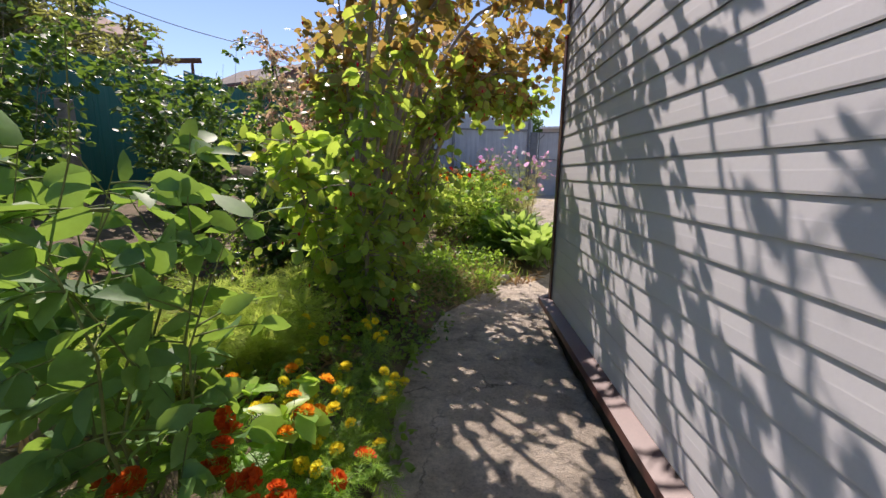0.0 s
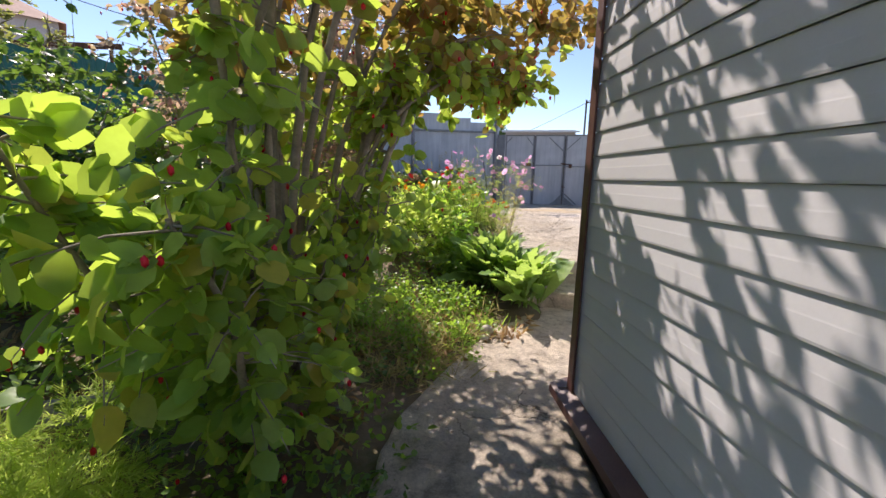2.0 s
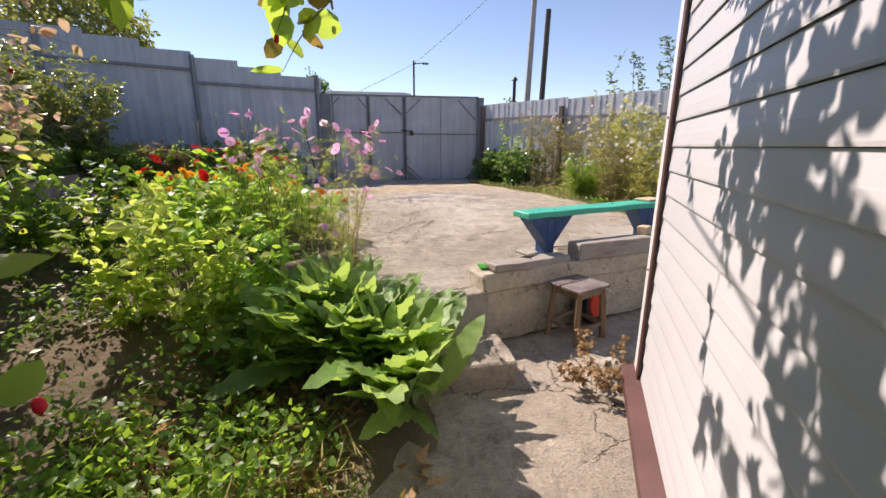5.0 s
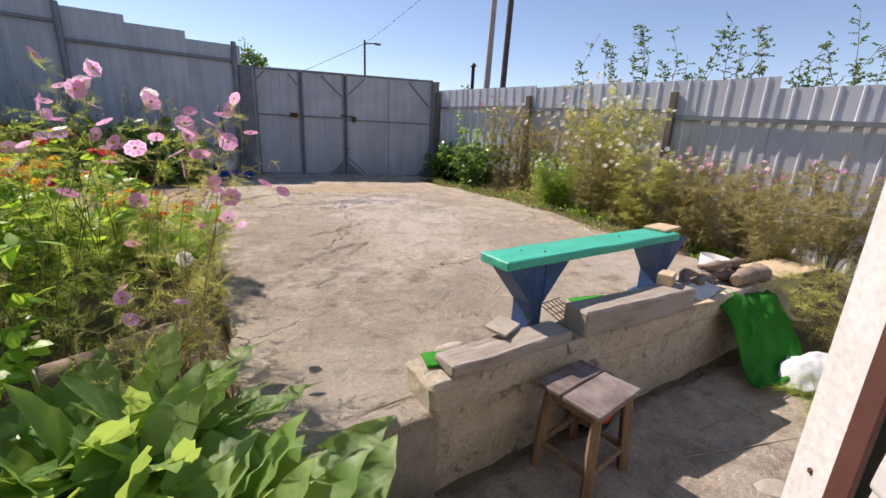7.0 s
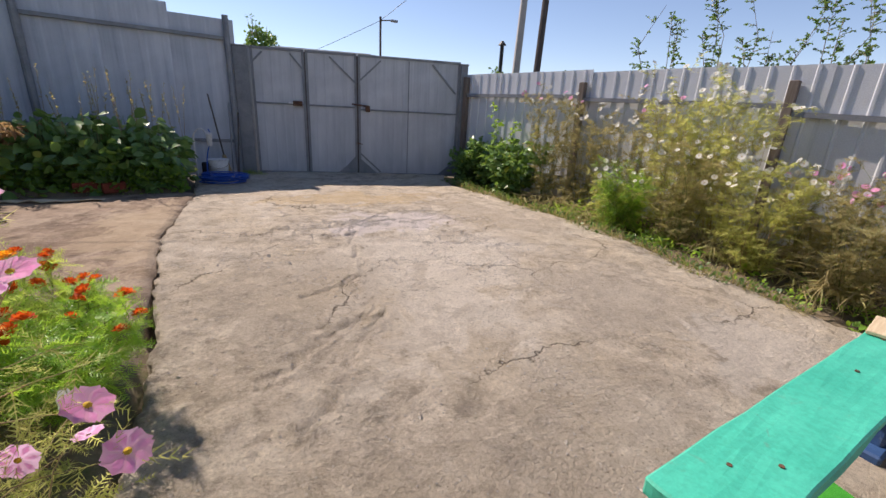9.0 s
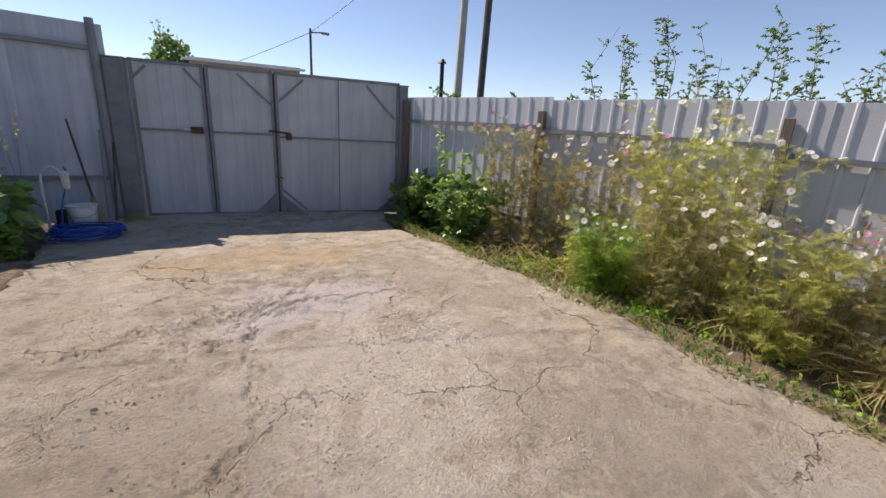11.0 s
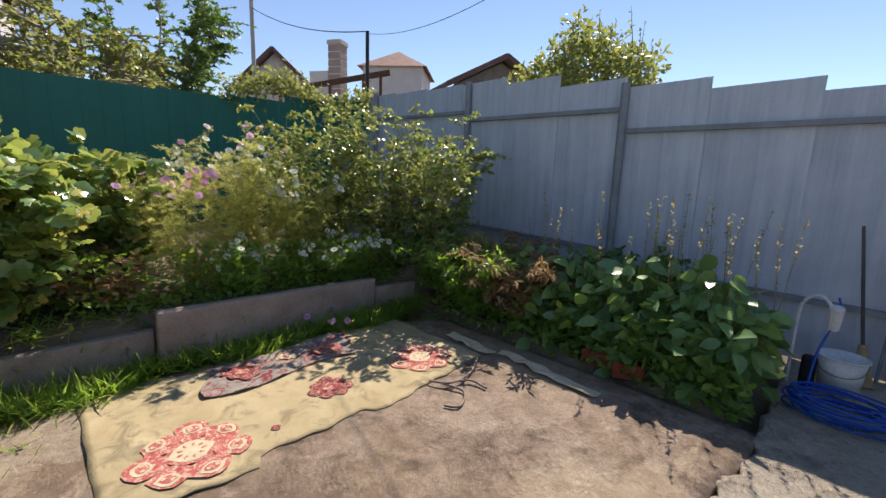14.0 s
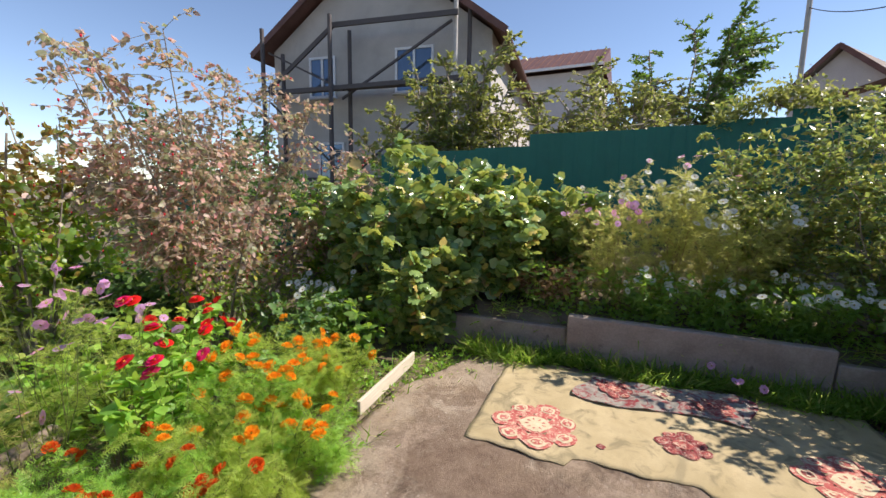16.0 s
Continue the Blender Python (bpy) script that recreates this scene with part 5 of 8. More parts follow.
limb_shrub("fruit_shrub", "many-stemmed shrub with rounded green leaves and hanging red berries", [
    [(-0.92, 3.25, 0.24), (-0.80, 3.5, 1.05), (-0.64, 3.66, 1.6), (-0.55, 3.72, 1.95), (-0.38, 3.78, 2.35), (-0.15, 3.95, 2.9)],
    [(-0.94, 3.27, 0.24), (-0.82, 3.52, 1.05), (-0.66, 3.68, 1.6), (-0.60, 3.74, 1.95), (-0.66, 3.8, 2.45), (-0.7, 3.9, 3.1)],
    [(-1.02, 3.12, 0.24), (-0.92, 3.16, 1.3), (-1.05, 3.25, 2.2), (-1.1, 3.15, 3.0)],
    [(-0.86, 3.35, 0.24), (-0.55, 3.7, 1.5), (-0.2, 3.9, 2.35), (0.2, 4.1, 2.55), (0.62, 4.5, 2.28)],
    [(-0.86, 3.4, 0.24), (-0.6, 3.8, 1.6), (-0.25, 4.1, 2.25), (0.05, 4.3, 2.42), (0.4, 4.6, 2.3)],
    [(-1.05, 3.1, 0.24), (-1.0, 2.7, 1.3), (-0.75, 2.5, 2.1), (-0.25, 2.4, 2.7), (0.45, 2.6, 2.75)],
    [(-0.95, 3.3, 0.24), (-0.9, 3.4, 1.6), (-0.6, 3.5, 2.8), (-0.1, 3.3, 3.5), (0.4, 3.2, 3.7)],
    [(-0.95, 3.25, 0.24), (-0.85, 3.1, 1.6), (-0.5, 2.7, 2.7), (0.0, 2.2, 3.2), (0.4, 1.9, 3.2)],
    [(-0.95, 3.2, 0.24), (-0.9, 3.0, 1.8), (-0.6, 2.3, 2.9), (-0.35, 1.6, 3.2), (-0.1, 1.1, 3.2)],
    [(-0.95, 3.3, 0.24), (-0.7, 3.6, 1.9), (-0.2, 3.7, 2.9), (0.35, 3.5, 3.1), (0.55, 3.2, 3.0)],
    [(-0.98, 3.3, 0.24), (-0.75, 3.35, 0.8), (-0.55, 3.6, 1.2), (-0.45, 3.75, 1.5)],
    [(-1.0, 3.1, 0.24), (-0.95, 2.9, 0.7), (-0.95, 2.75, 1.1), (-0.95, 2.6, 1.4)],
    [(-1.05, 3.35, 0.24), (-1.25, 3.5, 1.3), (-1.35, 3.6, 2.1), (-1.4, 3.6, 2.6)],
    [(-1.0, 3.3, 0.24), (-1.15, 3.3, 1.6), (-1.0, 3.5, 2.6), (-0.9, 3.4, 3.5)],
    [(-1.05, 3.05, 0.24), (-1.2, 2.6, 0.9), (-1.25, 2.3, 1.4), (-1.2, 2.05, 1.75)],
    [(-0.9, 3.3, 0.24), (-0.6, 3.6, 1.7), (-0.1, 3.9, 2.25), (0.3, 4.3, 2.35), (0.5, 4.9, 2.2)],
    [(-1.0, 3.2, 0.24), (-0.85, 3.1, 0.7), (-0.75, 3.3, 1.2), (-0.68, 3.4, 1.6)],
    [(-0.95, 2.95, 0.24), (-0.9, 2.6, 0.7), (-0.85, 2.4, 1.15), (-0.9, 2.2, 1.5)],
    [(-1.0, 3.1, 0.24), (-0.9, 2.6, 1.7), (-0.6, 1.9, 2.75), (-0.1, 1.4, 3.1), (0.40, 1.2, 3.0)],
    [(-0.95, 3.2, 0.24), (-0.8, 3.0, 1.8), (-0.4, 2.6, 2.9), (0.1, 2.4, 3.3), (0.45, 2.2, 3.25)],
    [(-0.95, 3.2, 0.24), (-0.8, 3.2, 1.8), (-0.4, 3.1, 2.9), (0.1, 3.1, 3.3), (0.45, 3.0, 3.35)],
    [(-0.95, 3.1, 0.24), (-0.85, 2.8, 1.8), (-0.5, 2.2, 3.0), (-0.2, 1.8, 3.5), (0.1, 1.6, 3.6)],
    [(-0.95, 3.3, 0.24), (-0.8, 3.4, 1.8), (-0.4, 3.6, 2.9), (0.1, 3.7, 3.5), (0.5, 3.6, 3.6)],
    [(-1.0, 3.35, 0.24), (-1.15, 3.4, 1.5), (-1.3, 3.5, 2.5), (-1.35, 3.5, 3.3)],
    [(-1.0, 3.4, 0.24), (-1.2, 3.6, 1.4), (-1.4, 3.8, 2.3), (-1.5, 3.9, 2.9)],
    [(-1.0, 3.4, 0.24), (-1.05, 3.8, 1.6), (-1.05, 4.1, 2.5), (-1.0, 4.3, 3.3)],
    [(-1.05, 3.4, 0.24), (-1.3, 3.8, 1.2), (-1.6, 4.0, 2.0), (-1.8, 4.2, 2.6)],
    [(-0.9, 3.35, 0.24), (-0.62, 3.7, 1.6), (-0.2, 4.1, 2.55), (0.3, 4.6, 2.95), (0.95, 5.15, 2.95)],
    [(-0.92, 3.4, 0.24), (-0.7, 3.9, 1.6), (-0.35, 4.4, 2.5), (0.1, 5.0, 2.95), (0.6, 5.6, 3.0)],
    [(-0.9, 3.4, 0.24), (-0.6, 3.8, 1.8), (-0.1, 4.3, 2.7), (0.5, 4.5, 3.1), (1.1, 4.75, 2.9)],
    [(-0.9, 3.4, 0.24), (-0.65, 3.85, 1.8), (-0.2, 4.6, 2.8), (0.45, 5.3, 3.2), (1.15, 5.7, 3.1)],
], 4, 62, 0.42, 8, (0.065, 0.115), "round", "lf_shrub", 2.35, 260, thick=1.9, high=0.30, autumn="lf_bronze")

limb_shrub("berry_shrub", "tall shrub with reddening leaves and clusters of red berries", [
    [(-1.92, 5.55, 0.45), (-1.82, 5.70, 1.44), (-1.62, 5.90, 2.27), (-1.47, 6.00, 2.99)],
    [(-1.97, 5.50, 0.45), (-2.12, 5.70, 1.44), (-2.32, 6.00, 2.27), (-2.42, 6.10, 2.88)],
    [(-1.92, 5.40, 0.45), (-1.62, 5.20, 1.54), (-1.32, 5.10, 2.37), (-1.12, 5.00, 2.99)],
    [(-2.02, 5.40, 0.45), (-2.32, 5.20, 1.65), (-2.62, 5.10, 2.58), (-2.72, 5.00, 3.19)],
    [(-1.92, 5.50, 0.45), (-1.92, 5.50, 1.75), (-1.97, 5.50, 2.68), (-1.92, 5.40, 3.45)],
    [(-1.87, 5.50, 0.45), (-1.57, 5.70, 1.24), (-1.22, 5.90, 1.85), (-0.97, 6.00, 2.27)],
    [(-2.07, 5.50, 0.45), (-2.52, 5.80, 1.24), (-3.02, 6.10, 1.96), (-3.32, 6.30, 2.47)],
    [(-1.92, 5.50, 0.45), (-2.12, 6.00, 1.03), (-2.27, 6.40, 1.65), (-2.42, 6.60, 2.16)],
    [(-1.92, 5.50, 0.45), (-1.72, 5.80, 1.85), (-1.57, 6.10, 2.99), (-1.62, 6.20, 3.81)],
    [(-2.02, 5.50, 0.45), (-2.22, 5.90, 1.85), (-2.42, 6.30, 2.78), (-2.62, 6.50, 3.60)],
    [(-1.87, 5.40, 0.45), (-1.42, 5.30, 1.85), (-1.32, 5.40, 2.68), (-1.32, 5.50, 3.30)],
    [(-1.92, 5.60, 0.45), (-1.52, 6.20, 1.24), (-1.32, 6.60, 1.85), (-1.32, 6.80, 2.37)],
    [(-2.02, 5.60, 0.45), (-2.62, 6.30, 1.24), (-3.02, 6.80, 1.85), (-3.22, 7.00, 2.27)],
    [(-1.82, 5.50, 0.45), (-1.32, 5.60, 1.44), (-0.92, 5.60, 2.16), (-0.62, 5.60, 2.58)],
    [(-1.82, 5.50, 0.45), (-1.32, 5.40, 1.65), (-1.02, 5.30, 2.37), (-0.87, 5.30, 2.78)],
    [(-1.97, 5.50, 0.45), (-2.32, 6.20, 1.54), (-2.62, 6.80, 2.27), (-2.82, 7.10, 2.78)],
    [(-1.85, 5.50, 0.45), (-1.35, 5.7, 1.8), (-0.80, 5.95, 2.9), (-0.35, 6.10, 3.6)],
    [(-1.85, 5.45, 0.45), (-1.30, 5.4, 1.9), (-0.85, 5.4, 2.9), (-0.45, 5.5, 3.8)],
    [(-1.85, 5.55, 0.45), (-1.45, 5.9, 1.9), (-1.05, 6.2, 3.1), (-0.80, 6.4, 3.9)],
    [(-1.95, 5.50, 0.45), (-2.10, 5.8, 1.8), (-2.20, 6.1, 3.0), (-2.15, 6.3, 3.9)],
    [(-2.00, 5.60, 0.45), (-2.60, 6.1, 1.5), (-2.95, 6.5, 2.4), (-3.10, 6.8, 3.1)],
], 8, 62, 0.46, 9, (0.045, 0.085), "ovate", "lf_shrub", 1.45, 300, 0.016, False, "lf_autumn", 1.45)


def low_cover(name, label, category, spots, seed, shape, mat, size, h, clump, n, group=""):
    """Low weeds: many small clumps in one mesh."""
    rng = np.random.default_rng(seed)
    P, D = [], []
    for x, y, r in spots:
        for _ in range(int(clump * r * r)):
            a, q = rng.uniform(0, 6.28), r * math.sqrt(rng.uniform(0, 1))
            px, py = x + q * math.cos(a), y + q * math.sin(a)
            if px > float(walk_line(np.array(py))) - 0.24 and py < 4.2:
                continue
            z0 = gz(px, py)
            hh = h * rng.uniform(0.3, 1.0)
            t = rng.uniform(0.1, 1, n)[:, None]
            P.append(np.array((px, py, z0)) + np.concatenate([rng.normal(0, 0.05, (n, 2)), hh * t], 1))
            d = rng.normal(0, 0.7, (n, 3))
            d[:, 2] = rng.uniform(0.0, 0.9, n)
            D.append(d)
    P, D = np.concatenate(P), np.concatenate(D)
    ob = leaves(name, shape, P, D, rng.uniform(size[0], size[1], len(P)), M[mat], None, rng, 0.9)
    return tagged(ob, label, category, group, "stuff")


low_cover("weeds", "low broad-leaved weeds along the path edge", "weeds", [(-0.85, 1.4, 0.5), (-0.9, 2.2, 0.6), (-0.75, 3.0, 0.5), (-1.7, 2.9, 0.8), (-0.25, 4.4, 0.3), (-0.6, 4.7, 0.45), (0.15, 5.0, 0.35), (-1.3, 4.4, 0.7), (-2.4, 3.8, 0.9), (-2.9, 5.2, 1.2), (0.1, 4.7, 0.32), (-0.3, 5.2, 0.5), (-0.9, 5.0, 0.6), (5.6, 9.8, 0.3), (5.65, 8.6, 0.35)], 21, "ovate", "lf_mid", (0.03, 0.065), 0.24, 110, 16)
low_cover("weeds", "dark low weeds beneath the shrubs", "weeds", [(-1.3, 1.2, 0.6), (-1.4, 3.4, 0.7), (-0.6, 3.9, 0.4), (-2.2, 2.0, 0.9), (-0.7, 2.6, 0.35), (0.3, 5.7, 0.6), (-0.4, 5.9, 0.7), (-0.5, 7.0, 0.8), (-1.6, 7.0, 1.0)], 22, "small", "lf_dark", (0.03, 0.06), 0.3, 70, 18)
low_cover("grass", "tufts of green grass beside the concrete slabs", "grass", [(-2.35, 9.3, 0.4), (-2.3, 10.2, 0.35), (-2.3, 11.2, 0.4), (-2.2, 12.2, 0.45), (-1.9, 8.7, 0.5), (-1.1, 8.2, 0.4), (-0.4, 8.45, 0.3), (5.5, 11.0, 0.25), (5.6, 9.8, 0.25), (5.65, 8.6, 0.28), (5.5, 12.2, 0.3), (0.2, 4.75, 0.3), (-0.1, 4.3, 0.3)], 23, "grass", "grass", (0.10, 0.22), 0.02, 260, 9)
low_cover("dry_litter", "dry grass and dead leaves on the soil", "litter", [(-1.9, 2.0, 1.0), (-0.4, 4.6, 0.7), (0.05, 4.5, 0.5), (0.2, 5.0, 0.6), (-0.2, 5.5, 0.6), (-2.6, 3.4, 1.2), (-1.9, 12.9, 0.8), (-0.9, 3.1, 0.5)], 24, "narrow", "lf_dry", (0.05, 0.13), 0.05, 60, 12)
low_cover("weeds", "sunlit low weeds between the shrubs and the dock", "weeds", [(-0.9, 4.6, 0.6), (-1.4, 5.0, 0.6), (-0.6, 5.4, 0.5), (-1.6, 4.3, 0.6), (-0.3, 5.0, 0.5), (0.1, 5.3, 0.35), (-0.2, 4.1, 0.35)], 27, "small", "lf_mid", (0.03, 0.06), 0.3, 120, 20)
low_cover("weeds", "bright weeds at the bed's edge", "weeds", [(-1.9, 8.6, 0.45), (-1.2, 8.3, 0.4), (-0.2, 8.75, 0.28), (0.5, 8.8, 0.2), (-2.45, 9.0, 0.3), (-2.45, 10.6, 0.25), (5.5, 10.2, 0.35), (5.6, 9.0, 0.4), (5.65, 7.8, 0.4), (5.8, 6.8, 0.5)], 25, "ovate", "lf_bright", (0.03, 0.06), 0.14, 90, 12)

low_cover("dry_grass", "straw-coloured dry grass beside the path", "grass", [(-0.15, 4.3, 0.3), (0.05, 4.7, 0.33), (-0.45, 4.6, 0.5), (0.2, 5.1, 0.3), (-0.5, 4.2, 0.45), (-1.0, 4.6, 0.6), (-0.1, 3.9, 0.3)], 26, "grass", "lf_straw", (0.10, 0.22), 0.05, 300, 9)

# tall leafy plant at the start, marigolds and feathery plants beside the path
plant("tall_leafy_plant", pose(-1.15, 0.72, gz(-1.1, 0.7)), "tall soft-stemmed plant with large pale green leaves", "plant", 31, "ovate", "lf_soft", (0.09, 0.155), stems=6, height=1.6, spread=0.26, twigs=9, twig_len=0.22, per_twig=5, r0=0.009, start=0.15, lift=0.4, upness=0.8)
plant("tall_leafy_plant", pose(-1.5, 0.95, gz(-1.5, 0.9)), "tall soft-stemmed plant with large green leaves", "plant", 32, "ovate", "lf_soft", (0.09, 0.155), stems=6, height=1.5, spread=0.3, twigs=9, twig_len=0.22, per_twig=5, r0=0.009, start=0.15, lift=0.4, upness=0.8)
plant("tall_leafy_plant", pose(-1.95, 0.35, gz(-1.9, 0.4)), "tall soft-stemmed plant with large green leaves", "plant", 33, "ovate", "lf_soft", (0.09, 0.155), stems=6, height=1.1, spread=0.35, twigs=9, twig_len=0.22, per_twig=5, r0=0.009, start=0.1, lift=0.4, upness=0.8)
plant("zinnia_plant", pose(-0.85, 0.98, gz(-0.85, 1)), "young broad-leaved flowering plant with orange blooms", "flower", 34, "ovate", "lf_bright", (0.08, 0.13), stems=6, height=0.52, spread=0.22, twigs=4, twig_len=0.12, per_twig=5, r0=0.005, start=0.3, flowers=[("orange", 7, (0, -0.3, 1), 1.0)])
plant("feathery_plant", pose(-1.45, 2.0, gz(-1.4, 2)), "bushy pale green feathery cosmos plant", "plant", 35, "feather", "lf_feather", (0.10, 0.2), stems=12, height=0.62, spread=0.36, twigs=18, twig_len=0.2, per_twig=20, r0=0.004, start=0.1)
plant("feathery_plant", pose(-1.9, 1.55, gz(-1.9, 1.5)), "bushy pale green feathery cosmos plant", "plant", 36, "feather", "lf_feather", (0.10, 0.2), stems=10, height=0.5, spread=0.36, twigs=16, twig_len=0.2, per_twig=20, r0=0.004, start=0.1)
for k, (x, y, kind, n) in enumerate([(-0.72, 0.72, "rust", 4), (-0.98, 0.55, "rust", 5), (-0.68, 1.25, "yellow", 11), (-0.78, 1.75, "yellow", 9), (-0.66, 1.05, "yellow", 8), (-0.62, 0.45, "rust", 4)]):
    plant("marigold", pose(x, y, gz(x, y)), "low marigold clump with orange-red blooms" if kind == "rust" else "low clump with grey-green leaves and small yellow blooms", "flower", 40 + k, "marigold", "lf_mid" if kind == "yellow" else "lf_bright", (0.06, 0.11), group="marigolds beside the path", stems=9, height=0.42, spread=0.22, twigs=9, twig_len=0.10, per_twig=8, r0=0.003, start=0.15, flowers=[(kind, n + 6, (0, -0.3, 1), 1.25)])
# dense dark bushes towards the green fence
for k, (x, y, h, s, mt) in enumerate([(-3.4, 4.4, 2.5, 0.9, "lf_dark"), (-4.6, 3.4, 2.7, 1.0, "lf_dark"), (-3.2, 6.4, 1.8, 0.8, "lf_mid"), (-4.8, 6.2, 2.2, 1.0, "lf_dark"), (-3.6, 1.9, 1.3, 0.8, "lf_dark"), (-5.2, 1.8, 2.6, 1.1, "lf_dark"), (-2.2, 4.6, 1.2, 0.6, "lf_dark"), (-1.9, 3.7, 1.3, 0.55, "lf_dark")]):
    plant("garden_bush", pose(x, y, gz(x, y)), "dense dark green garden bush", "bush", 50 + k, "ovate", mt, (0.05, 0.10), "bark", "bushes behind the path", stems=16, height=h, spread=s, twigs=20, twig_len=0.36, per_twig=15, r0=0.008, start=0.12)

# broad-leaved dock beside the step: each leaf a piece of its own
def dock_plant(m, seed, n, label, shape="dock"):
    rng = np.random.default_rng(seed)
    th = thing("dock_plant", m, label, "plant")
    me = []
    for k in range(4):
        v, f = SHAPE[shape]
        v = v.copy()
        v[:, 0] *= 1.0 + 0.14 * k
        v[:, 2] *= 0.4 + 0.45 * k
        mm = tri_mesh("leaf", v, f, True)
        mm.materials.append(M["lf_dock"])
        me.append(mm)
    for i in range(n):
        a = rng.uniform(0, 6.28)
        el = rng.uniform(1.05, 1.52) if i % 9 else rng.uniform(0.5, 0.9)
        L = rng.uniform(0.34, 0.64)
        d = Vector((math.cos(a) * math.cos(el), math.sin(a) * math.cos(el), math.sin(el)))
        side = d.cross(Vector((0, 0, 1))).normalized()
        nrm = side.cross(d)
        R = Matrix((side, d, nrm)).transposed().to_4x4()
        p = Vector((rng.uniform(-0.17, 0.17), rng.uniform(-0.17, 0.17), 0.02))
        hang("leaf", me[i % 4], None, th, "", Matrix.Translation(p) @ R @ Matrix.Rotation(rng.uniform(-0.5, 0.5), 4, "Y") @ Matrix.Diagonal((L, L, L, 1)))


dock_plant(pose(0.74, 5.62, gz(0.74, 5.6)), 61, 100, "lush bright green dock with long wavy leaves")
dock_plant(pose(0.84, 5.28, gz(0.8, 5.2)), 62, 40, "bright green dock with long wavy leaves beside the path")
dock_plant(pose(0.50, 5.80, gz(0.5, 5.8)), 63, 70, "lush green dock with long wavy leaves")
dock_plant(pose(0.66, 6.12, gz(0.66, 6.12)), 64, 90, "tall silvery-green dock with toothed upright leaves", "dock_cut")

# ---- flower bed beside the yard slab ----
def cosmos(x, y, seed, h, s, fl, mat="lf_feather", label="tall feathery cosmos with pink blooms", stems=9, twigs=12, z=None, face=(0.1, -0.4, 0.7), lean=(0, 0), shape="feather", fs=0.95):
    return plant("cosmos", pose(x, y, gz(x, y) if z is None else z), label, "flower", seed, shape, mat, (0.05, 0.10) if shape == "feather" else (0.045, 0.10), "stem" if mat != "lf_pale" else "drystem", "cosmos in the beds", [(k, n, face, fs) for k, n in fl], stems=stems, height=h, spread=s, twigs=twigs, twig_len=0.26, per_twig=12, uneven=0.25, r0=0.004, start=0.12, lift=0.8, lean=lean)


cosmos(0.86, 6.66, 70, 1.28, 0.22, [("pink", 27)], "lf_pale", "tall feathery cosmos with pink blooms", 8, 10, lean=(0.14, 0))
cosmos(0.60, 7.05, 71, 1.35, 0.28, [("pink", 14), ("white", 4)], stems=6, twigs=9)
cosmos(0.78, 6.42, 72, 0.70, 0.22, [("lilac", 4)], "lf_pale", "drying feathery cosmos stalks", 5, 8)
cosmos(0.38, 6.75, 74, 1.35, 0.30, [("pink", 14), ("lilac", 4)], "lf_feather", "tall feathery cosmos with pink blooms", 6, 8)
cosmos(0.25, 7.20, 75, 1.1, 0.30, [("lilac", 12)])
cosmos(0.86, 7.15, 76, 0.55, 0.2, [("white", 4), ("pink", 3)], "lf_pale", "low feathery cosmos going dry", 4, 6, shape="sprig")
for k, (x, y, h, fl) in enumerate([(0.15, 7.65, 0.95, [("red", 5), ("crimson", 3)]), (-0.05, 7.35, 1.0, [("red", 5), ("crimson", 2)]), (0.38, 7.75, 0.8, [("crimson", 4), ("red", 2)]), (-0.3, 7.6, 0.95, [("red", 4)]), (-0.35, 6.9, 0.9, [("red", 2)])]):
    plant("zinnia", pose(x, y, gz(x, y)), "upright zinnia with red and crimson blooms", "flower", 80 + k, "ovate", "lf_bright", (0.06, 0.10), group="zinnias in the bed", flowers=[(a, n, (0.2, 0, 1), 1.2) for a, n in fl], stems=8, height=h, spread=0.26, twigs=6, twig_len=0.14, per_twig=6, r0=0.005, start=0.3, lift=1.2)
for k, (x, y, h) in enumerate([(0.05, 8.15, 0.72), (-0.25, 8.0, 0.75), (0.40, 8.1, 0.62), (0.70, 8.1, 0.5), (-0.55, 7.95, 0.7), (0.25, 8.45, 0.5), (-0.1, 8.5, 0.5), (0.62, 8.4, 0.42), (-0.75, 8.15, 0.6), (0.85, 7.85, 0.45)]):
    plant("marigold", pose(x, y, gz(x, y)), "bushy marigold covered in orange blooms" if k not in (3, 7, 9) else "bushy marigold with rust-red blooms", "flower", 90 + k, "marigold", "lf_feather" if k % 3 else "lf_bright", (0.07, 0.12), group="marigolds in the bed", flowers=[("orange" if k not in (3, 7, 9) else "rust", 8, (0, 0, 1), 1.25)], stems=10, height=h, spread=0.28, twigs=11, twig_len=0.13, per_twig=9, r0=0.004, start=0.15)
for k, (x, y, h, mt) in enumerate([(-0.15, 6.15, 1.05, "lf_feather"), (0.18, 6.3, 1.0, "lf_bright"), (-0.6, 6.5, 0.95, "lf_feather"), (-1.0, 7.6, 0.9, "lf_dark"), (0.30, 6.1, 0.4, "lf_mid"), (-1.5, 7.9, 0.8, "lf_mid"), (0.1, 5.9, 0.45, "lf_mid")]):
    plant("bed_plant", pose(x, y, gz(x, y)), "leafy green bed plant", "plant", 105 + k, "ovate", mt, (0.05, 0.09), group="leafy plants in the bed", stems=9, height=h, spread=0.3, twigs=9, twig_len=0.18, per_twig=8, r0=0.004, start=0.1)

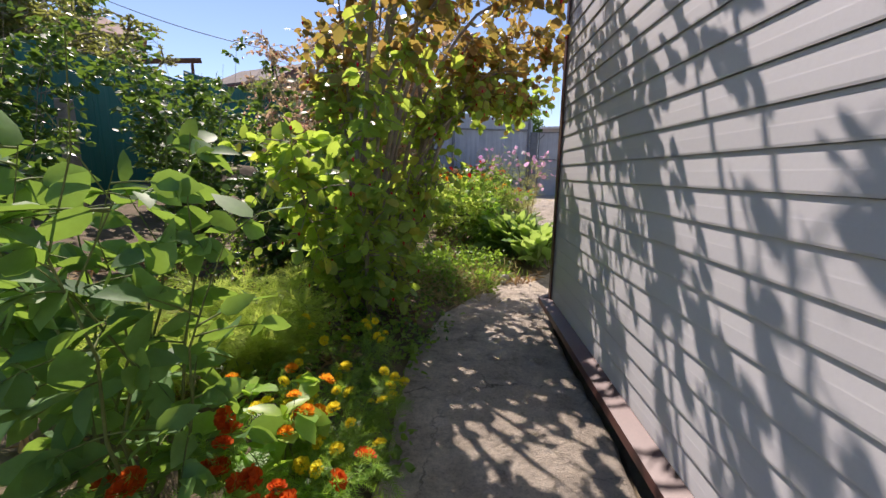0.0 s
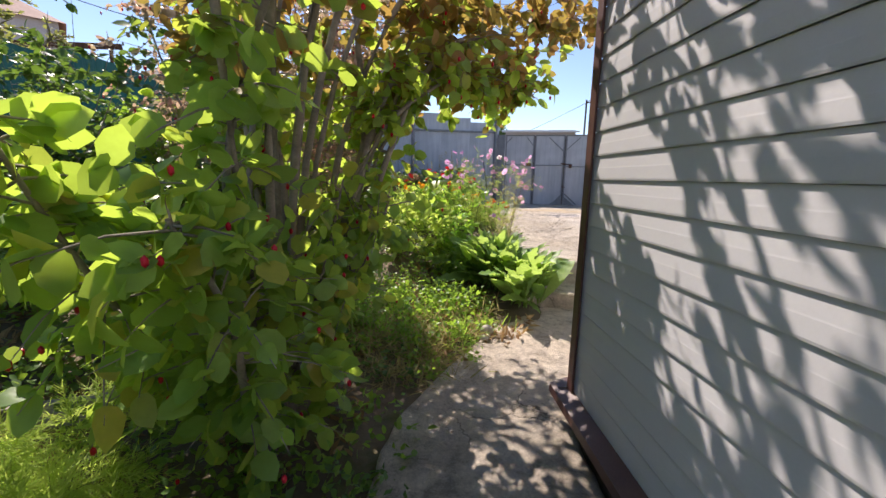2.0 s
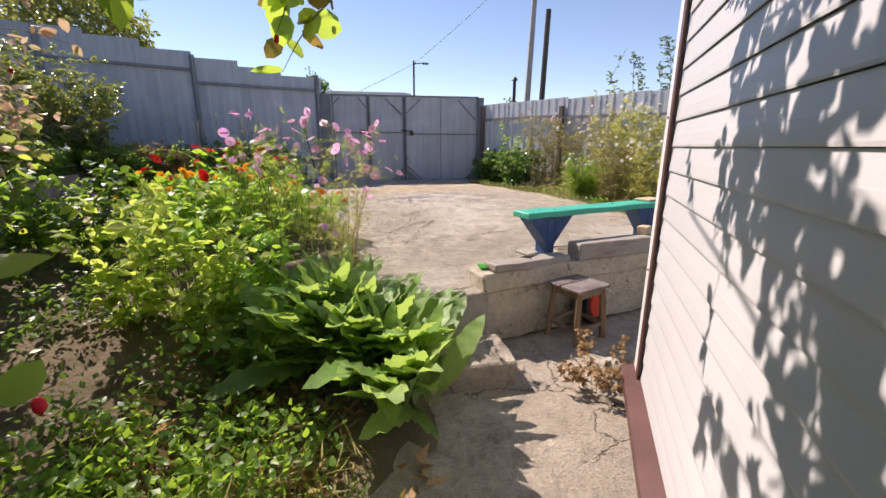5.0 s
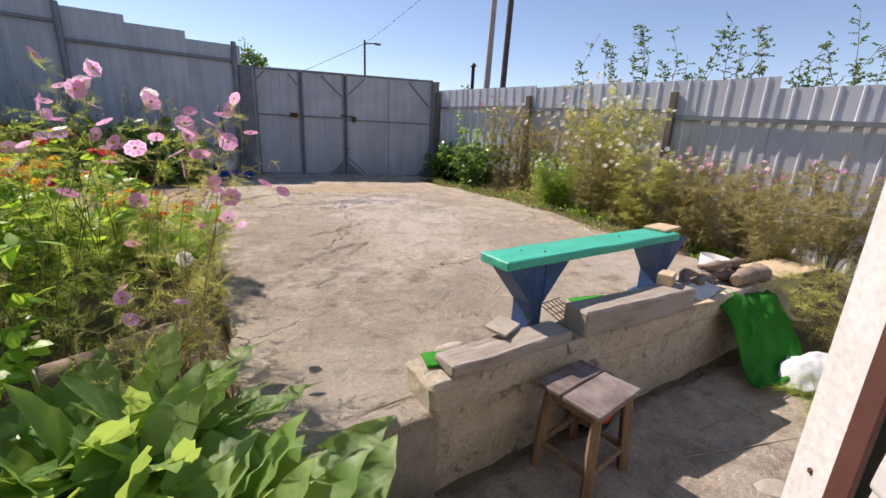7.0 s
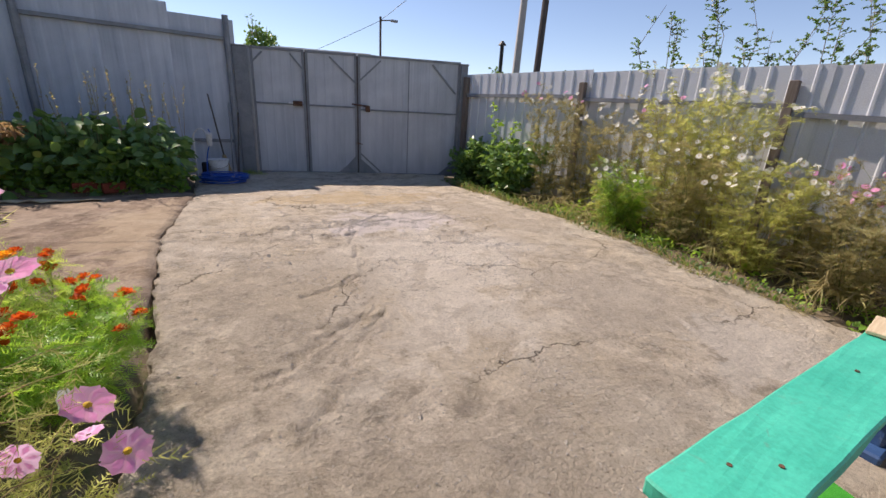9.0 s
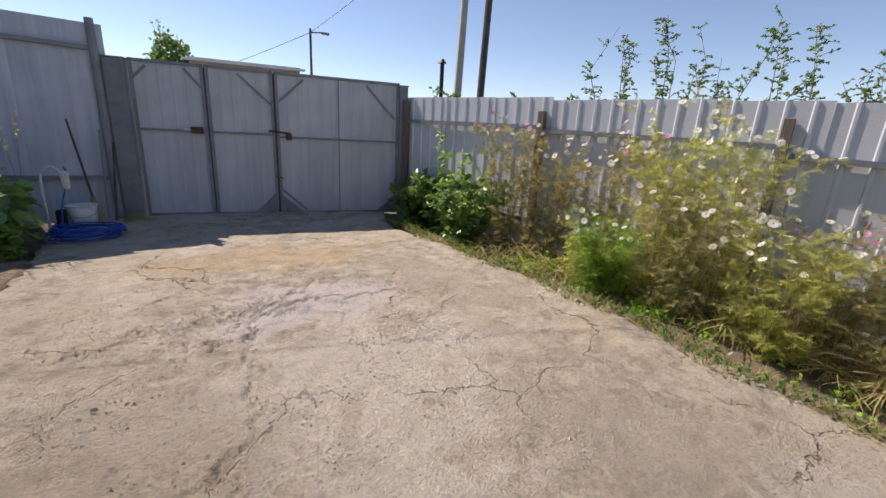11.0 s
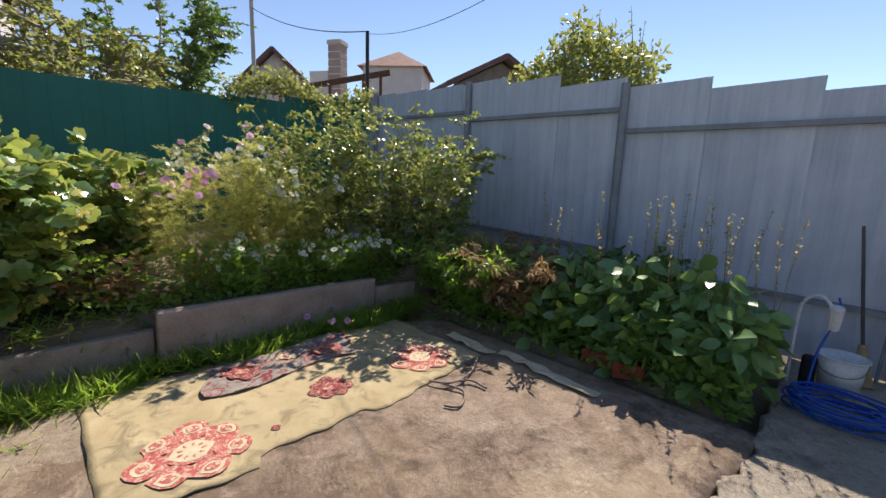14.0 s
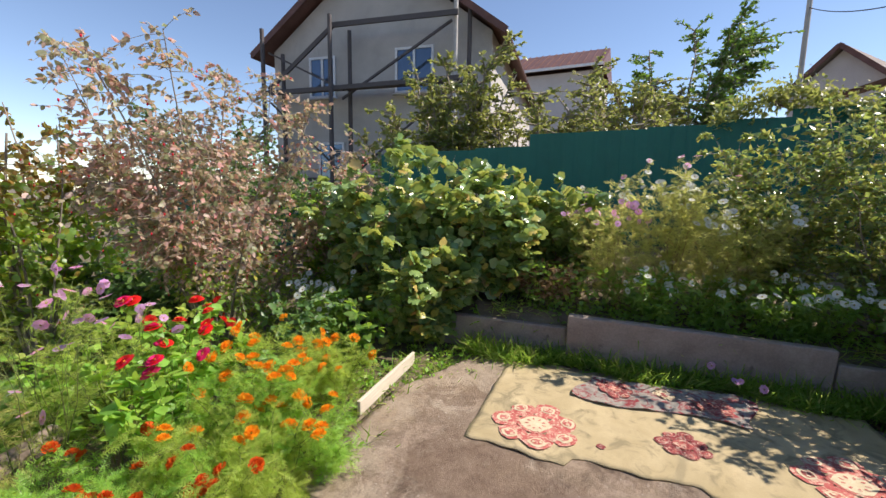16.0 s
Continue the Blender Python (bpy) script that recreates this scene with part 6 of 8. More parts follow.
# ---- raised bed before the green fence ----
for k, (x, y, h, s, mt, shp, sz) in enumerate([
        (-2.9, 8.2, 2.15, 0.75, "lf_yellow", "lobed", (0.10, 0.17)), (-3.4, 8.9, 1.6, 0.75, "lf_yellow", "lobed", (0.09, 0.16)), (-2.5, 7.6, 1.9, 0.75, "lf_yellow", "lobed", (0.10, 0.17)), (-3.1, 7.0, 1.75, 0.8, "lf_yellow", "lobed", (0.09, 0.16)), (-2.8, 8.95, 1.3, 0.45, "lf_yellow", "lobed", (0.10, 0.16)), (-3.4, 9.6, 1.3, 0.5, "lf_yellow", "lobed", (0.08, 0.13)), (-2.2, 8.2, 1.2, 0.5, "lf_yellow", "lobed", (0.10, 0.16))]):
    plant("currant_bush", pose(x, y, gz(x, y)), "big bush with lobed glossy leaves turning yellow", "bush", 120 + k, shp, mt, sz, "bark", "lobed-leaved bushes", stems=16, height=h, spread=s, twigs=16, twig_len=0.30, per_twig=9, r0=0.008, start=0.08, upness=1.0)
for k, (x, y, h, s) in enumerate([(-3.0, 12.5, 2.2, 1.0), (-3.5, 11.8, 1.95, 0.85), (-2.5, 13.0, 1.6, 0.8)]):
    plant("rose_bush", pose(x, y, gz(x, y)), "dense climbing rose bush with small fresh green leaves", "bush", 130 + k, "small", "lf_yellow", (0.045, 0.075), "bark", "rose bushes by the fence", stems=22, height=h, spread=s, twigs=22, twig_len=0.36, per_twig=13, r0=0.008, start=0.1, upness=0.9, extra=("small", "lf_olive", (0.045, 0.075), 5200))
cosmos(-3.2, 10.75, 140, 1.5, 0.45, [("white", 44), ("pink", 8)], "lf_pale", "tall pale cosmos bleached by the sun with white blooms", 18, 26, None, (0.5, 0, 0.7), shape="sprig")
cosmos(-2.95, 10.2, 141, 1.1, 0.4, [("lilac", 18), ("pink", 9)], "lf_pale", "feathery cosmos with lilac blooms", 14, 20, None, (0.7, 0, 0.6), shape="sprig")
cosmos(-2.95, 11.3, 142, 1.1, 0.4, [("white", 30)], "lf_pale", "feathery cosmos with white blooms", 16, 22, None, (0.7, 0, 0.6), shape="sprig")
cosmos(-3.7, 10.0, 143, 1.15, 0.5, [("pink", 10), ("white", 6)], "lf_pale", "tall pale cosmos with pink blooms", 15, 20, None, (0.7, 0, 0.6), shape="sprig")
cosmos(-3.9, 11.3, 144, 1.3, 0.5, [("white", 12)], "lf_pale", "tall pale cosmos with white blooms", 15, 20, None, (0.7, 0, 0.6), shape="sprig")
for k, (x, y) in enumerate([(-2.7, 10.6), (-2.68, 11.1), (-2.66, 11.6), (-2.7, 11.9), (-2.3, 7.0), (-1.75, 7.35)]):
    plant("white_aster", pose(x, y, gz(x, y)), "low bushy plant dotted with small white blooms", "flower", 150 + k, "narrow", "lf_mid", (0.05, 0.09), group="white-flowered plants", flowers=[("daisy", 26, (0.8, 0.1, 0.6), 1.45)], stems=12, height=0.5 if k < 4 else 0.8, spread=0.34, twigs=10, twig_len=0.14, per_twig=9, r0=0.003, start=0.1)
plant("withered_plant", pose(-2.8, 9.55, gz(-2.8, 9.55)), "withered dark brown plant behind the kerb", "plant", 160, "ovate", "lf_dry", (0.04, 0.07), "drystem", stems=10, height=0.55, spread=0.36, twigs=12, twig_len=0.16, per_twig=10, r0=0.004)
plant("pink_aster", pose(-2.2, 11.2, gz(-2.2, 11.2)), "small lone plant with lilac blooms on thin stems", "flower", 161, "narrow", "lf_mid", (0.04, 0.07), flowers=[("lilac", 5, (0.6, 0, 0.7), 0.9)], stems=5, height=0.32, spread=0.18, twigs=1, twig_len=0.06, per_twig=4, r0=0.002)

# ---- bed along the tall grey fence ----
def hosta(x, y, seed, n, spikes):
    rng = np.random.default_rng(seed)
    z = gz(x, y)
    th = thing("hosta", pose(x, y, z), "large clump of broad green leaves with dry flower spikes", "plant", "broad-leaved clumps by the fence")
    a = rng.uniform(0, 6.28, n)
    r = 0.44 * np.sqrt(rng.uniform(0, 1, n))
    P = np.stack([r * np.cos(a), 0.7 * r * np.sin(a), 0.92 * rng.uniform(0.02, 1.0, n) ** 0.65 * (1.12 - r / 0.85)], -1)
    D = np.stack([np.cos(a) + rng.normal(0, 0.4, n), np.sin(a) - 0.35 + rng.normal(0, 0.4, n), rng.normal(-0.25, 0.4, n)], -1)
    leaves("foliage", "ovate", P, D, rng.uniform(0.11, 0.21, n), M["lf_hosta"], th, rng, 0.8)
    lines = [(np.array([(0, 0, 0), p * 0.6 + np.array((0, 0, 0.05)), p]), np.array([0.004, 0.003, 0.002])) for p in P[::2]]
    V, T = tubes(lines, 4)
    tagged(hang("stalk", tri_mesh("stalk", V, T, True), M["stem"], th), "", "", "", "stuff")
    for _ in range(spikes):
        b = np.array((rng.uniform(-0.4, 0.4), rng.uniform(-0.1, 0.25), 0.3))
        t = b + np.array((rng.normal(0, 0.08), rng.normal(0, 0.06), rng.uniform(0.80, 1.2)))
        pts = np.linspace(b, t, 6)
        V, T = tubes([(pts, np.linspace(0.004, 0.0015, 6))], 4)
        sp = hang("flower_spike", tri_mesh("flower_spike", V, T, True), M["drystem"], th, "dry flower spike")
        k = 26
        w = rng.uniform(0.5, 1, k)[:, None]
        tagged(leaves("seed_head", "small", b + (t - b) * w, rng.normal(0, 1, (k, 3)) + np.array((0, 0, 0.8)), rng.uniform(0.022, 0.04, k), M["lf_straw"], sp, rng), "", "", "", "stuff")


hosta(0.75, 13.05, 170, 260, 8)
hosta(0.15, 12.98, 171, 300, 8)
hosta(-0.45, 13.05, 172, 280, 4)
hosta(0.45, 13.45, 173, 220, 10)
hosta(-0.95, 13.2, 174, 170, 3)
for k, (x, y, mt, shp) in enumerate([(-1.3, 13.0, "lf_straw", "narrow"), (-1.9, 12.95, "lf_straw", "narrow"), (-2.35, 13.2, "lf_pale", "narrow"), (-1.6, 13.6, "lf_dry", "narrow"), (-2.2, 12.9, "lf_mid", "narrow"), (-1.0, 12.85, "lf_dry", "narrow"), (-0.2, 13.9, "lf_dark", "ovate"), (-1.5, 12.7, "lf_mid", "narrow")]):
    plant("perennial", pose(x, y, gz(x, y)), "tangled half-dry perennial by the grey fence" if mt != "lf_dark" else "dark leafy perennial by the grey fence", "plant", 180 + k, shp, mt, (0.05, 0.11) if shp == "narrow" else (0.06, 0.1), "drystem" if mt != "lf_dark" else "stem", "perennials by the fence", stems=18, height=1.0, spread=0.5, twigs=14, twig_len=0.22, per_twig=12, r0=0.003, start=0.15, droop=0.2)

# ---- bed along the pale fence ----
for k, (x, y, h, s, mt) in enumerate([(5.75, 12.55, 0.85, 0.4, "lf_hosta"), (5.85, 11.9, 1.0, 0.5, "lf_hosta"), (5.75, 11.25, 1.0, 0.45, "lf_hosta"), (6.1, 12.4, 0.9, 0.4, "lf_hosta")]):
    plant("hydrangea_bush", pose(x, y, 0.72), "rounded leafy green bush by the fence", "bush", 200 + k, "ovate", mt, (0.07, 0.12), "stem", "leafy bushes by the pale fence", stems=14, height=h, spread=s, twigs=11, twig_len=0.22, per_twig=9, r0=0.005, start=0.1)
for k, (x, y, h, s, fl, mt) in enumerate([(6.0, 10.75, 1.65, 0.42, [("pink", 8), ("white", 10)], "lf_straw"), (6.05, 10.1, 1.45, 0.45, [("white", 22)], "lf_straw"), (6.3, 9.5, 1.55, 0.45, [("white", 24), ("pink", 6)], "lf_straw"), (6.0, 8.75, 1.78, 0.50, [("white", 42)], "lf_pale"), (6.2, 8.3, 1.6, 0.5, [("white", 32)], "lf_pale"), (6.3, 7.5, 0.95, 0.5, [("white", 12), ("pink", 12)], "lf_straw"), (6.5, 6.8, 0.85, 0.5, [("white", 8), ("pink", 9)], "lf_straw"), (6.6, 6.0, 0.95, 0.55, [("lilac", 6)], "lf_straw"), (6.8, 5.2, 1.3, 0.6, [("pink", 4)], "lf_straw"), (5.85, 9.3, 0.7, 0.4, [("white", 4)], "lf_pale"), (6.6, 8.9, 1.5, 0.4, [("white", 10)], "lf_pale"), (5.7, 6.2, 0.75, 0.4, [("pink", 3)], "lf_straw"), (5.72, 7.7, 1.0, 0.35, [("white", 34)], "lf_pale"), (5.75, 8.4, 1.25, 0.38, [("white", 44)], "lf_straw"), (5.7, 9.1, 0.8, 0.3, [("white", 16)], "lf_mid"), (5.85, 7.0, 0.9, 0.35, [("white", 8), ("pink", 9)], "lf_straw")]):
    cosmos(x, y, 210 + k, h * 1.12, s * 0.9, fl, mt, "tall cosmos with white blooms by the pale fence" if fl[0][0] == "white" else "bushy cosmos with pink blooms by the pale fence", 16, 15, 0.66 - 0.03 * max(0, 8 - y), (-0.5, -0.3, 0.5), shape="sprig", fs=0.74)
plant("climbing_vine", pose(6.05, 12.0, 0.75), "thin vine climbing the pale fence", "vine", 230, "ovate", "lf_mid", (0.05, 0.09), "stem", stems=4, height=1.45, spread=0.3, twigs=12, twig_len=0.15, per_twig=6, r0=0.004)
for k, (x, y) in enumerate([(5.75, 9.6), (5.9, 8.0), (5.7, 10.4), (5.95, 7.2)]):
    plant("dry_grass_tuft", pose(x, y, 0.68), "straw-coloured tangle of dry stalks", "grass", 240 + k, "grass", "lf_straw", (0.12, 0.24), "drystem", "dry tufts by the pale fence", stems=14, height=0.3, spread=0.35, twigs=5, twig_len=0.2, per_twig=6, r0=0.003)
plant("bed_plant", pose(4.05, 5.05, 0.25), "small feathery weed in the sunken yard", "plant", 250, "feather", "lf_feather", (0.08, 0.14), stems=8, height=0.28, spread=0.25, twigs=8, twig_len=0.12, per_twig=8, r0=0.003)
plant("dry_weed", pose(2.05, 5.0, 0.24), "dry brown weed at the house corner", "plant", 251, "small", "lf_dry", (0.03, 0.05), "drystem", stems=8, height=0.32, spread=0.22, twigs=9, twig_len=0.12, per_twig=7, r0=0.002)
plant("bed_plant", pose(5.0, 5.35, 0.25), "feathery weeds in the corner of the sunken yard", "plant", 252, "feather", "lf_pale", (0.10, 0.2), "drystem", stems=10, height=0.8, spread=0.4, twigs=10, twig_len=0.2, per_twig=7, r0=0.003)

# ---- trees and bushes beyond the fences ----
def tree(name, m, label, seed, h, spread, mat, size, stems=9, twigs=26, twig_len=0.8, per=11, shape="small", group="", r0=0.06, start=0.2, extra=None):
    return plant(name, m, label, "tree", seed, shape, mat, size, "bark", group, parts=("trunk", "crown"), stems=stems, height=h, spread=spread, twigs=int(twigs * 1.5), twig_len=twig_len, per_twig=int(per * 1.7), r0=r0, start=start, base_r=0.3, upness=0.8, extra=extra)


tree("apple_tree", pose(-8.6, 6.3, 1.6), "leafy fruit tree yellowing beyond the green fence", 300, 4.6, 1.7, "lf_olive", (0.08, 0.14), 10, 34, 0.7, 13, "ovate")
tree("apple_tree", pose(-8.5, 5.3, 1.4), "leafy fruit tree beyond the green fence", 301, 3.3, 1.4, "lf_olive", (0.08, 0.14), 10, 30, 0.7, 12, "ovate")
tree("broadleaf_tree", pose(-14.0, 12.4, 1.6), "tall airy tree behind the green fence", 302, 6.6, 1.6, "lf_dark", (0.10, 0.17), 9, 42, 0.9, 14)
tree("broadleaf_tree", pose(-12.5, 10.6, 1.6), "rusty leafy tree behind the green fence", 303, 5.0, 1.5, "lf_olive", (0.10, 0.16), 8, 30, 0.8, 12)
tree("broadleaf_tree", pose(-11.0, 9.3, 1.6), "low yellowing tree behind the green fence", 304, 4.2, 1.6, "lf_olive", (0.10, 0.15), 8, 30, 0.8, 12)
tree("broadleaf_tree", pose(-8.2, 1.0, 0.6), "tangled low tree over the green fence", 305, 2.3, 1.5, "lf_dark", (0.08, 0.13), 11, 34, 0.8, 13)
tree("broadleaf_tree", pose(-7.6, -1.6, 0.8), "tangled tree by the garden's edge", 306, 4.2, 1.8, "lf_dark", (0.08, 0.13), 11, 30, 0.8, 12)
tree("broadleaf_tree", pose(-8.6, 8.4, 1.4), "leafy tree beyond the green fence", 307, 3.7, 1.3, "lf_olive", (0.08, 0.13), 8, 26, 0.6, 12)
tree("broadleaf_tree", pose(-9.5, 10.1, 1.6), "leafy tree beyond the green fence", 311, 3.8, 1.3, "lf_olive", (0.08, 0.13), 8, 28, 0.6, 12)


def dome_bush(name, m, label, seed, rx, rz, n, size, mat, shoots):
    """A round vine-grown bush: trunk, a lumpy leafy dome, and shoots standing out of it."""
    rng = np.random.default_rng(seed)
    th = thing(name, m, label, "bush")
    V, T = tubes([(np.array([(0, 0, 0), (0.05, 0, rz * 0.5), (0.02, 0.05, rz)]), np.array([0.14, 0.1, 0.05]))], 8)
    hang("trunk", tri_mesh("trunk", V, T, True), M["bark"], th)
    d = rng.normal(0, 1, (n, 3))
    d /= np.linalg.norm(d, axis=1)[:, None]
    d[:, 2] = np.abs(d[:, 2])
    lump = np.array([1 + 0.32 * noise.noise(Vector(q) * 2.3 + Vector((seed, 0, 0))) + 0.14 * noise.noise(Vector(q) * 7) for q in d])
    r = lump * rng.uniform(0.72, 1.03, n)
    P = d * r[:, None] * np.array((rx, rx, rz)) + np.array((0, 0, rz * 0.55))
    D = d * 0.6 + rng.normal(0, 0.7, (n, 3))
    D[:, 2] -= 0.2
    leaves("crown", "ovate", P, D, rng.uniform(size[0], size[1], n), M[mat], th, rng, 0.7)
    lines, Q, E = [], [], []
    for _ in range(shoots):
        a = rng.uniform(-1, 1, 2)
        b = np.array((a[0] * rx * 0.7, a[1] * rx * 0.7, rz * 1.3))
        t = b + np.array((rng.normal(0, 0.15), rng.normal(0, 0.15), rng.uniform(0.5, 1.0)))
        lines.append((np.linspace(b, t, 5), np.linspace(0.012, 0.004, 5)))
        w = rng.uniform(0.2, 1, (9, 1))
        Q.append(b + (t - b) * w)
        E.append(rng.normal(0, 1, (9, 3)))
    if lines:
        V, T = tubes(lines, 4)
        tagged(hang("shoots", tri_mesh("shoots", V, T, True), M["bark"], th), "", "", "", "stuff")
        leaves("shoot_leaves", "small", np.concatenate(Q), np.concatenate(E), rng.uniform(0.08, 0.14, 9 * shoots), M[mat], th, rng)


dome_bush("vine_covered_bush", pose(-4.0, 19.6, 2.6), "rounded vine-covered bush behind the grey fence", 308, 2.0, 2.25, 7000, (0.10, 0.18), "lf_olive", 22)
dome_bush("treetop", pose(4.2, 29.5, 3.2), "small dense green treetop beyond the gate", 309, 0.85, 1.5, 1400, (0.12, 0.2), "lf_dark", 6)
rngt = np.random.default_rng(310)
for k in range(9):
    x, y = 9.6 + 0.75 * k, 11.6 - 0.95 * k
    hh = 3.4 + 0.8 * rngt.uniform(0, 1)
    tree("young_tree", pose(x, y, 0.4), "slender upright young tree beyond the pale fence", 320 + k, hh + (0.5 if k in (2, 4) else 0), 0.55, "lf_dark", (0.035, 0.065), 7, 20, 0.24, 6, "ovate", "young trees beyond the pale fence", 0.018, 0.5)
for k in range(4):
    tree("young_tree", pose(9.2 + 1.2 * k, 17.0 - 1.4 * k, 0.4), "thin young shrub beyond the pale fence", 330 + k, 3.0, 0.6, "lf_dark", (0.07, 0.11), 6, 18, 0.3, 5, "ovate", "young trees beyond the pale fence", 0.014, 0.5)


# creeper hanging over the green fence
def creeper(x, y0, y1, z, n, seed, label, mat):
    rng = np.random.default_rng(seed)
    y = rng.uniform(y0, y1, n)
    P = np.stack([x + rng.normal(0, 0.16, n), y, z + 0.16 * np.sin(y * 3.1) + rng.normal(0, 0.13, n)], -1)
    D = rng.normal(0, 1, (n, 3)) + np.array((0.5, 0, -0.2))
    tagged(leaves("creeper", "small", P, D, rng.uniform(0.06, 0.11, n), M[mat], None, rng, 0.8), label, "creeper", "", "stuff")


creeper(-6.4, 11.6, 14.7, 3.95, 2600, 340, "creeper trailing along the top of the green fence", "lf_olive")
creeper(-6.5, 1.2, 5.2, 2.25, 3000, 341, "tangled creeper over the low end of the green fence", "lf_dark")


def grass_strip(label, x0, x1, y0, y1, n, seed, zf, size, mats):
    """Short grass and small weeds growing out of a joint."""
    rng = np.random.default_rng(seed)
    for shp, mt, share, sz in mats:
        k = int(n * share)
        y = rng.uniform(y0, y1, k)
        f = rng.uniform(0, 1, k) ** 1.3
        x = x0 + (x1 - x0) * f * (0.65 + 0.35 * np.sin(y * 5.1 + seed))
        z = np.array([float(zf(a, b)) for a, b in zip(x, y)]) + (rng.uniform(0.0, 0.09, k) if shp != "grass" else 0.0)
        D = rng.normal(0, 0.55, (k, 3))
        D[:, 2] = rng.uniform(0.35, 1.3, k)
        ob = leaves("grass", shp, np.stack([x, y, z], -1), D, rng.uniform(sz[0], sz[1], k), M[mt], None, rng, 0.7)
        tagged(ob, label, "grass", "", "stuff")


grass_strip("short green grass and weeds along the kerb slabs", -2.33, -2.02, 8.75, 12.7, 5200, 350, lambda a, b: terrace_z(a, b) - 0.01, None, [("grass", "grass", 0.7, (0.12, 0.26)), ("small", "lf_mid", 0.3, (0.03, 0.06))])
grass_strip("short weeds along the yard slab's edge", 5.30, 5.08, 7.0, 12.6, 2200, 351, lambda a, b: terrace_z(a, b) - 0.01, None, [("grass", "lf_straw", 0.6, (0.06, 0.14)), ("small", "lf_dark", 0.4, (0.03, 0.05))])
grass_strip("short weeds at the foot of the gate", 1.95, 2.35, 13.9, 14.35, 260, 352, lambda a, b: terrace_z(a, b) - 0.01, None, [("grass", "grass", 1.0, (0.05, 0.1))])


def edge_weeds(label, x0, x1, y0, y1, n, seed, mat, shape, size, h):
    """Low leaves spilling over a bed's edge."""
    rng = np.random.default_rng(seed)
    x, y = rng.uniform(x0, x1, n), y0 + (y1 - y0) * rng.uniform(0, 1, n) + 0.06 * np.sin(rng.uniform(x0, x1, n) * 6)
    z = np.array([max(gz(a, b), float(terrace_z(a, b)) - 0.02) for a, b in zip(x, y)]) + h * rng.uniform(0, 1, n) ** 1.5
    D = rng.normal(0, 0.7, (n, 3))
    D[:, 1] -= 0.3
    D[:, 2] = rng.uniform(-0.3, 0.9, n)
    tagged(leaves("weeds", shape, np.stack([x, y, z], -1), D, rng.uniform(size[0], size[1], n), M[mat], None, rng, 0.9), label, "weeds", "", "stuff")


edge_weeds("dark leafy weeds at the foot of the fence bed", -2.0, 1.1, 12.58, 12.95, 2600, 353, "lf_mid", "ovate", (0.04, 0.09), 0.32)
edge_weeds("broad leaves drooping over the bed's edge", -0.7, 1.05, 12.62, 12.9, 420, 354, "lf_hosta", "ovate", (0.11, 0.2), 0.5)
edge_weeds("low green weeds behind the kerb slabs", -2.9, -2.5, 9.3, 12.6, 2600, 355, "lf_mid", "small", (0.04, 0.08), 0.5)


# ---- things in the sunken yard and on the retaining wall ----
def bench():
    b = thing("bench", pose(3.15, 6.29, 0, 0, 0, 2.2), "turquoise plank bench on blue wooden posts", "bench")
    for x in (-0.56, 0.78):
        z0 = float(terrace_z(3.15 + x, 6.3)) - 0.01
        part("post", rough_up(box(0.10, 0.16, 1.14 - z0, 0.012, (x, 0, z0)), 0.003, 6, 2), M["benchblue"], b, "blue painted post")
        part("foot", box(0.28, 0.20, 0.05, 0.01, (x, 0, z0)), M["benchblue"], b)
        for s in (-1, 1):
            bm = bmesh.new()
            zt = 1.14
            v = [bm.verts.new(p) for p in ((x + s * 0.046, -0.078, zt), (x + s * 0.25, -0.078, zt), (x + s * 0.046, -0.078, zt - 0.25))]
            f = bm.faces.new(v)
            r = bmesh.ops.extrude_face_region(bm, geom=[f])
            bmesh.ops.translate(bm, verts=[g for g in r["geom"] if isinstance(g, bmesh.types.BMVert)], vec=(0, 0.156, 0))
            bmesh.ops.recalc_face_normals(bm, faces=bm.faces[:])
            part("brace", bm, M["benchblue"], b)
    bm = rough_up(rough_up(box(1.70, 0.235, 0.052, 0.007, (0.0, 0, 1.14)), 0.005, 5, 9), 0.003, 30)
    part("seat", bm, M["benchgreen"], b, "turquoise painted plank seat")
    for x, y in ((-0.62, 0.03), (-0.5, -0.04), (0.3, 0.02), (0.74, 0.05), (0.80, -0.05)):
        part("nail", rod((x, y, 1.19), (x, y, 1.196), 0.007), M["rust"], b)
    c = thing("offcut_board", pose(4.02, 6.36, 1.197, 0, 0, 8), "small pale board lying on the bench end", "board")
    part("board", box(0.26, 0.17, 0.018, 0.003), M["freshwood"], c)


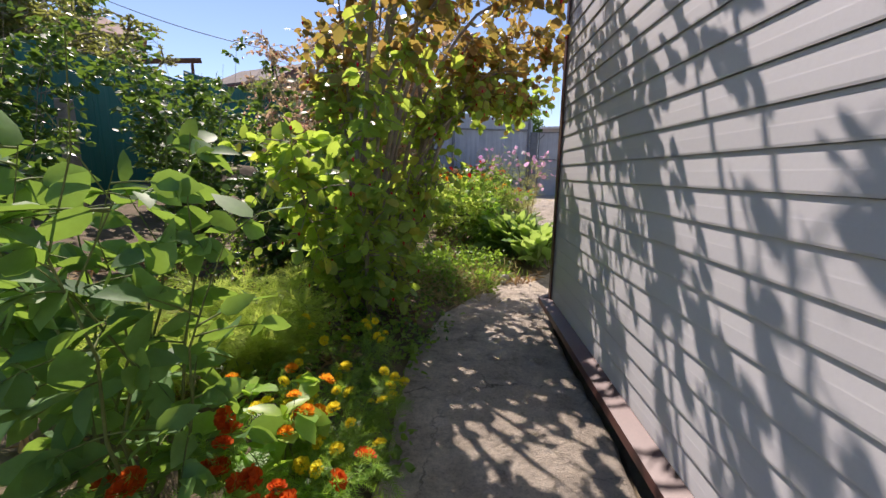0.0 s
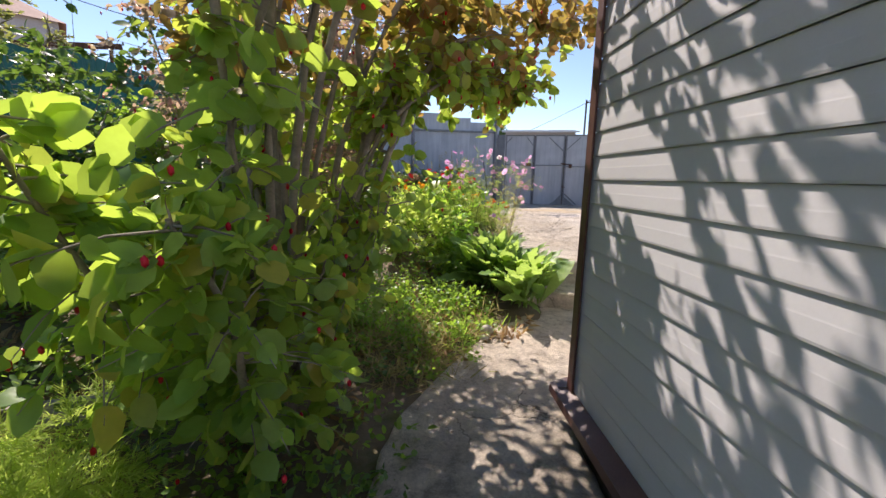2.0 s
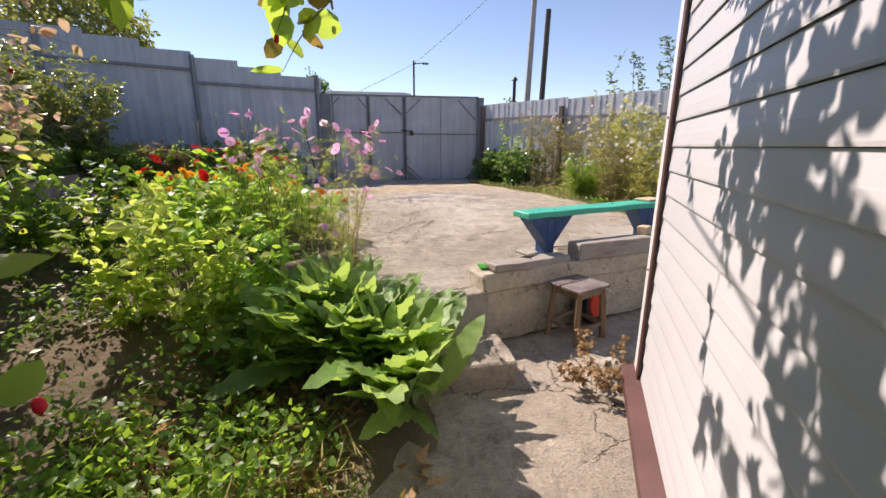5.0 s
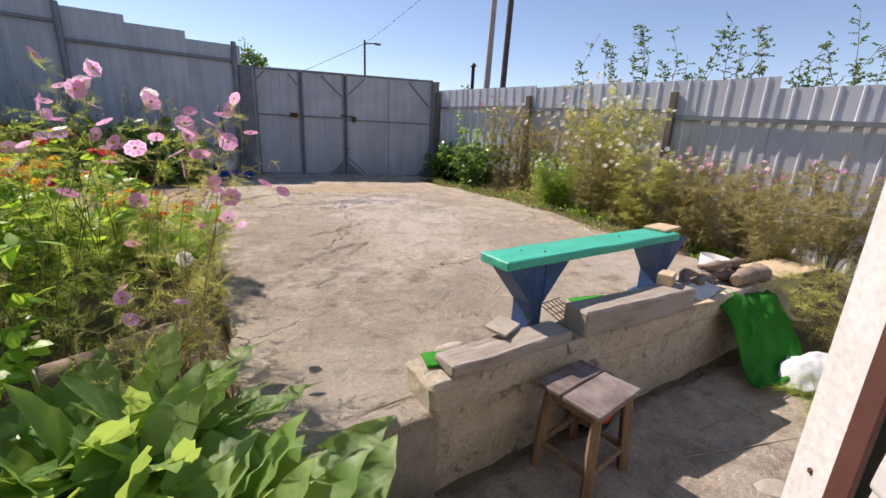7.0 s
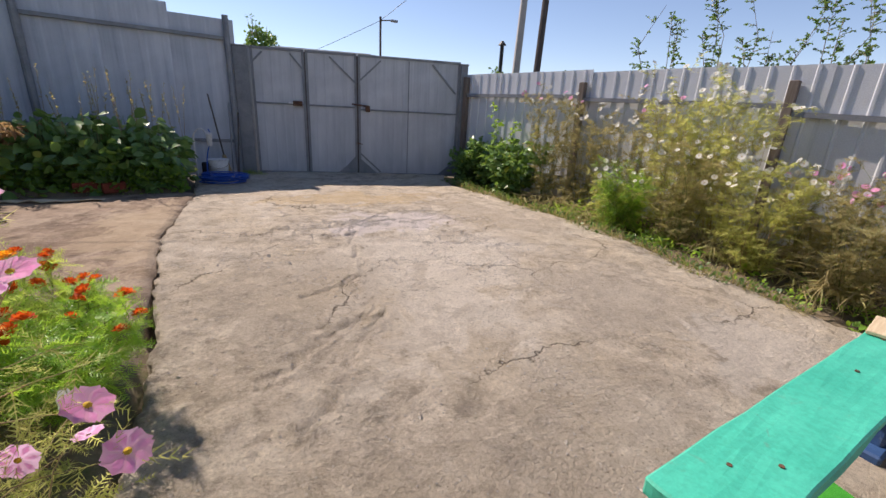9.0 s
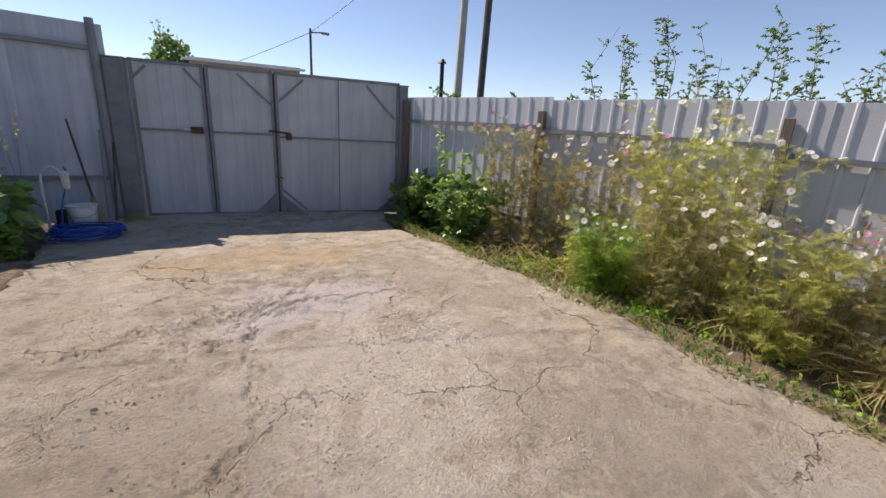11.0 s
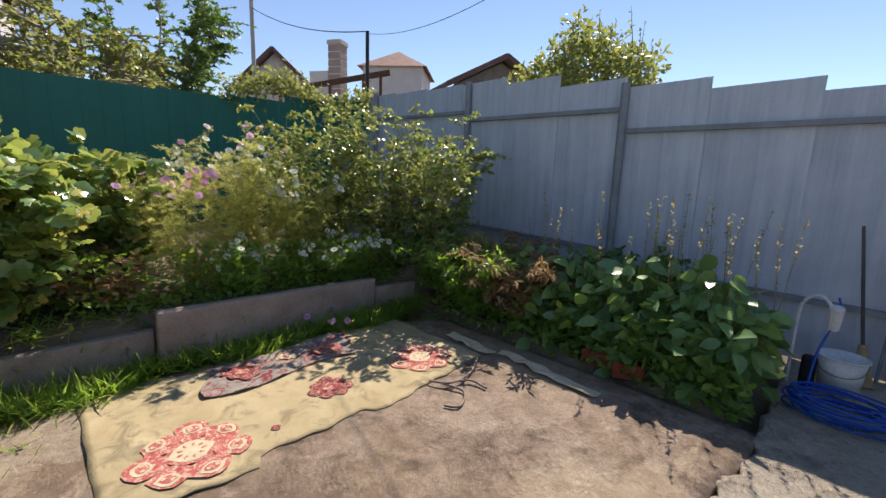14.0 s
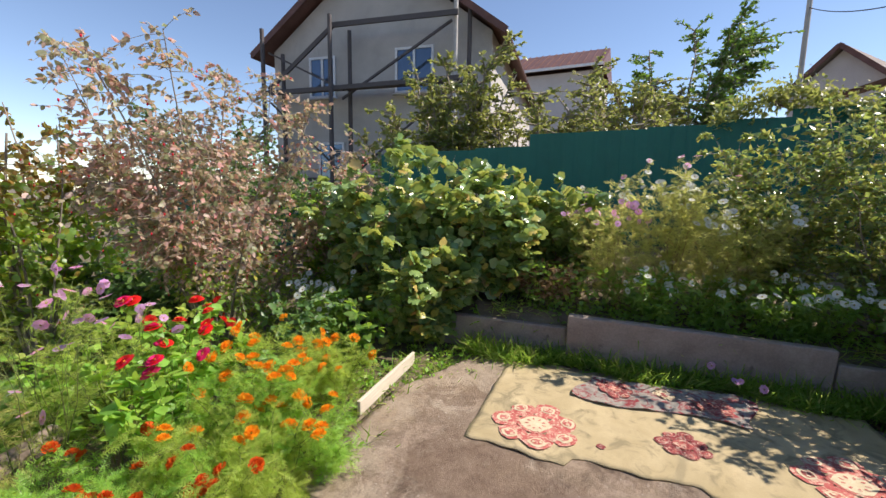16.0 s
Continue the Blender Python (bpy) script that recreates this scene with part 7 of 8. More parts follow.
def stool():
    s = thing("stool", pose(2.47, 5.67, 0.235, 0, 0, 8), "worn wooden stool with dark top and bare legs", "stool")
    h = 0.44
    for k, (y, w) in enumerate(((-0.065, 0.19), (0.105, 0.13))):
        part("seat_board", rough_up(box(0.36, w, 0.024, 0.004, (0, y, h)), 0.003, 6, 4, k), M["stooltop"], s, "dark worn seat board")
    for sx in (-1, 1):
        for sy in (-1, 1):
            bm = bmesh.new()
            beam((sx * 0.165, sy * 0.145, 0), (sx * 0.135, sy * 0.12, h), 0.042, 0.042, bm, 0.004)
            part("leg", bm, M["stoolwood"], s, "bare wooden leg")
    for sy in (-1, 1):
        part("apron", box(0.27, 0.02, 0.055, 0.002, (0, sy * 0.118, h - 0.058)), M["stoolwood"], s)
        part("stretcher", box(0.28, 0.02, 0.03, 0.002, (0, sy * 0.138, 0.12)), M["stoolwood"], s)
    for sx in (-1, 1):
        part("apron", box(0.02, 0.22, 0.055, 0.002, (sx * 0.133, 0, h - 0.058)), M["stoolwood"], s)
        part("stretcher", box(0.02, 0.25, 0.03, 0.002, (sx * 0.155, 0, 0.12)), M["stoolwood"], s)


def drape(name, m, label, category, mat, sx, sy, fn, seed, n=26):
    """A crumpled cloth over a height function."""
    rng = np.random.default_rng(seed)
    u = np.linspace(-0.5, 0.5, n)
    X, Y = np.meshgrid(u * sx, u * sy)
    Z = np.vectorize(lambda a, b: fn(a, b) + 0.05 * noise.noise((a * 7 + seed, b * 7, 0)) + 0.02 * noise.noise((a * 21, b * 21, seed)))(X, Y)
    X = X + 0.03 * np.sin(Y * 11 + seed) + rng.normal(0, 0.004, X.shape)
    i = (np.arange(n - 1)[:, None] * n + np.arange(n - 1)[None]).ravel()
    T = np.concatenate([np.stack([i, i + 1, i + n + 1], -1), np.stack([i, i + n + 1, i + n], -1)])
    th = thing(name, m, label, category)
    ob = hang("cloth", tri_mesh("cloth", np.stack([X, Y, Z], -1).reshape(-1, 3), T, True), mat, th)
    ob.modifiers.new("thick", "SOLIDIFY").thickness = 0.006


def stone(name, m, label, r, mat, seed, squash=(1, 0.75, 0.5), cat="stone", group=""):
    th = thing(name, m, label, cat, group)
    bm = bmesh.new()
    bmesh.ops.create_icosphere(bm, subdivisions=3, radius=r)
    for v in bm.verts:
        v.co = Vector((v.co.x * squash[0], v.co.y * squash[1], v.co.z * squash[2] + r * squash[2] * 0.92))
        v.co += noise.noise_vector(v.co * (1.6 / r) * 0.35 + Vector((seed, 0, 0))) * r * 0.22
    part(cat if cat == "stone" else "body", bm, mat, th, "", None, True)


bench()
stool()
# timber lying on the coping
t1 = thing("weathered_board", pose(2.20, 5.97, 0.795, 0, 0, 1.5), "grey split board lying on the wall's coping", "board")
part("board", rough_up(rough_up(box(0.76, 0.16, 0.062, 0.010), 0.012, 3, 9, 3.0), 0.007, 22), M["oldwood"], t1)
t2 = thing("timber_beam", pose(3.16, 5.95, 0.795, 0, 0, -2.5), "thick grey squared beam lying on the wall's coping", "beam")
part("beam", rough_up(rough_up(box(0.98, 0.17, 0.145, 0.012), 0.008, 2.2, 11, 1.0), 0.004, 24), M["oldwood"], t2)
t3 = thing("wood_block", pose(3.55, 6.0, 0.94, 0, 0, 20), "small cut wood block on the beam", "wood block")
part("block", box(0.13, 0.09, 0.075, 0.004), M["freshwood"], t3)
t4 = thing("plastic_offcut", pose(4.02, 6.00, 0.815, 10, 0, 10), "white plastic offcut leaning among the timber", "offcut")
part("panel", rough_up(box(0.42, 0.16, 0.012, 0.002), 0.01, 4, 4), M["whiteplastic"], t4)
t5 = thing("cardboard_piece", pose(3.80, 5.93, 0.80, 0, 0, -8), "yellowed flat board scrap on the coping", "board")
part("board", box(0.24, 0.15, 0.012, 0.002), M["freshwood"], t5)
t6 = thing("plywood_board", pose(5.28, 5.98, 0.82, 0, -3, -8), "pale plywood board lying on the rubble", "board")
part("board", box(0.55, 0.34, 0.02, 0.003), M["freshwood"], t6)
t7 = thing("plastic_pot", pose(4.78, 6.30, 0.68, 6, 4, 0), "dirty white plastic pot tipped over", "pot")
bm = bmesh.new()
bmesh.ops.create_cone(bm, cap_ends=False, segments=20, radius1=0.10, radius2=0.13, depth=0.2)
bmesh.ops.translate(bm, verts=bm.verts[:], vec=(0, 0, 0.12))
pt = part("shell", bm, M["whiteplastic"], t7, "", None, True)
pt.modifiers.new("thick", "SOLIDIFY").thickness = 0.006
for k, (x, y, z, a, L, r) in enumerate([(4.10, 6.16, 0.83, 10, 0.62, 0.042), (4.40, 6.06, 0.83, -8, 0.66, 0.048), (4.70, 5.96, 0.86, 12, 0.58, 0.062), (4.52, 6.10, 0.92, -16, 0.46, 0.036)]):
    th = thing("log", pose(x, y, z, 0, 0, a), "gnarled brown debarked branch lying on the wall", "log", "logs on the wall")
    u = np.linspace(-0.5, 0.5, 12)
    pts = np.stack([u * L, 0.05 * np.sin(u * 6 + 2 * k), 0.015 * np.sin(u * 9 + k)], -1)
    rad = r * (1 + 0.22 * np.sin(np.arange(12) * 1.7 + k)) * np.interp(u, [-0.5, -0.45, 0.45, 0.5], [0.55, 1, 0.9, 0.4])
    V, T = tubes([(pts, rad)], 10)
    hang("trunk", tri_mesh("trunk", V, T, True), M["clay"], th)
    for e in (0, -1):
        part("end_grain", rod(pts[e] - np.array((0.002, 0, 0)), pts[e] + np.array((0.002, 0, 0)), rad[e] * 0.98, None, 10), M["stoolwood"], th)
for k, (x, y, z, r, sq) in enumerate([(2.02, 6.22, 0.70, 0.075, (1.2, 0.6, 0.45)), (2.16, 6.16, 0.70, 0.06, (1.1, 0.7, 0.6)), (1.88, 6.14, 0.68, 0.05, (1, 0.8, 0.5)), (4.0, 6.28, 0.70, 0.08, (1.3, 0.8, 0.5)), (4.25, 6.3, 0.70, 0.07, (1.1, 0.9, 0.6)), (0.33, 4.52, 0.26, 0.06, (1, 0.8, 0.8)), (0.30, 4.40, 0.26, 0.045, (1, 0.8, 0.7)), (2.28, 5.10, 0.24, 0.075, (1.1, 0.8, 0.9)), (3.55, 4.95, 0.24, 0.08, (1.4, 1, 0.3)), (3.2, 5.1, 0.235, 0.06, (1.6, 1, 0.25))]):
    stone("stone", pose(x, y, z, 0, 0, 37 * k), "pale rounded stone on the concrete", r, M["stone"], k, sq, "stone", "loose stones")
tile = thing("tile_piece", pose(2.24, 6.07, 0.875, 10, 4, 28), "pale broken tile on the board", "tile")
part("tile", box(0.20, 0.12, 0.016, 0.003), M["stone"], tile)
for x, y, z, sx, sy in ((1.86, 6.05, 0.80, 0.16, 0.11), (3.30, 6.32, 0.715, 0.30, 0.22)):
    g = thing("turf_mat", pose(x, y, z, 0, 0, -12), "bright green artificial turf scrap", "mat", "turf scraps")
    part("mat", rough_up(box(sx, sy, 0.014, 0.003), 0.004, 9, 5), M["matgreen"], g)
mesh_t = thing("wire_mesh", pose(2.88, 6.22, 0.76, 24, 8, 20), "rusty welded wire mesh scrap", "wire mesh")
for k in range(6):
    part("wire", rod((-0.14 + 0.055 * k, -0.13, 0), (-0.14 + 0.055 * k, 0.13, 0), 0.0035, None, 5), M["rust"], mesh_t)
    part("wire", rod((-0.16, -0.125 + 0.05 * k, 0.004), (0.16, -0.125 + 0.05 * k, 0.004), 0.0035, None, 5), M["rust"], mesh_t)
wheel = thing("wheel_rim", pose(2.78, 5.80, 0.42, 84, 0, 12), "old black wheel with a red hub leaning on the wall", "wheel")
bm = bmesh.new()
bmesh.ops.create_cone(bm, cap_ends=True, segments=28, radius1=0.175, radius2=0.165, depth=0.06)
bmesh.ops.bevel(bm, geom=bm.edges[:], offset=0.012, segments=2, affect="EDGES")
part("tyre", bm, M["black"], wheel)
part("hub", rod((0, 0, 0.028), (0, 0, 0.045), 0.11, 0.10, 24), M["redplastic"], wheel, "red hub disc")
drape("green_sheet", pose(4.35, 5.66, 0.25, 0, 0, -10), "crumpled green sheet hanging over the wall's end", "cloth", M["greencloth"], 0.62, 0.46, lambda a, b: 0.46 * float(sstep(-0.20, 0.23, b)) + 0.06, 1)
drape("rag", pose(4.50, 5.40, 0.27, 0, 0, 20), "pale grey rag heaped on the ground", "rag", M["ragwhite"], 0.46, 0.36, lambda a, b: 0.20 * math.exp(-22 * (a * a + b * b)), 3)
drape("rag", pose(4.62, 5.16, 0.27, 0, 0, -10), "pink and white rag heaped on the ground", "rag", M["ragpink"], 0.32, 0.30, lambda a, b: 0.15 * math.exp(-26 * (a * a + b * b)), 5)
for k, (p, q) in enumerate([((2.95, 5.45, 0.25), (3.9, 5.15, 0.25)), ((3.3, 5.5, 0.25), (4.2, 5.4, 0.25)), ((2.75, 5.25, 0.25), (3.2, 5.0, 0.25))]):
    th = thing("stick", pose(*p), "thin dry stick lying on the yard floor", "stick", "sticks on the yard floor")
    part("stick", rod((0, 0, 0), Vector(q) - Vector(p), 0.006, 0.003, 6), M["bark"], th)
lg = thing("log", pose(0.62, 6.72, 0.80, 0, 0, 24), "pale sawn log edging the flower bed", "log")
V, T = tubes([(np.array([(u, 0, 0.01 * math.sin(9 * u)) for u in np.linspace(-0.3, 0.3, 8)]), np.full(8, 0.075))], 12)
hang("trunk", tri_mesh("trunk", V, T, True), M["clay"], lg)
for u in (-0.3, 0.3):
    part("end_grain", rod((u - 0.003, 0, 0), (u + 0.003, 0, 0), 0.0735, None, 12), M["palewood"], lg, "pale sawn end")
hollow = thing("plank_edging", pose(-1.12, 8.46, 0.86, 0, 0, 2.5), "bleached plank on edge along the flower bed", "plank")
part("plank", rough_up(box(1.02, 0.03, 0.115, 0.004), 0.004, 4, 5), M["palewood"], hollow)
e2 = thing("plank_edging", pose(-2.25, 3.0, 0.33, 0, 0, 20), "old timber edging a soil bed", "plank")
part("plank", rough_up(box(1.4, 0.05, 0.14, 0.004), 0.006, 4, 5), M["oldwood"], e2)
pw = thing("wood_post", pose(-5.6, 5.05, 0.4), "weathered timber post before the green fence", "post")
part("post", rough_up(box(0.16, 0.14, 2.05, 0.01), 0.006, 3, 5), M["oldwood"], pw)

# ---- rugs on the stained slab ----
def petal(th, zat, cx, cy, a, r0, r1, w, mat, dz, name="petal"):
    V, F = [], []
    k = 12
    V.append((cx + math.cos(a) * (r0 + r1) / 2, cy + math.sin(a) * (r0 + r1) / 2, 0))
    for j in range(k):
        t = 2 * math.pi * j / k
        rr = (r0 + r1) / 2 + (r1 - r0) / 2 * math.cos(t) * (1 + 0.06 * math.sin(5 * t))
        ww = w * math.sin(t) * (1 + 0.16 * math.cos(4 * t + a * 3))
        V.append((cx + math.cos(a) * rr - math.sin(a) * ww, cy + math.sin(a) * rr + math.cos(a) * ww, 0))
    V = [(x, y, zat(x, y) + dz) for x, y, _ in V]
    F = [(0, 1 + j, 1 + (j + 1) % k) for j in range(k)]
    hang(name, tri_mesh(name, V, F), mat, th, "woven rosette petal")

def rosette(th, zat, cx, cy, r, mats, n=8):
    for j in range(n):
        a = 2 * math.pi * j / n + 0.2
        petal(th, zat, cx, cy, a, r * 0.36, r * (1.0 + 0.06 * math.sin(j * 2.7)), r * 0.33, mats[0], 0.0035 + 0.0006 * (j % 2))
        petal(th, zat, cx, cy, a, r * 0.60, r * 0.93, r * 0.19, mats[1], 0.006)
        petal(th, zat, cx, cy, a, r * 0.64, r * 0.86, r * 0.13, mats[0], 0.0075)
        for s_ in (-1, 1):
            petal(th, zat, cx, cy, a + s_ * 0.1, r * 0.72, r * 0.80, r * 0.03, mats[1], 0.009)
    petal(th, zat, cx, cy, 0, -r * 0.42, r * 0.42, r * 0.42, mats[0], 0.0055, "rosette_heart")
    petal(th, zat, cx, cy, 0, -r * 0.34, r * 0.34, r * 0.34, mats[1], 0.007, "rosette_heart")
    for j in range(9):
        petal(th, zat, cx, cy, 2 * math.pi * j / 9, r * 0.15, r * 0.25, r * 0.028, mats[0], 0.0085)


def build_rug():
    x0, x1, y0, y1, n, m = -2.08, -0.72, 9.28, 12.02, 34, 66
    th = thing("rug", pose(0, 0, 0), "worn yellow rug with red rosettes, frayed and torn", "rug")
    X, Y = np.meshgrid(np.linspace(x0, x1, n), np.linspace(y0, y1, m))
    edge = sstep(0.5, 1.0, (X - x0) / (x1 - x0))
    X = X + edge * (0.08 * np.sin((Y - 9.2) * 1.5) + 0.012 * np.sin(Y * 11) + 0.009 * np.sin(Y * 29 + 1) - 0.09 * sstep(9.95, 10.0, Y) * (1 - sstep(10.7, 10.74, Y)))
    Y = Y + 0.004 * np.sin(X * 17)
    base = np.vectorize(lambda a, b: float(terrace_z(a, b)) + 0.012)(X, Y)
    wr = np.vectorize(lambda a, b: 0.016 * max(0.0, noise.noise((a * 2.2, b * 2.2, 3))) + 0.004 * noise.noise((a * 11, b * 11, 1)))(X, Y)
    Z = base + 0.003 + wr * np.clip(8 * np.minimum(np.linspace(0, 1, n)[None], np.linspace(1, 0, n)[None]), 0, 1)
    i = (np.arange(m - 1)[:, None] * n + np.arange(n - 1)[None]).ravel()
    T = np.concatenate([np.stack([i, i + 1, i + n + 1], -1), np.stack([i, i + n + 1, i + n], -1)])
    ob = hang("woven_cloth", tri_mesh("woven_cloth", np.stack([X, Y, Z], -1).reshape(-1, 3), T, True), M["rug"], th)
    md = ob.modifiers.new("thick", "SOLIDIFY")
    md.thickness, md.offset = 0.009, -1
    def zat(x, y):
        return float(terrace_z(x, y)) + 0.018 + 0.016 * max(0.0, noise.noise((x * 2.2, y * 2.2, 3)))

    rosette(th, zat, -1.02, 9.72, 0.31, (M["rugred"], M["rugcream"]), 7)
    rosette(th, zat, -1.16, 10.68, 0.17, (M["rugdark"], M["rugred"]), 7)
    rosette(th, zat, -1.12, 11.55, 0.29, (M["rugred"], M["rugcream"]), 7)
    petal(th, zat, -0.95, 10.15, 0.6, 0, 0.06, 0.03, M["rugdark"], 0.004)


def build_mat():
    th = thing("bath_mat", pose(-1.80, 10.62, float(terrace_z(-1.8, 10.6)) + 0.036, 0, 0, 86), "dark rumpled mat with maroon roses lying on the rug", "rug")
    n, m = 30, 16
    X, Y = np.meshgrid(np.linspace(-0.62, 0.62, n), np.linspace(-0.24, 0.24, m))
    X2 = X + 0.06 * np.sin(Y * 9)
    Y2 = Y + 0.07 * np.sin(X * 4.5)
    Z = np.vectorize(lambda a, b: 0.028 * max(-0.3, noise.noise((a * 5, b * 5, 8))) + 0.012 * noise.noise((a * 15, b * 15, 2)))(X, Y)
    i = (np.arange(m - 1)[:, None] * n + np.arange(n - 1)[None]).ravel()
    T = np.concatenate([np.stack([i, i + 1, i + n + 1], -1), np.stack([i, i + n + 1, i + n], -1)])
    ob = hang("woven_cloth", tri_mesh("woven_cloth", np.stack([X2, Y2, Z], -1).reshape(-1, 3), T, False), M["ruggrey"], th)
    ob.modifiers.new("thick", "SOLIDIFY").thickness = 0.008

    def zat(x, y):
        return 0.028 * max(-0.3, noise.noise((x * 5, (y - 0.07 * math.sin(x * 4.5)) * 5, 8))) + 0.012 * noise.noise((x * 15, y * 15, 2)) + 0.004
    rosette(th, zat, -0.36, -0.02, 0.15, (M["rugdark"], M["rugred"]), 7)
    rosette(th, zat, 0.36, 0.02, 0.15, (M["rugred"], M["rugdark"]), 7)
    rosette(th, zat, 0.02, 0.06, 0.09, (M["rugcream"], M["rugdark"]), 6)


build_rug()
build_mat()
cord = thing("cord", pose(-0.62, 11.35, float(terrace_z(-0.6, 11.3)) + 0.012), "frayed grey cord trailing off the rug", "cord")
for k, pts in enumerate(([(-0.1, -0.05, 0.02), (0.05, 0.05, 0.03), (0.02, 0.3, 0.02), (-0.15, 0.6, 0.03)], [(0, 0, 0.02), (0.18, 0.05, 0.01), (0.30, -0.12, 0.01), (0.22, -0.2, 0.01)], [(0.02, 0.02, 0.02), (0.1, 0.2, 0.02), (0.26, 0.22, 0.01)])):
    V, T = tubes([(curve_pts(pts, 20), np.full(20, 0.009))], 6)
    hang("strand", tri_mesh("strand", V, T, True), M["rope"], cord)
for x, y, L, w, a in ((-1.05, 12.14, 0.6, 0.13, -4), (-0.22, 12.17, 1.0, 0.12, -5)):
    ws = thing("carpet_strip", pose(x, y, float(terrace_z(x, y)) + 0.016, 0, 0, a), "pale torn carpet strip lying on the slab", "rug", "torn carpet strips")
    part("strip", rough_up(box(L, w, 0.008, 0.002), 0.035, 9, 8, x), M["rugcream"], ws)
for k, (x, y) in enumerate(((0.02, 12.66), (0.30, 12.62))):
    b = thing("brick", pose(x, y, 0.86, 0, 0, 8 + 20 * k), "red brick at the bed's edge", "brick", "bricks at the bed's edge")
    part("brick", rough_up(box(0.25, 0.12, 0.13, 0.008), 0.004, 6, 2), M["brick"], b)

# ---- bucket, hose and brooms by the gate ----
bk = thing("bucket", pose(1.55, 13.72, 0.855), "white plastic bucket standing by the fence", "bucket")
bm = bmesh.new()
bmesh.ops.create_cone(bm, cap_ends=False, segments=28, radius1=0.125, radius2=0.155, depth=0.30)
bmesh.ops.translate(bm, verts=bm.verts[:], vec=(0, 0, 0.15))
o = part("shell", bm, M["whiteplastic"], bk, "", None, True)
o.modifiers.new("thick", "SOLIDIFY").thickness = 0.005
part("bottom", rod((0, 0, 0.004), (0, 0, 0.012), 0.122, None, 24), M["whiteplastic"], bk)
th_ = np.linspace(0, 2 * math.pi, 29)
V, T = tubes([(np.stack([0.158 * np.cos(th_), 0.158 * np.sin(th_), np.full(29, 0.295)], -1), np.full(29, 0.007))], 6)
hang("rim", tri_mesh("rim", V, T, True), M["whiteplastic"], bk)
V, T = tubes([(curve_pts([(-0.157, 0, 0.27), (-0.12, -0.12, 0.20), (0, -0.17, 0.17), (0.12, -0.12, 0.20), (0.157, 0, 0.27)], 20), np.full(20, 0.003))], 5)
hang("bail", tri_mesh("bail", V, T, True), M["rust"], bk, "thin wire handle")
hs = thing("garden_hose", pose(1.58, 13.18, 0.858), "coiled blue garden hose on the concrete", "hose")
pts = []
for k in range(180):
    a, turn = k * 0.42, k // 15
    r = 0.20 + 0.10 * ((turn * 0.618) % 1.0) + 0.012 * math.sin(a * 1.7)
    pts.append((r * 1.15 * math.cos(a) + 0.05 * math.sin(turn * 2.4), r * 0.8 * math.sin(a) + 0.04 * math.cos(turn * 1.9), 0.014 + 0.011 * turn + 0.012 * math.sin(a + turn)))
pts = list(curve_pts(pts, 400))
V, T = tubes([(np.array(pts), np.full(400, 0.008))], 6)
hang("coil", tri_mesh("coil", V, T, True), M["bluehose"], hs)
V, T = tubes([(curve_pts([(-0.2, 0.1, 0.05), (-0.18, 0.3, 0.35), (-0.10, 0.42, 0.65), (-0.12, 0.45, 0.78)], 24), np.full(24, 0.009))], 6)
hang("riser", tri_mesh("riser", V, T, True), M["bluehose"], hs)
sp = thing("standpipe_tap", pose(1.24, 13.62, 0.86), "bent white pipe tap standing among the leaves", "tap")
V, T = tubes([(curve_pts([(0, 0, 0), (0, 0, 0.55), (0.03, -0.02, 0.72), (0.12, -0.05, 0.78), (0.20, -0.06, 0.70)], 26), np.full(26, 0.013))], 8)
hang("pipe", tri_mesh("pipe", V, T, True), M["whiteplastic"], sp)
bm = bmesh.new()
bmesh.ops.create_cone(bm, cap_ends=True, segments=14, radius1=0.035, radius2=0.05, depth=0.20)
bmesh.ops.bevel(bm, geom=bm.edges[:], offset=0.008, segments=2, affect="EDGES")
part("spray_head", bm, M["whiteplastic"], sp, "white spray head", pose(0.22, -0.06, 0.62, 12, 0, 0))
part("canister", box(0.10, 0.09, 0.26, 0.02, (0.12, 0.02, 0.0)), M["black"], sp, "dark canister at the foot")
for k, (x, y, lean, L, mt, lab) in enumerate(((1.70, 14.0, -8, 1.35, "poledark", "dark broom handle leaning on the fence"), (1.86, 14.1, 5, 1.05, "poledark", "dark pole leaning on the fence"), (1.78, 14.2, 2, 1.2, "gateframe", "grey pole leaning on the fence"))):
    st_ = thing("broom" if k == 0 else "pole", pose(x, y, 0.86, -11 + 2 * k, lean, 0), lab, "broom" if k == 0 else "pole")
    part("handle", rod((0, 0, 0), (0, 0, L), 0.014, 0.012), M[mt], st_)
    if k == 0:
        part("bristles", rod((0, 0, 0.0), (0, 0, 0.34), 0.07, 0.03, 10), M["drystem"], st_)


# ---- houses, poles and cables beyond ----
def window(parent, w, h, m, name="window"):
    """Two-sash window facing -y: frame bars and panes."""
    wd = new(name)
    wd.parent = parent
    wd.matrix_local = m
    for x in (-w / 2, 0, w / 2):
        part("frame_bar", box(0.08, 0.06, h, 0.005, (x, -0.03, 0)), M["pvc"], wd)
    for z in (0, h - 0.08):
        part("frame_bar", box(w + 0.08, 0.058, 0.08, 0.005, (0, -0.03, z)), M["pvc"], wd)
    for x in (-w / 4, w / 4):
        part("pane", box(w / 2 - 0.08, 0.02, h - 0.14, 0, (x, -0.01, 0.07)), M["glass"], wd)
    part("sill", box(w + 0.2, 0.14, 0.04, 0.004, (0, -0.08, -0.05)), M["pvc"], wd)


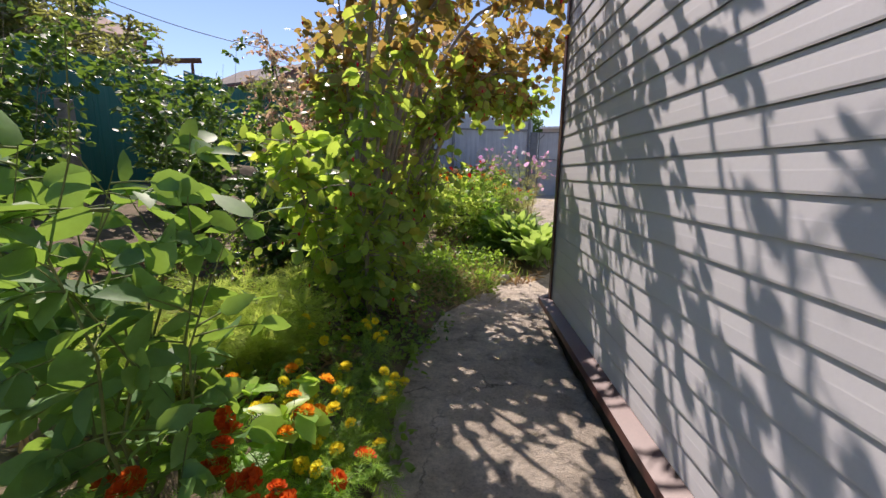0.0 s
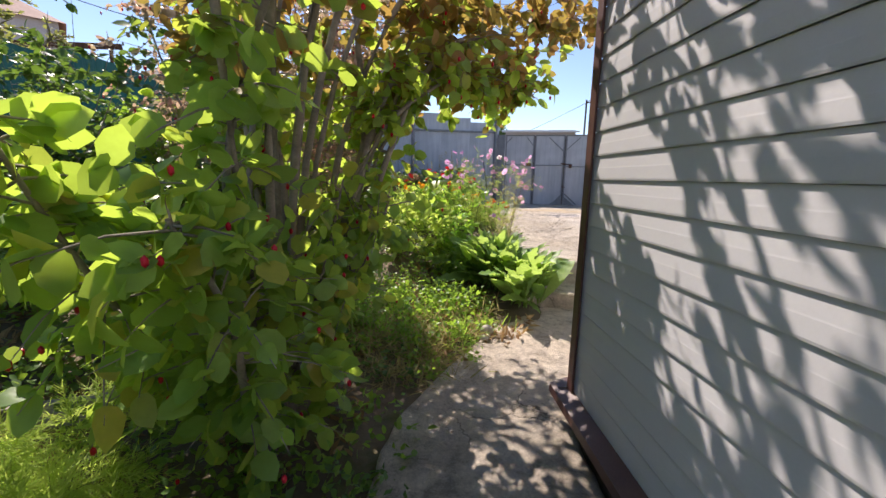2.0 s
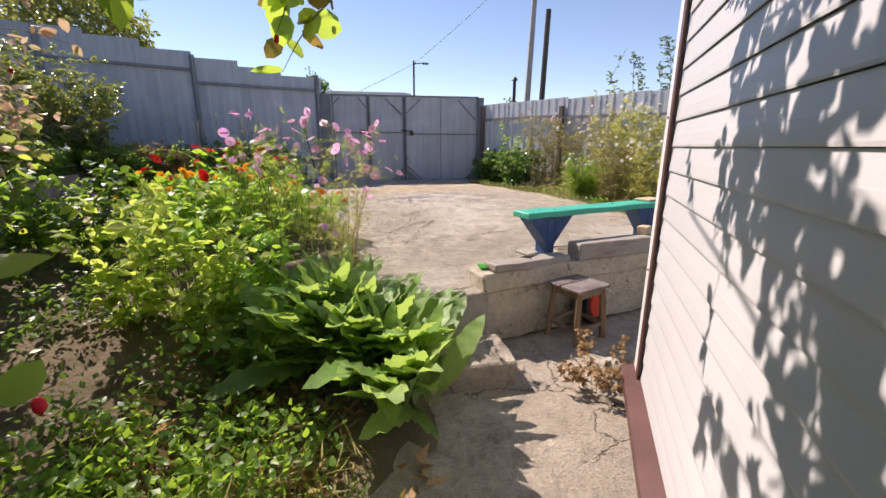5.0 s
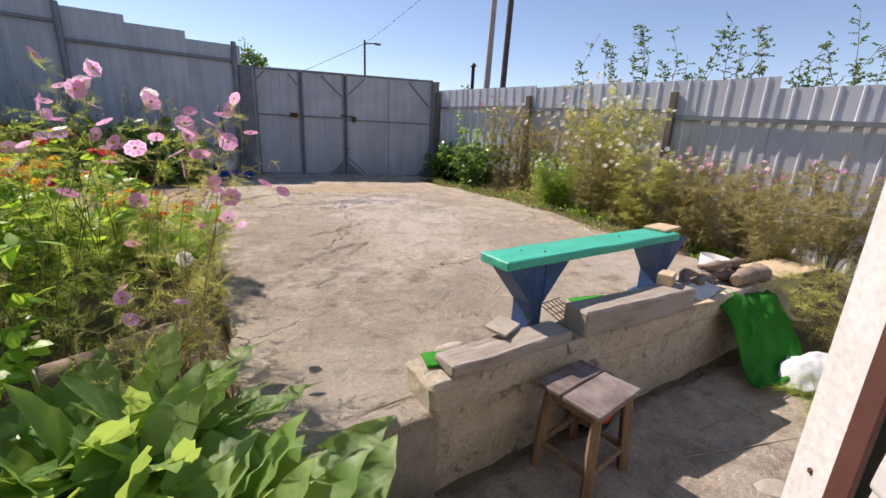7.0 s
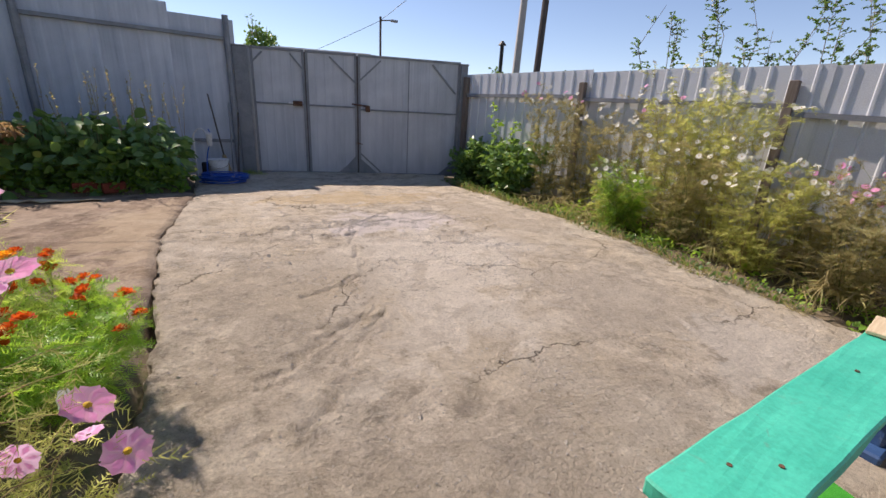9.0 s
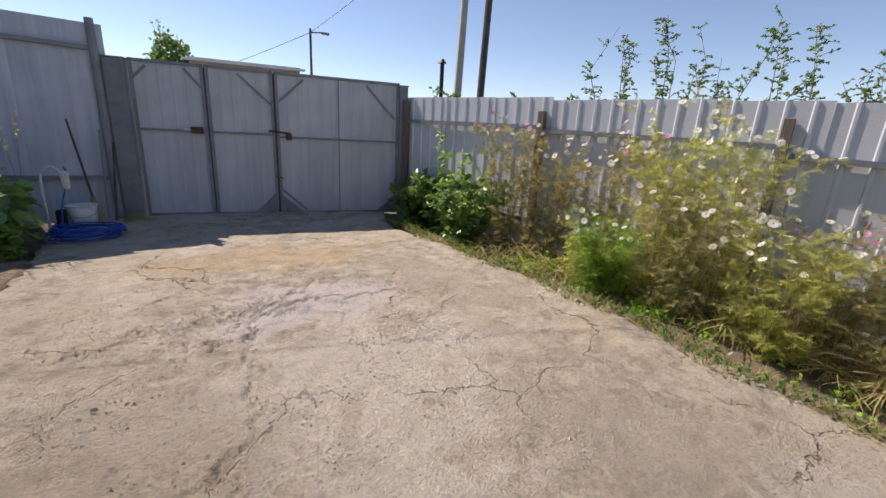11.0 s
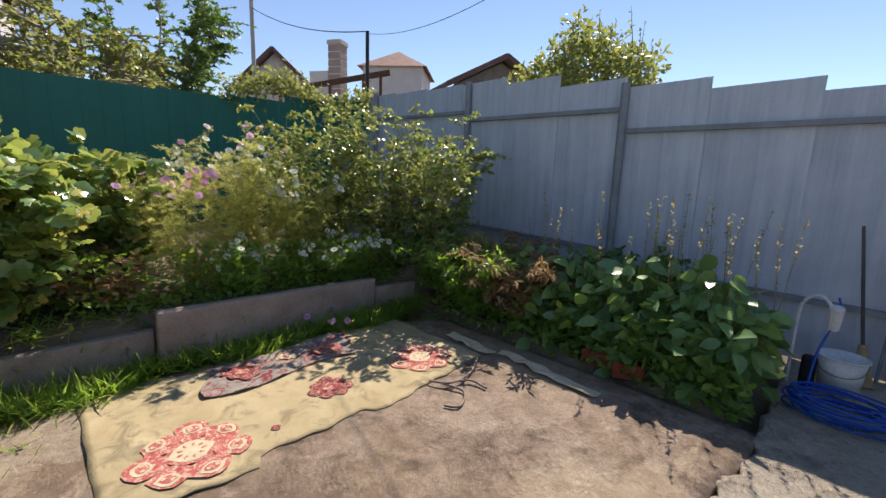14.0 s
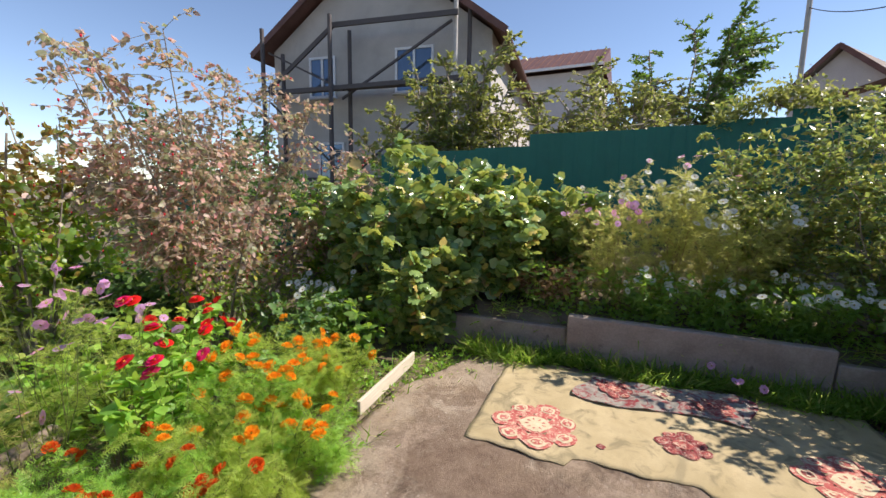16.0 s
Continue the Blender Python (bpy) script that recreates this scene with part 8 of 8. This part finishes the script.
def gable_house(name, m, label, w, depth, wall_h, ridge, wall_mat, roof_mat, base=0.0, eave=0.5):
    """Gable end at y=0 facing -y, the house running back along +y."""
    h = thing(name, m, label, "house")
    bm = bmesh.new()
    ring = [(-w / 2, base), (w / 2, base), (w / 2, wall_h), (0, ridge), (-w / 2, wall_h)]
    a = [bm.verts.new((x, 0, z)) for x, z in ring]
    b = [bm.verts.new((x, depth, z)) for x, z in ring]
    bm.faces.new(a)
    bm.faces.new(b[::-1])
    for k in (1, 4):
        j = (k + 1) % 5
        bm.faces.new((a[k], b[k], b[j], a[j]))
    bmesh.ops.recalc_face_normals(bm, faces=bm.faces[:])
    part("wall", bm, M[wall_mat], h)
    sl = (ridge - wall_h) / (w / 2)
    for s in (-1, 1):
        p0 = Vector((0, -eave, ridge + 0.10))
        x1 = s * (w / 2 + eave)
        z1 = ridge + 0.10 - sl * (w / 2 + eave)
        bm = bmesh.new()
        q = [bm.verts.new(v) for v in ((0, -eave, ridge + 0.1), (x1, -eave, z1), (x1, depth + eave, z1), (0, depth + eave, ridge + 0.1))]
        f = bm.faces.new(q)
        r = bmesh.ops.extrude_face_region(bm, geom=[f])
        bmesh.ops.translate(bm, verts=[g for g in r["geom"] if isinstance(g, bmesh.types.BMVert)], vec=(0, 0, 0.16))
        bmesh.ops.recalc_face_normals(bm, faces=bm.faces[:])
        part("roof", bm, M[roof_mat], h)
        part("bargeboard", beam((0, -eave - 0.02, ridge + 0.16), (x1, -eave - 0.02, z1 + 0.06), 0.03, 0.2), M["rooftin"], h)
        part("gutter", rod((x1, -eave, z1 + 0.03), (x1, depth + eave, z1 + 0.03), 0.06, None, 8), M["rooftin"], h)
    return h


def placed_on(p, q):
    """Pose of a front wall whose left end is p and right end q, seen from outside."""
    d = Vector((q[0] - p[0], q[1] - p[1], 0))
    mid = (Vector(p) + Vector(q)) / 2
    return pose(mid.x, mid.y, 0, 0, 0, math.degrees(math.atan2(d.y, d.x))), d.length


mh, wh = placed_on((-10.81, -1.85, 0), (-11.476, 6.364, 0))
FAR = Matrix.Translation((1.81, 10.11, 2.52)) @ Matrix.Scale(1.18, 4) @ Matrix.Translation((-1.81, -10.11, -2.52))
mh = FAR @ mh
hs1 = gable_house("house", mh, "unfinished grey rendered house with gable and timber scaffold", wh, 12.5, 7.6, 10.6, "render", "rooftin", 0.2, 0.55)
for x, z, w, h_ in ((1.50, 5.85, 1.30, 1.48), (-2.05, 5.85, 1.0, 1.42), (-1.75, 2.85, 1.0, 1.42)):
    window(hs1, w, h_, pose(x, -0.012, z))
sc = new("scaffold")
tagged(_placed(sc, mh @ pose(0, -1.1, 0)), "dark timber scaffold standing before the house wall", "scaffold")
for x, y, z0, z1 in ((-3.75, 0, 0.3, 8.0), (-3.55, 0.8, 0.3, 7.4), (-0.95, -0.2, 0.3, 8.1), (-0.75, 0.7, 0.3, 7.9), (3.15, 0.2, 0.3, 9.2), (3.45, 0.75, 0.3, 8.2)):
    part("standard", rod((x, y, z0), (x + 0.03, y, z1), 0.085, 0.07, 8), M["scaffold"] if x < 3 or y > 0.5 else M["pole"], sc)
for p, q, w in (((-3.9, 0, 5.85), (3.4, 0, 5.95), 0.14), ((-0.95, 0, 7.85), (3.3, 0, 7.8), 0.15), ((-3.6, 0.1, 6.0), (-0.9, 0, 7.85), 0.14), ((-0.8, 0.3, 5.6), (3.0, 0.4, 7.75), 0.07), ((-3.7, 0.3, 7.3), (-0.8, 0.4, 5.9), 0.06), ((-3.8, 0.1, 2.9), (3.3, 0.1, 2.9), 0.12), ((-0.8, 0.2, 2.7), (2.9, 0.4, 5.7), 0.06), ((-3.7, 0.3, 5.6), (-0.9, 0.4, 3.1), 0.05)):
    part("brace" if abs(p[2] - q[2]) > 0.5 else "ledger", beam(p, q, 0.07, w), M["scaffold"], sc)
for y in (0.25, 0.55):
    part("deck_board", box(7.2, 0.24, 0.05, 0, (-0.25, y, 5.95)), M["scaffold"], sc)

m2, w2 = placed_on((-25.4, 3.2, 0), (-25.0, 9.05, 0))
m2 = Matrix.Translation((1.81, 10.11, 2.52)) @ Matrix.Scale(1.5, 4) @ Matrix.Translation((-1.81, -10.11, -2.52)) @ m2
h2 = thing("house", m2, "pale rendered house with a brown metal roof", "house")
part("wall", box(w2, 7, 9.6, 0.0, (0, 3.5, 0.2)), M["render_pale"], h2)
bm = bmesh.new()
rv = [bm.verts.new(v) for v in ((-w2 / 2 - 0.3, -0.5, 10.0), (w2 / 2 + 0.3, -0.5, 10.0), (w2 / 2 + 0.3, 3.5, 12.0), (-w2 / 2 - 0.3, 3.5, 12.0), (-w2 / 2 - 0.3, 7.5, 10.0), (w2 / 2 + 0.3, 7.5, 10.0))]
for f in ((0, 1, 2, 3), (3, 2, 5, 4), (0, 3, 4), (1, 5, 2)):
    bm.faces.new([rv[k] for k in f])
part("roof", bm, M["rooftin"], h2)
part("gutter", box(w2 + 0.6, 0.12, 0.14, 0, (0, -0.55, 9.9)), M["pvc"], h2)
part("downpipe", rod((w2 / 2 - 0.2, -0.08, 0.3), (w2 / 2 - 0.2, -0.08, 9.9), 0.06), M["pvc"], h2)
for k in range(14):
    part("roof_seam", beam((-w2 / 2 + k * w2 / 13, -0.5, 10.03), (-w2 / 2 + k * w2 / 13, 3.5, 12.03), 0.05, 0.05), M["rooftin"], h2)

h3 = gable_house("house", pose(-22.2, 19.2, 0, 0, 0, 50), "small dark-roofed house far behind the green fence", 3.6, 5, 7.2, 8.9, "render_pale", "roofgrey", 0.2, 0.4)
h4 = thing("house", pose(-32.0, 35.5, 0, 0, 0, 40), "pale blue house with a red hip roof far off", "house")
part("wall", box(5.5, 5.5, 12.2, 0, (0, 0, 0.2)), M["render_pale"], h4)
bm = bmesh.new()
rv = [bm.verts.new(v) for v in ((-3.2, -3.2, 12.3), (3.2, -3.2, 12.3), (3.2, 3.2, 12.3), (-3.2, 3.2, 12.3), (0, 0, 14.4))]
for k in range(4):
    bm.faces.new((rv[k], rv[(k + 1) % 4], rv[4]))
part("roof", bm, M["roofred"], h4)
h5 = gable_house("shed", pose(-9.4, 23.0, 0, 0, 0, 68), "old low house with a weathered grey roof behind the fence", 4.2, 4.5, 6.0, 7.1, "roofgrey", "roofgrey", 0.2, 0.4)
h6 = gable_house("shed", pose(-1.2, 22.5, 0, 0, 0, 68), "old shed roof edge behind the grey fence", 2.6, 3.2, 3.9, 4.45, "roofgrey", "roofgrey", 0.2, 0.4)
h7 = thing("shed", pose(6.6, 26.9, 0, 0, 0, -15), "low shed with a pale corrugated roof beyond the gate", "shed")
part("wall", box(4.2, 3, 4.55, 0, (0, 1.5, 0.1)), M["render_pale"], h7)
part("roof", box(4.6, 3.6, 0.1, 0, (0, 1.4, 4.66), Matrix.Rotation(radians(6), 4, "X")), M["zinc"], h7)
ch = thing("apartment_tower", Matrix.Translation((1.3, 9.5, 2.47)) @ Matrix.Scale(5, 4) @ Matrix.Translation((-1.3, -9.5, -2.47)) @ pose(-18.9, 21.3, 0.2, 0, 0, 30), "distant tower block with brown and white banded storeys", "building")
for k in range(18):
    part("storey", box(0.70, 0.72, 0.30, 0.0, (0, 0, 2.4 + 0.36 * k)), M["farbrick"], ch)
    part("band", box(0.66, 0.68, 0.06, 0, (0, 0, 2.70 + 0.36 * k)), M["render_pale"], ch)
part("base", box(0.70, 0.70, 2.4, 0.0, (0, 0, 0)), M["farbrick"], ch)
part("wing", box(1.1, 0.8, 7.6, 0.0, (-0.95, 0.1, 0)), M["render_pale"], ch, "pale wing of the block")
part("cap", box(0.8, 0.8, 0.2, 0.0, (0, 0, 8.86)), M["render"], ch)
canopy = thing("canopy_frame", pose(-15.5, 18.8, 0, 0, 0, 45), "rusty steel canopy frame behind the green fence", "frame")
for x in (-2.2, 0, 2.2):
    part("leg", box(0.12, 0.12, 6.2 + 0.22 * x, 0, (x, 0, 0.2)), M["rust"], canopy)
part("beam", beam((-2.6, 0, 5.9), (2.6, 0, 6.9), 0.15, 0.22), M["rust"], canopy)


def mast(name, m, label, h, r0, r1, mat, square=False, arms=()):
    th = thing(name, m, label, "pole")
    if square:
        bm = bmesh.new()
        bmesh.ops.create_cone(bm, cap_ends=True, segments=4, radius1=r0, radius2=r1, depth=h)
        bmesh.ops.translate(bm, verts=bm.verts[:], vec=(0, 0, h / 2))
        bmesh.ops.bevel(bm, geom=bm.edges[:], offset=0.015, segments=1, affect="EDGES")
        part("shaft", bm, M[mat], th)
    else:
        part("shaft", rod((0, 0, 0), (0, 0, h), r0, r1, 12), M[mat], th)
    for p, q, r in arms:
        part("arm", rod(p, q, r), M[mat], th)
    return th


mast("utility_pole", pose(10.2, 17.3, 0.2, 0, 2.5, 20), "tall pale concrete utility pole beyond the fence", 9.0, 0.165, 0.105, "pole", True)
mast("utility_pole", pose(9.45, 15.4, 0.2, 0, 1.5, 0), "dark timber utility pole beyond the fence", 5.9, 0.10, 0.085, "poledark")
lp = mast("street_lamp", pose(10.9, 31.1, 0.2), "thin street lamp pole far beyond the gate", 7.1, 0.08, 0.06, "poledark", False, [((0, 0, 6.9), (0.7, 0, 7.0), 0.035)])
part("lamp_head", box(0.42, 0.16, 0.12, 0.02, (0.85, 0, 6.92)), M["gateframe"], lp, "grey lamp head")
mast("utility_pole", pose(-16.9, 16.1, 0.2), "thin grey utility pole behind the green fence", 9.2, 0.10, 0.08, "pole")
mast("steel_post", pose(-7.5, 15.3, 0.5), "thin black steel post at the fence corner", 5.4, 0.045, 0.045, "wire")
mast("steel_post", pose(-7.2, 15.0, 0.5), "short rusty steel post at the fence corner", 4.3, 0.05, 0.05, "rust")
sv = mast("stove_pipe", pose(9.75, 17.4, 0.2), "black stove pipe with a cap beyond the fence", 4.0, 0.06, 0.06, "wire")
part("cap", rod((0, 0, 4.0), (0, 0, 4.12), 0.13, 0.03, 12), M["wire"], sv)


def cable(p, q, sag, r, label):
    c = thing("cable", pose(0, 0, 0), label, "cable", "overhead cables")
    u = np.linspace(0, 1, 30)[:, None]
    pts = np.array(p) * (1 - u) + np.array(q) * u
    pts[:, 2] -= sag * 4 * (u * (1 - u))[:, 0]
    V, T = tubes([(pts, np.full(30, r))], 5)
    hang("strand", tri_mesh("strand", V, T, True), M["wire"], c)


cable((-16.9, 16.1, 9.0), (-7.5, 15.3, 5.9), 0.3, 0.014, "black cable sagging to the fence post")
cable((-7.5, 15.3, 5.85), (3.5, 13.0, 6.5), 1.0, 0.006, "black cable crossing over the yard")
cable((10.9, 31.1, 7.1), (16.5, 24.0, 13.0), 0.2, 0.014, "thin cable running up from the street lamp")
cable((10.9, 31.1, 7.1), (2.0, 40.0, 3.0), 0.2, 0.014, "thin cable running down from the street lamp")


def crumbs(name, label, n, seed, cx, cy, rx, ry, lo, hi, mat):
    """Loose chips of broken concrete, small and many."""
    rng = np.random.default_rng(seed)
    base = np.array([(1, 0, 0), (-0.5, 0.87, 0), (-0.5, -0.87, 0), (0.1, 0.1, 0.75)])
    tri = np.array([(0, 1, 3), (1, 2, 3), (2, 0, 3)])
    x, y = cx + rng.normal(0, rx, n), cy + rng.normal(0, ry, n)
    ok = (x > 1.15) & (x < 5.15) & (y > 6.3) & (y < 13.2)
    x, y = x[ok], y[ok]
    k = len(x)
    z = np.array([float(terrace_z(a, b)) for a, b in zip(x, y)])
    s_ = rng.uniform(lo, hi, k) * rng.uniform(0.4, 1, k)
    a = rng.uniform(0, 6.28, k)
    c, sn = np.cos(a), np.sin(a)
    V = np.stack([x[:, None] + s_[:, None] * (base[None, :, 0] * c[:, None] - base[None, :, 1] * sn[:, None]),
                  y[:, None] + s_[:, None] * (base[None, :, 0] * sn[:, None] + base[None, :, 1] * c[:, None]),
                  z[:, None] - 0.003 + s_[:, None] * base[None, :, 2]], -1).reshape(-1, 3)
    F = (tri[None] + (np.arange(k) * 4)[:, None, None]).reshape(-1, 3)
    tagged(hang(name, tri_mesh(name, V, F), mat), label, "gravel", "", "stuff")


crumbs("gravel", "pale stone chips where the slab's skin has crumbled away", 5200, 400, 3.2, 10.1, 0.40, 0.24, 0.004, 0.015, M["chalk"])
crumbs("gravel", "pale stone chips on a worn patch of the slab", 1800, 404, 3.65, 8.9, 0.26, 0.3, 0.004, 0.012, M["chalk"])
crumbs("gravel", "crusty concrete crumbs on the yard slab", 5200, 403, 2.9, 9.9, 0.9, 0.8, 0.005, 0.016, M["chalk"])
crumbs("gravel", "pale chips strewn over the near part of the slab", 1400, 405, 2.4, 7.4, 0.7, 0.7, 0.004, 0.013, M["chalk"])
crumbs("gravel", "scattered pale grit on the yard slab", 1500, 401, 3.0, 8.6, 1.2, 1.5, 0.004, 0.012, M["stone"])
crumbs("gravel", "brown grit on the yard slab", 1200, 402, 2.8, 9.0, 1.3, 2.0, 0.003, 0.009, M["clay"])
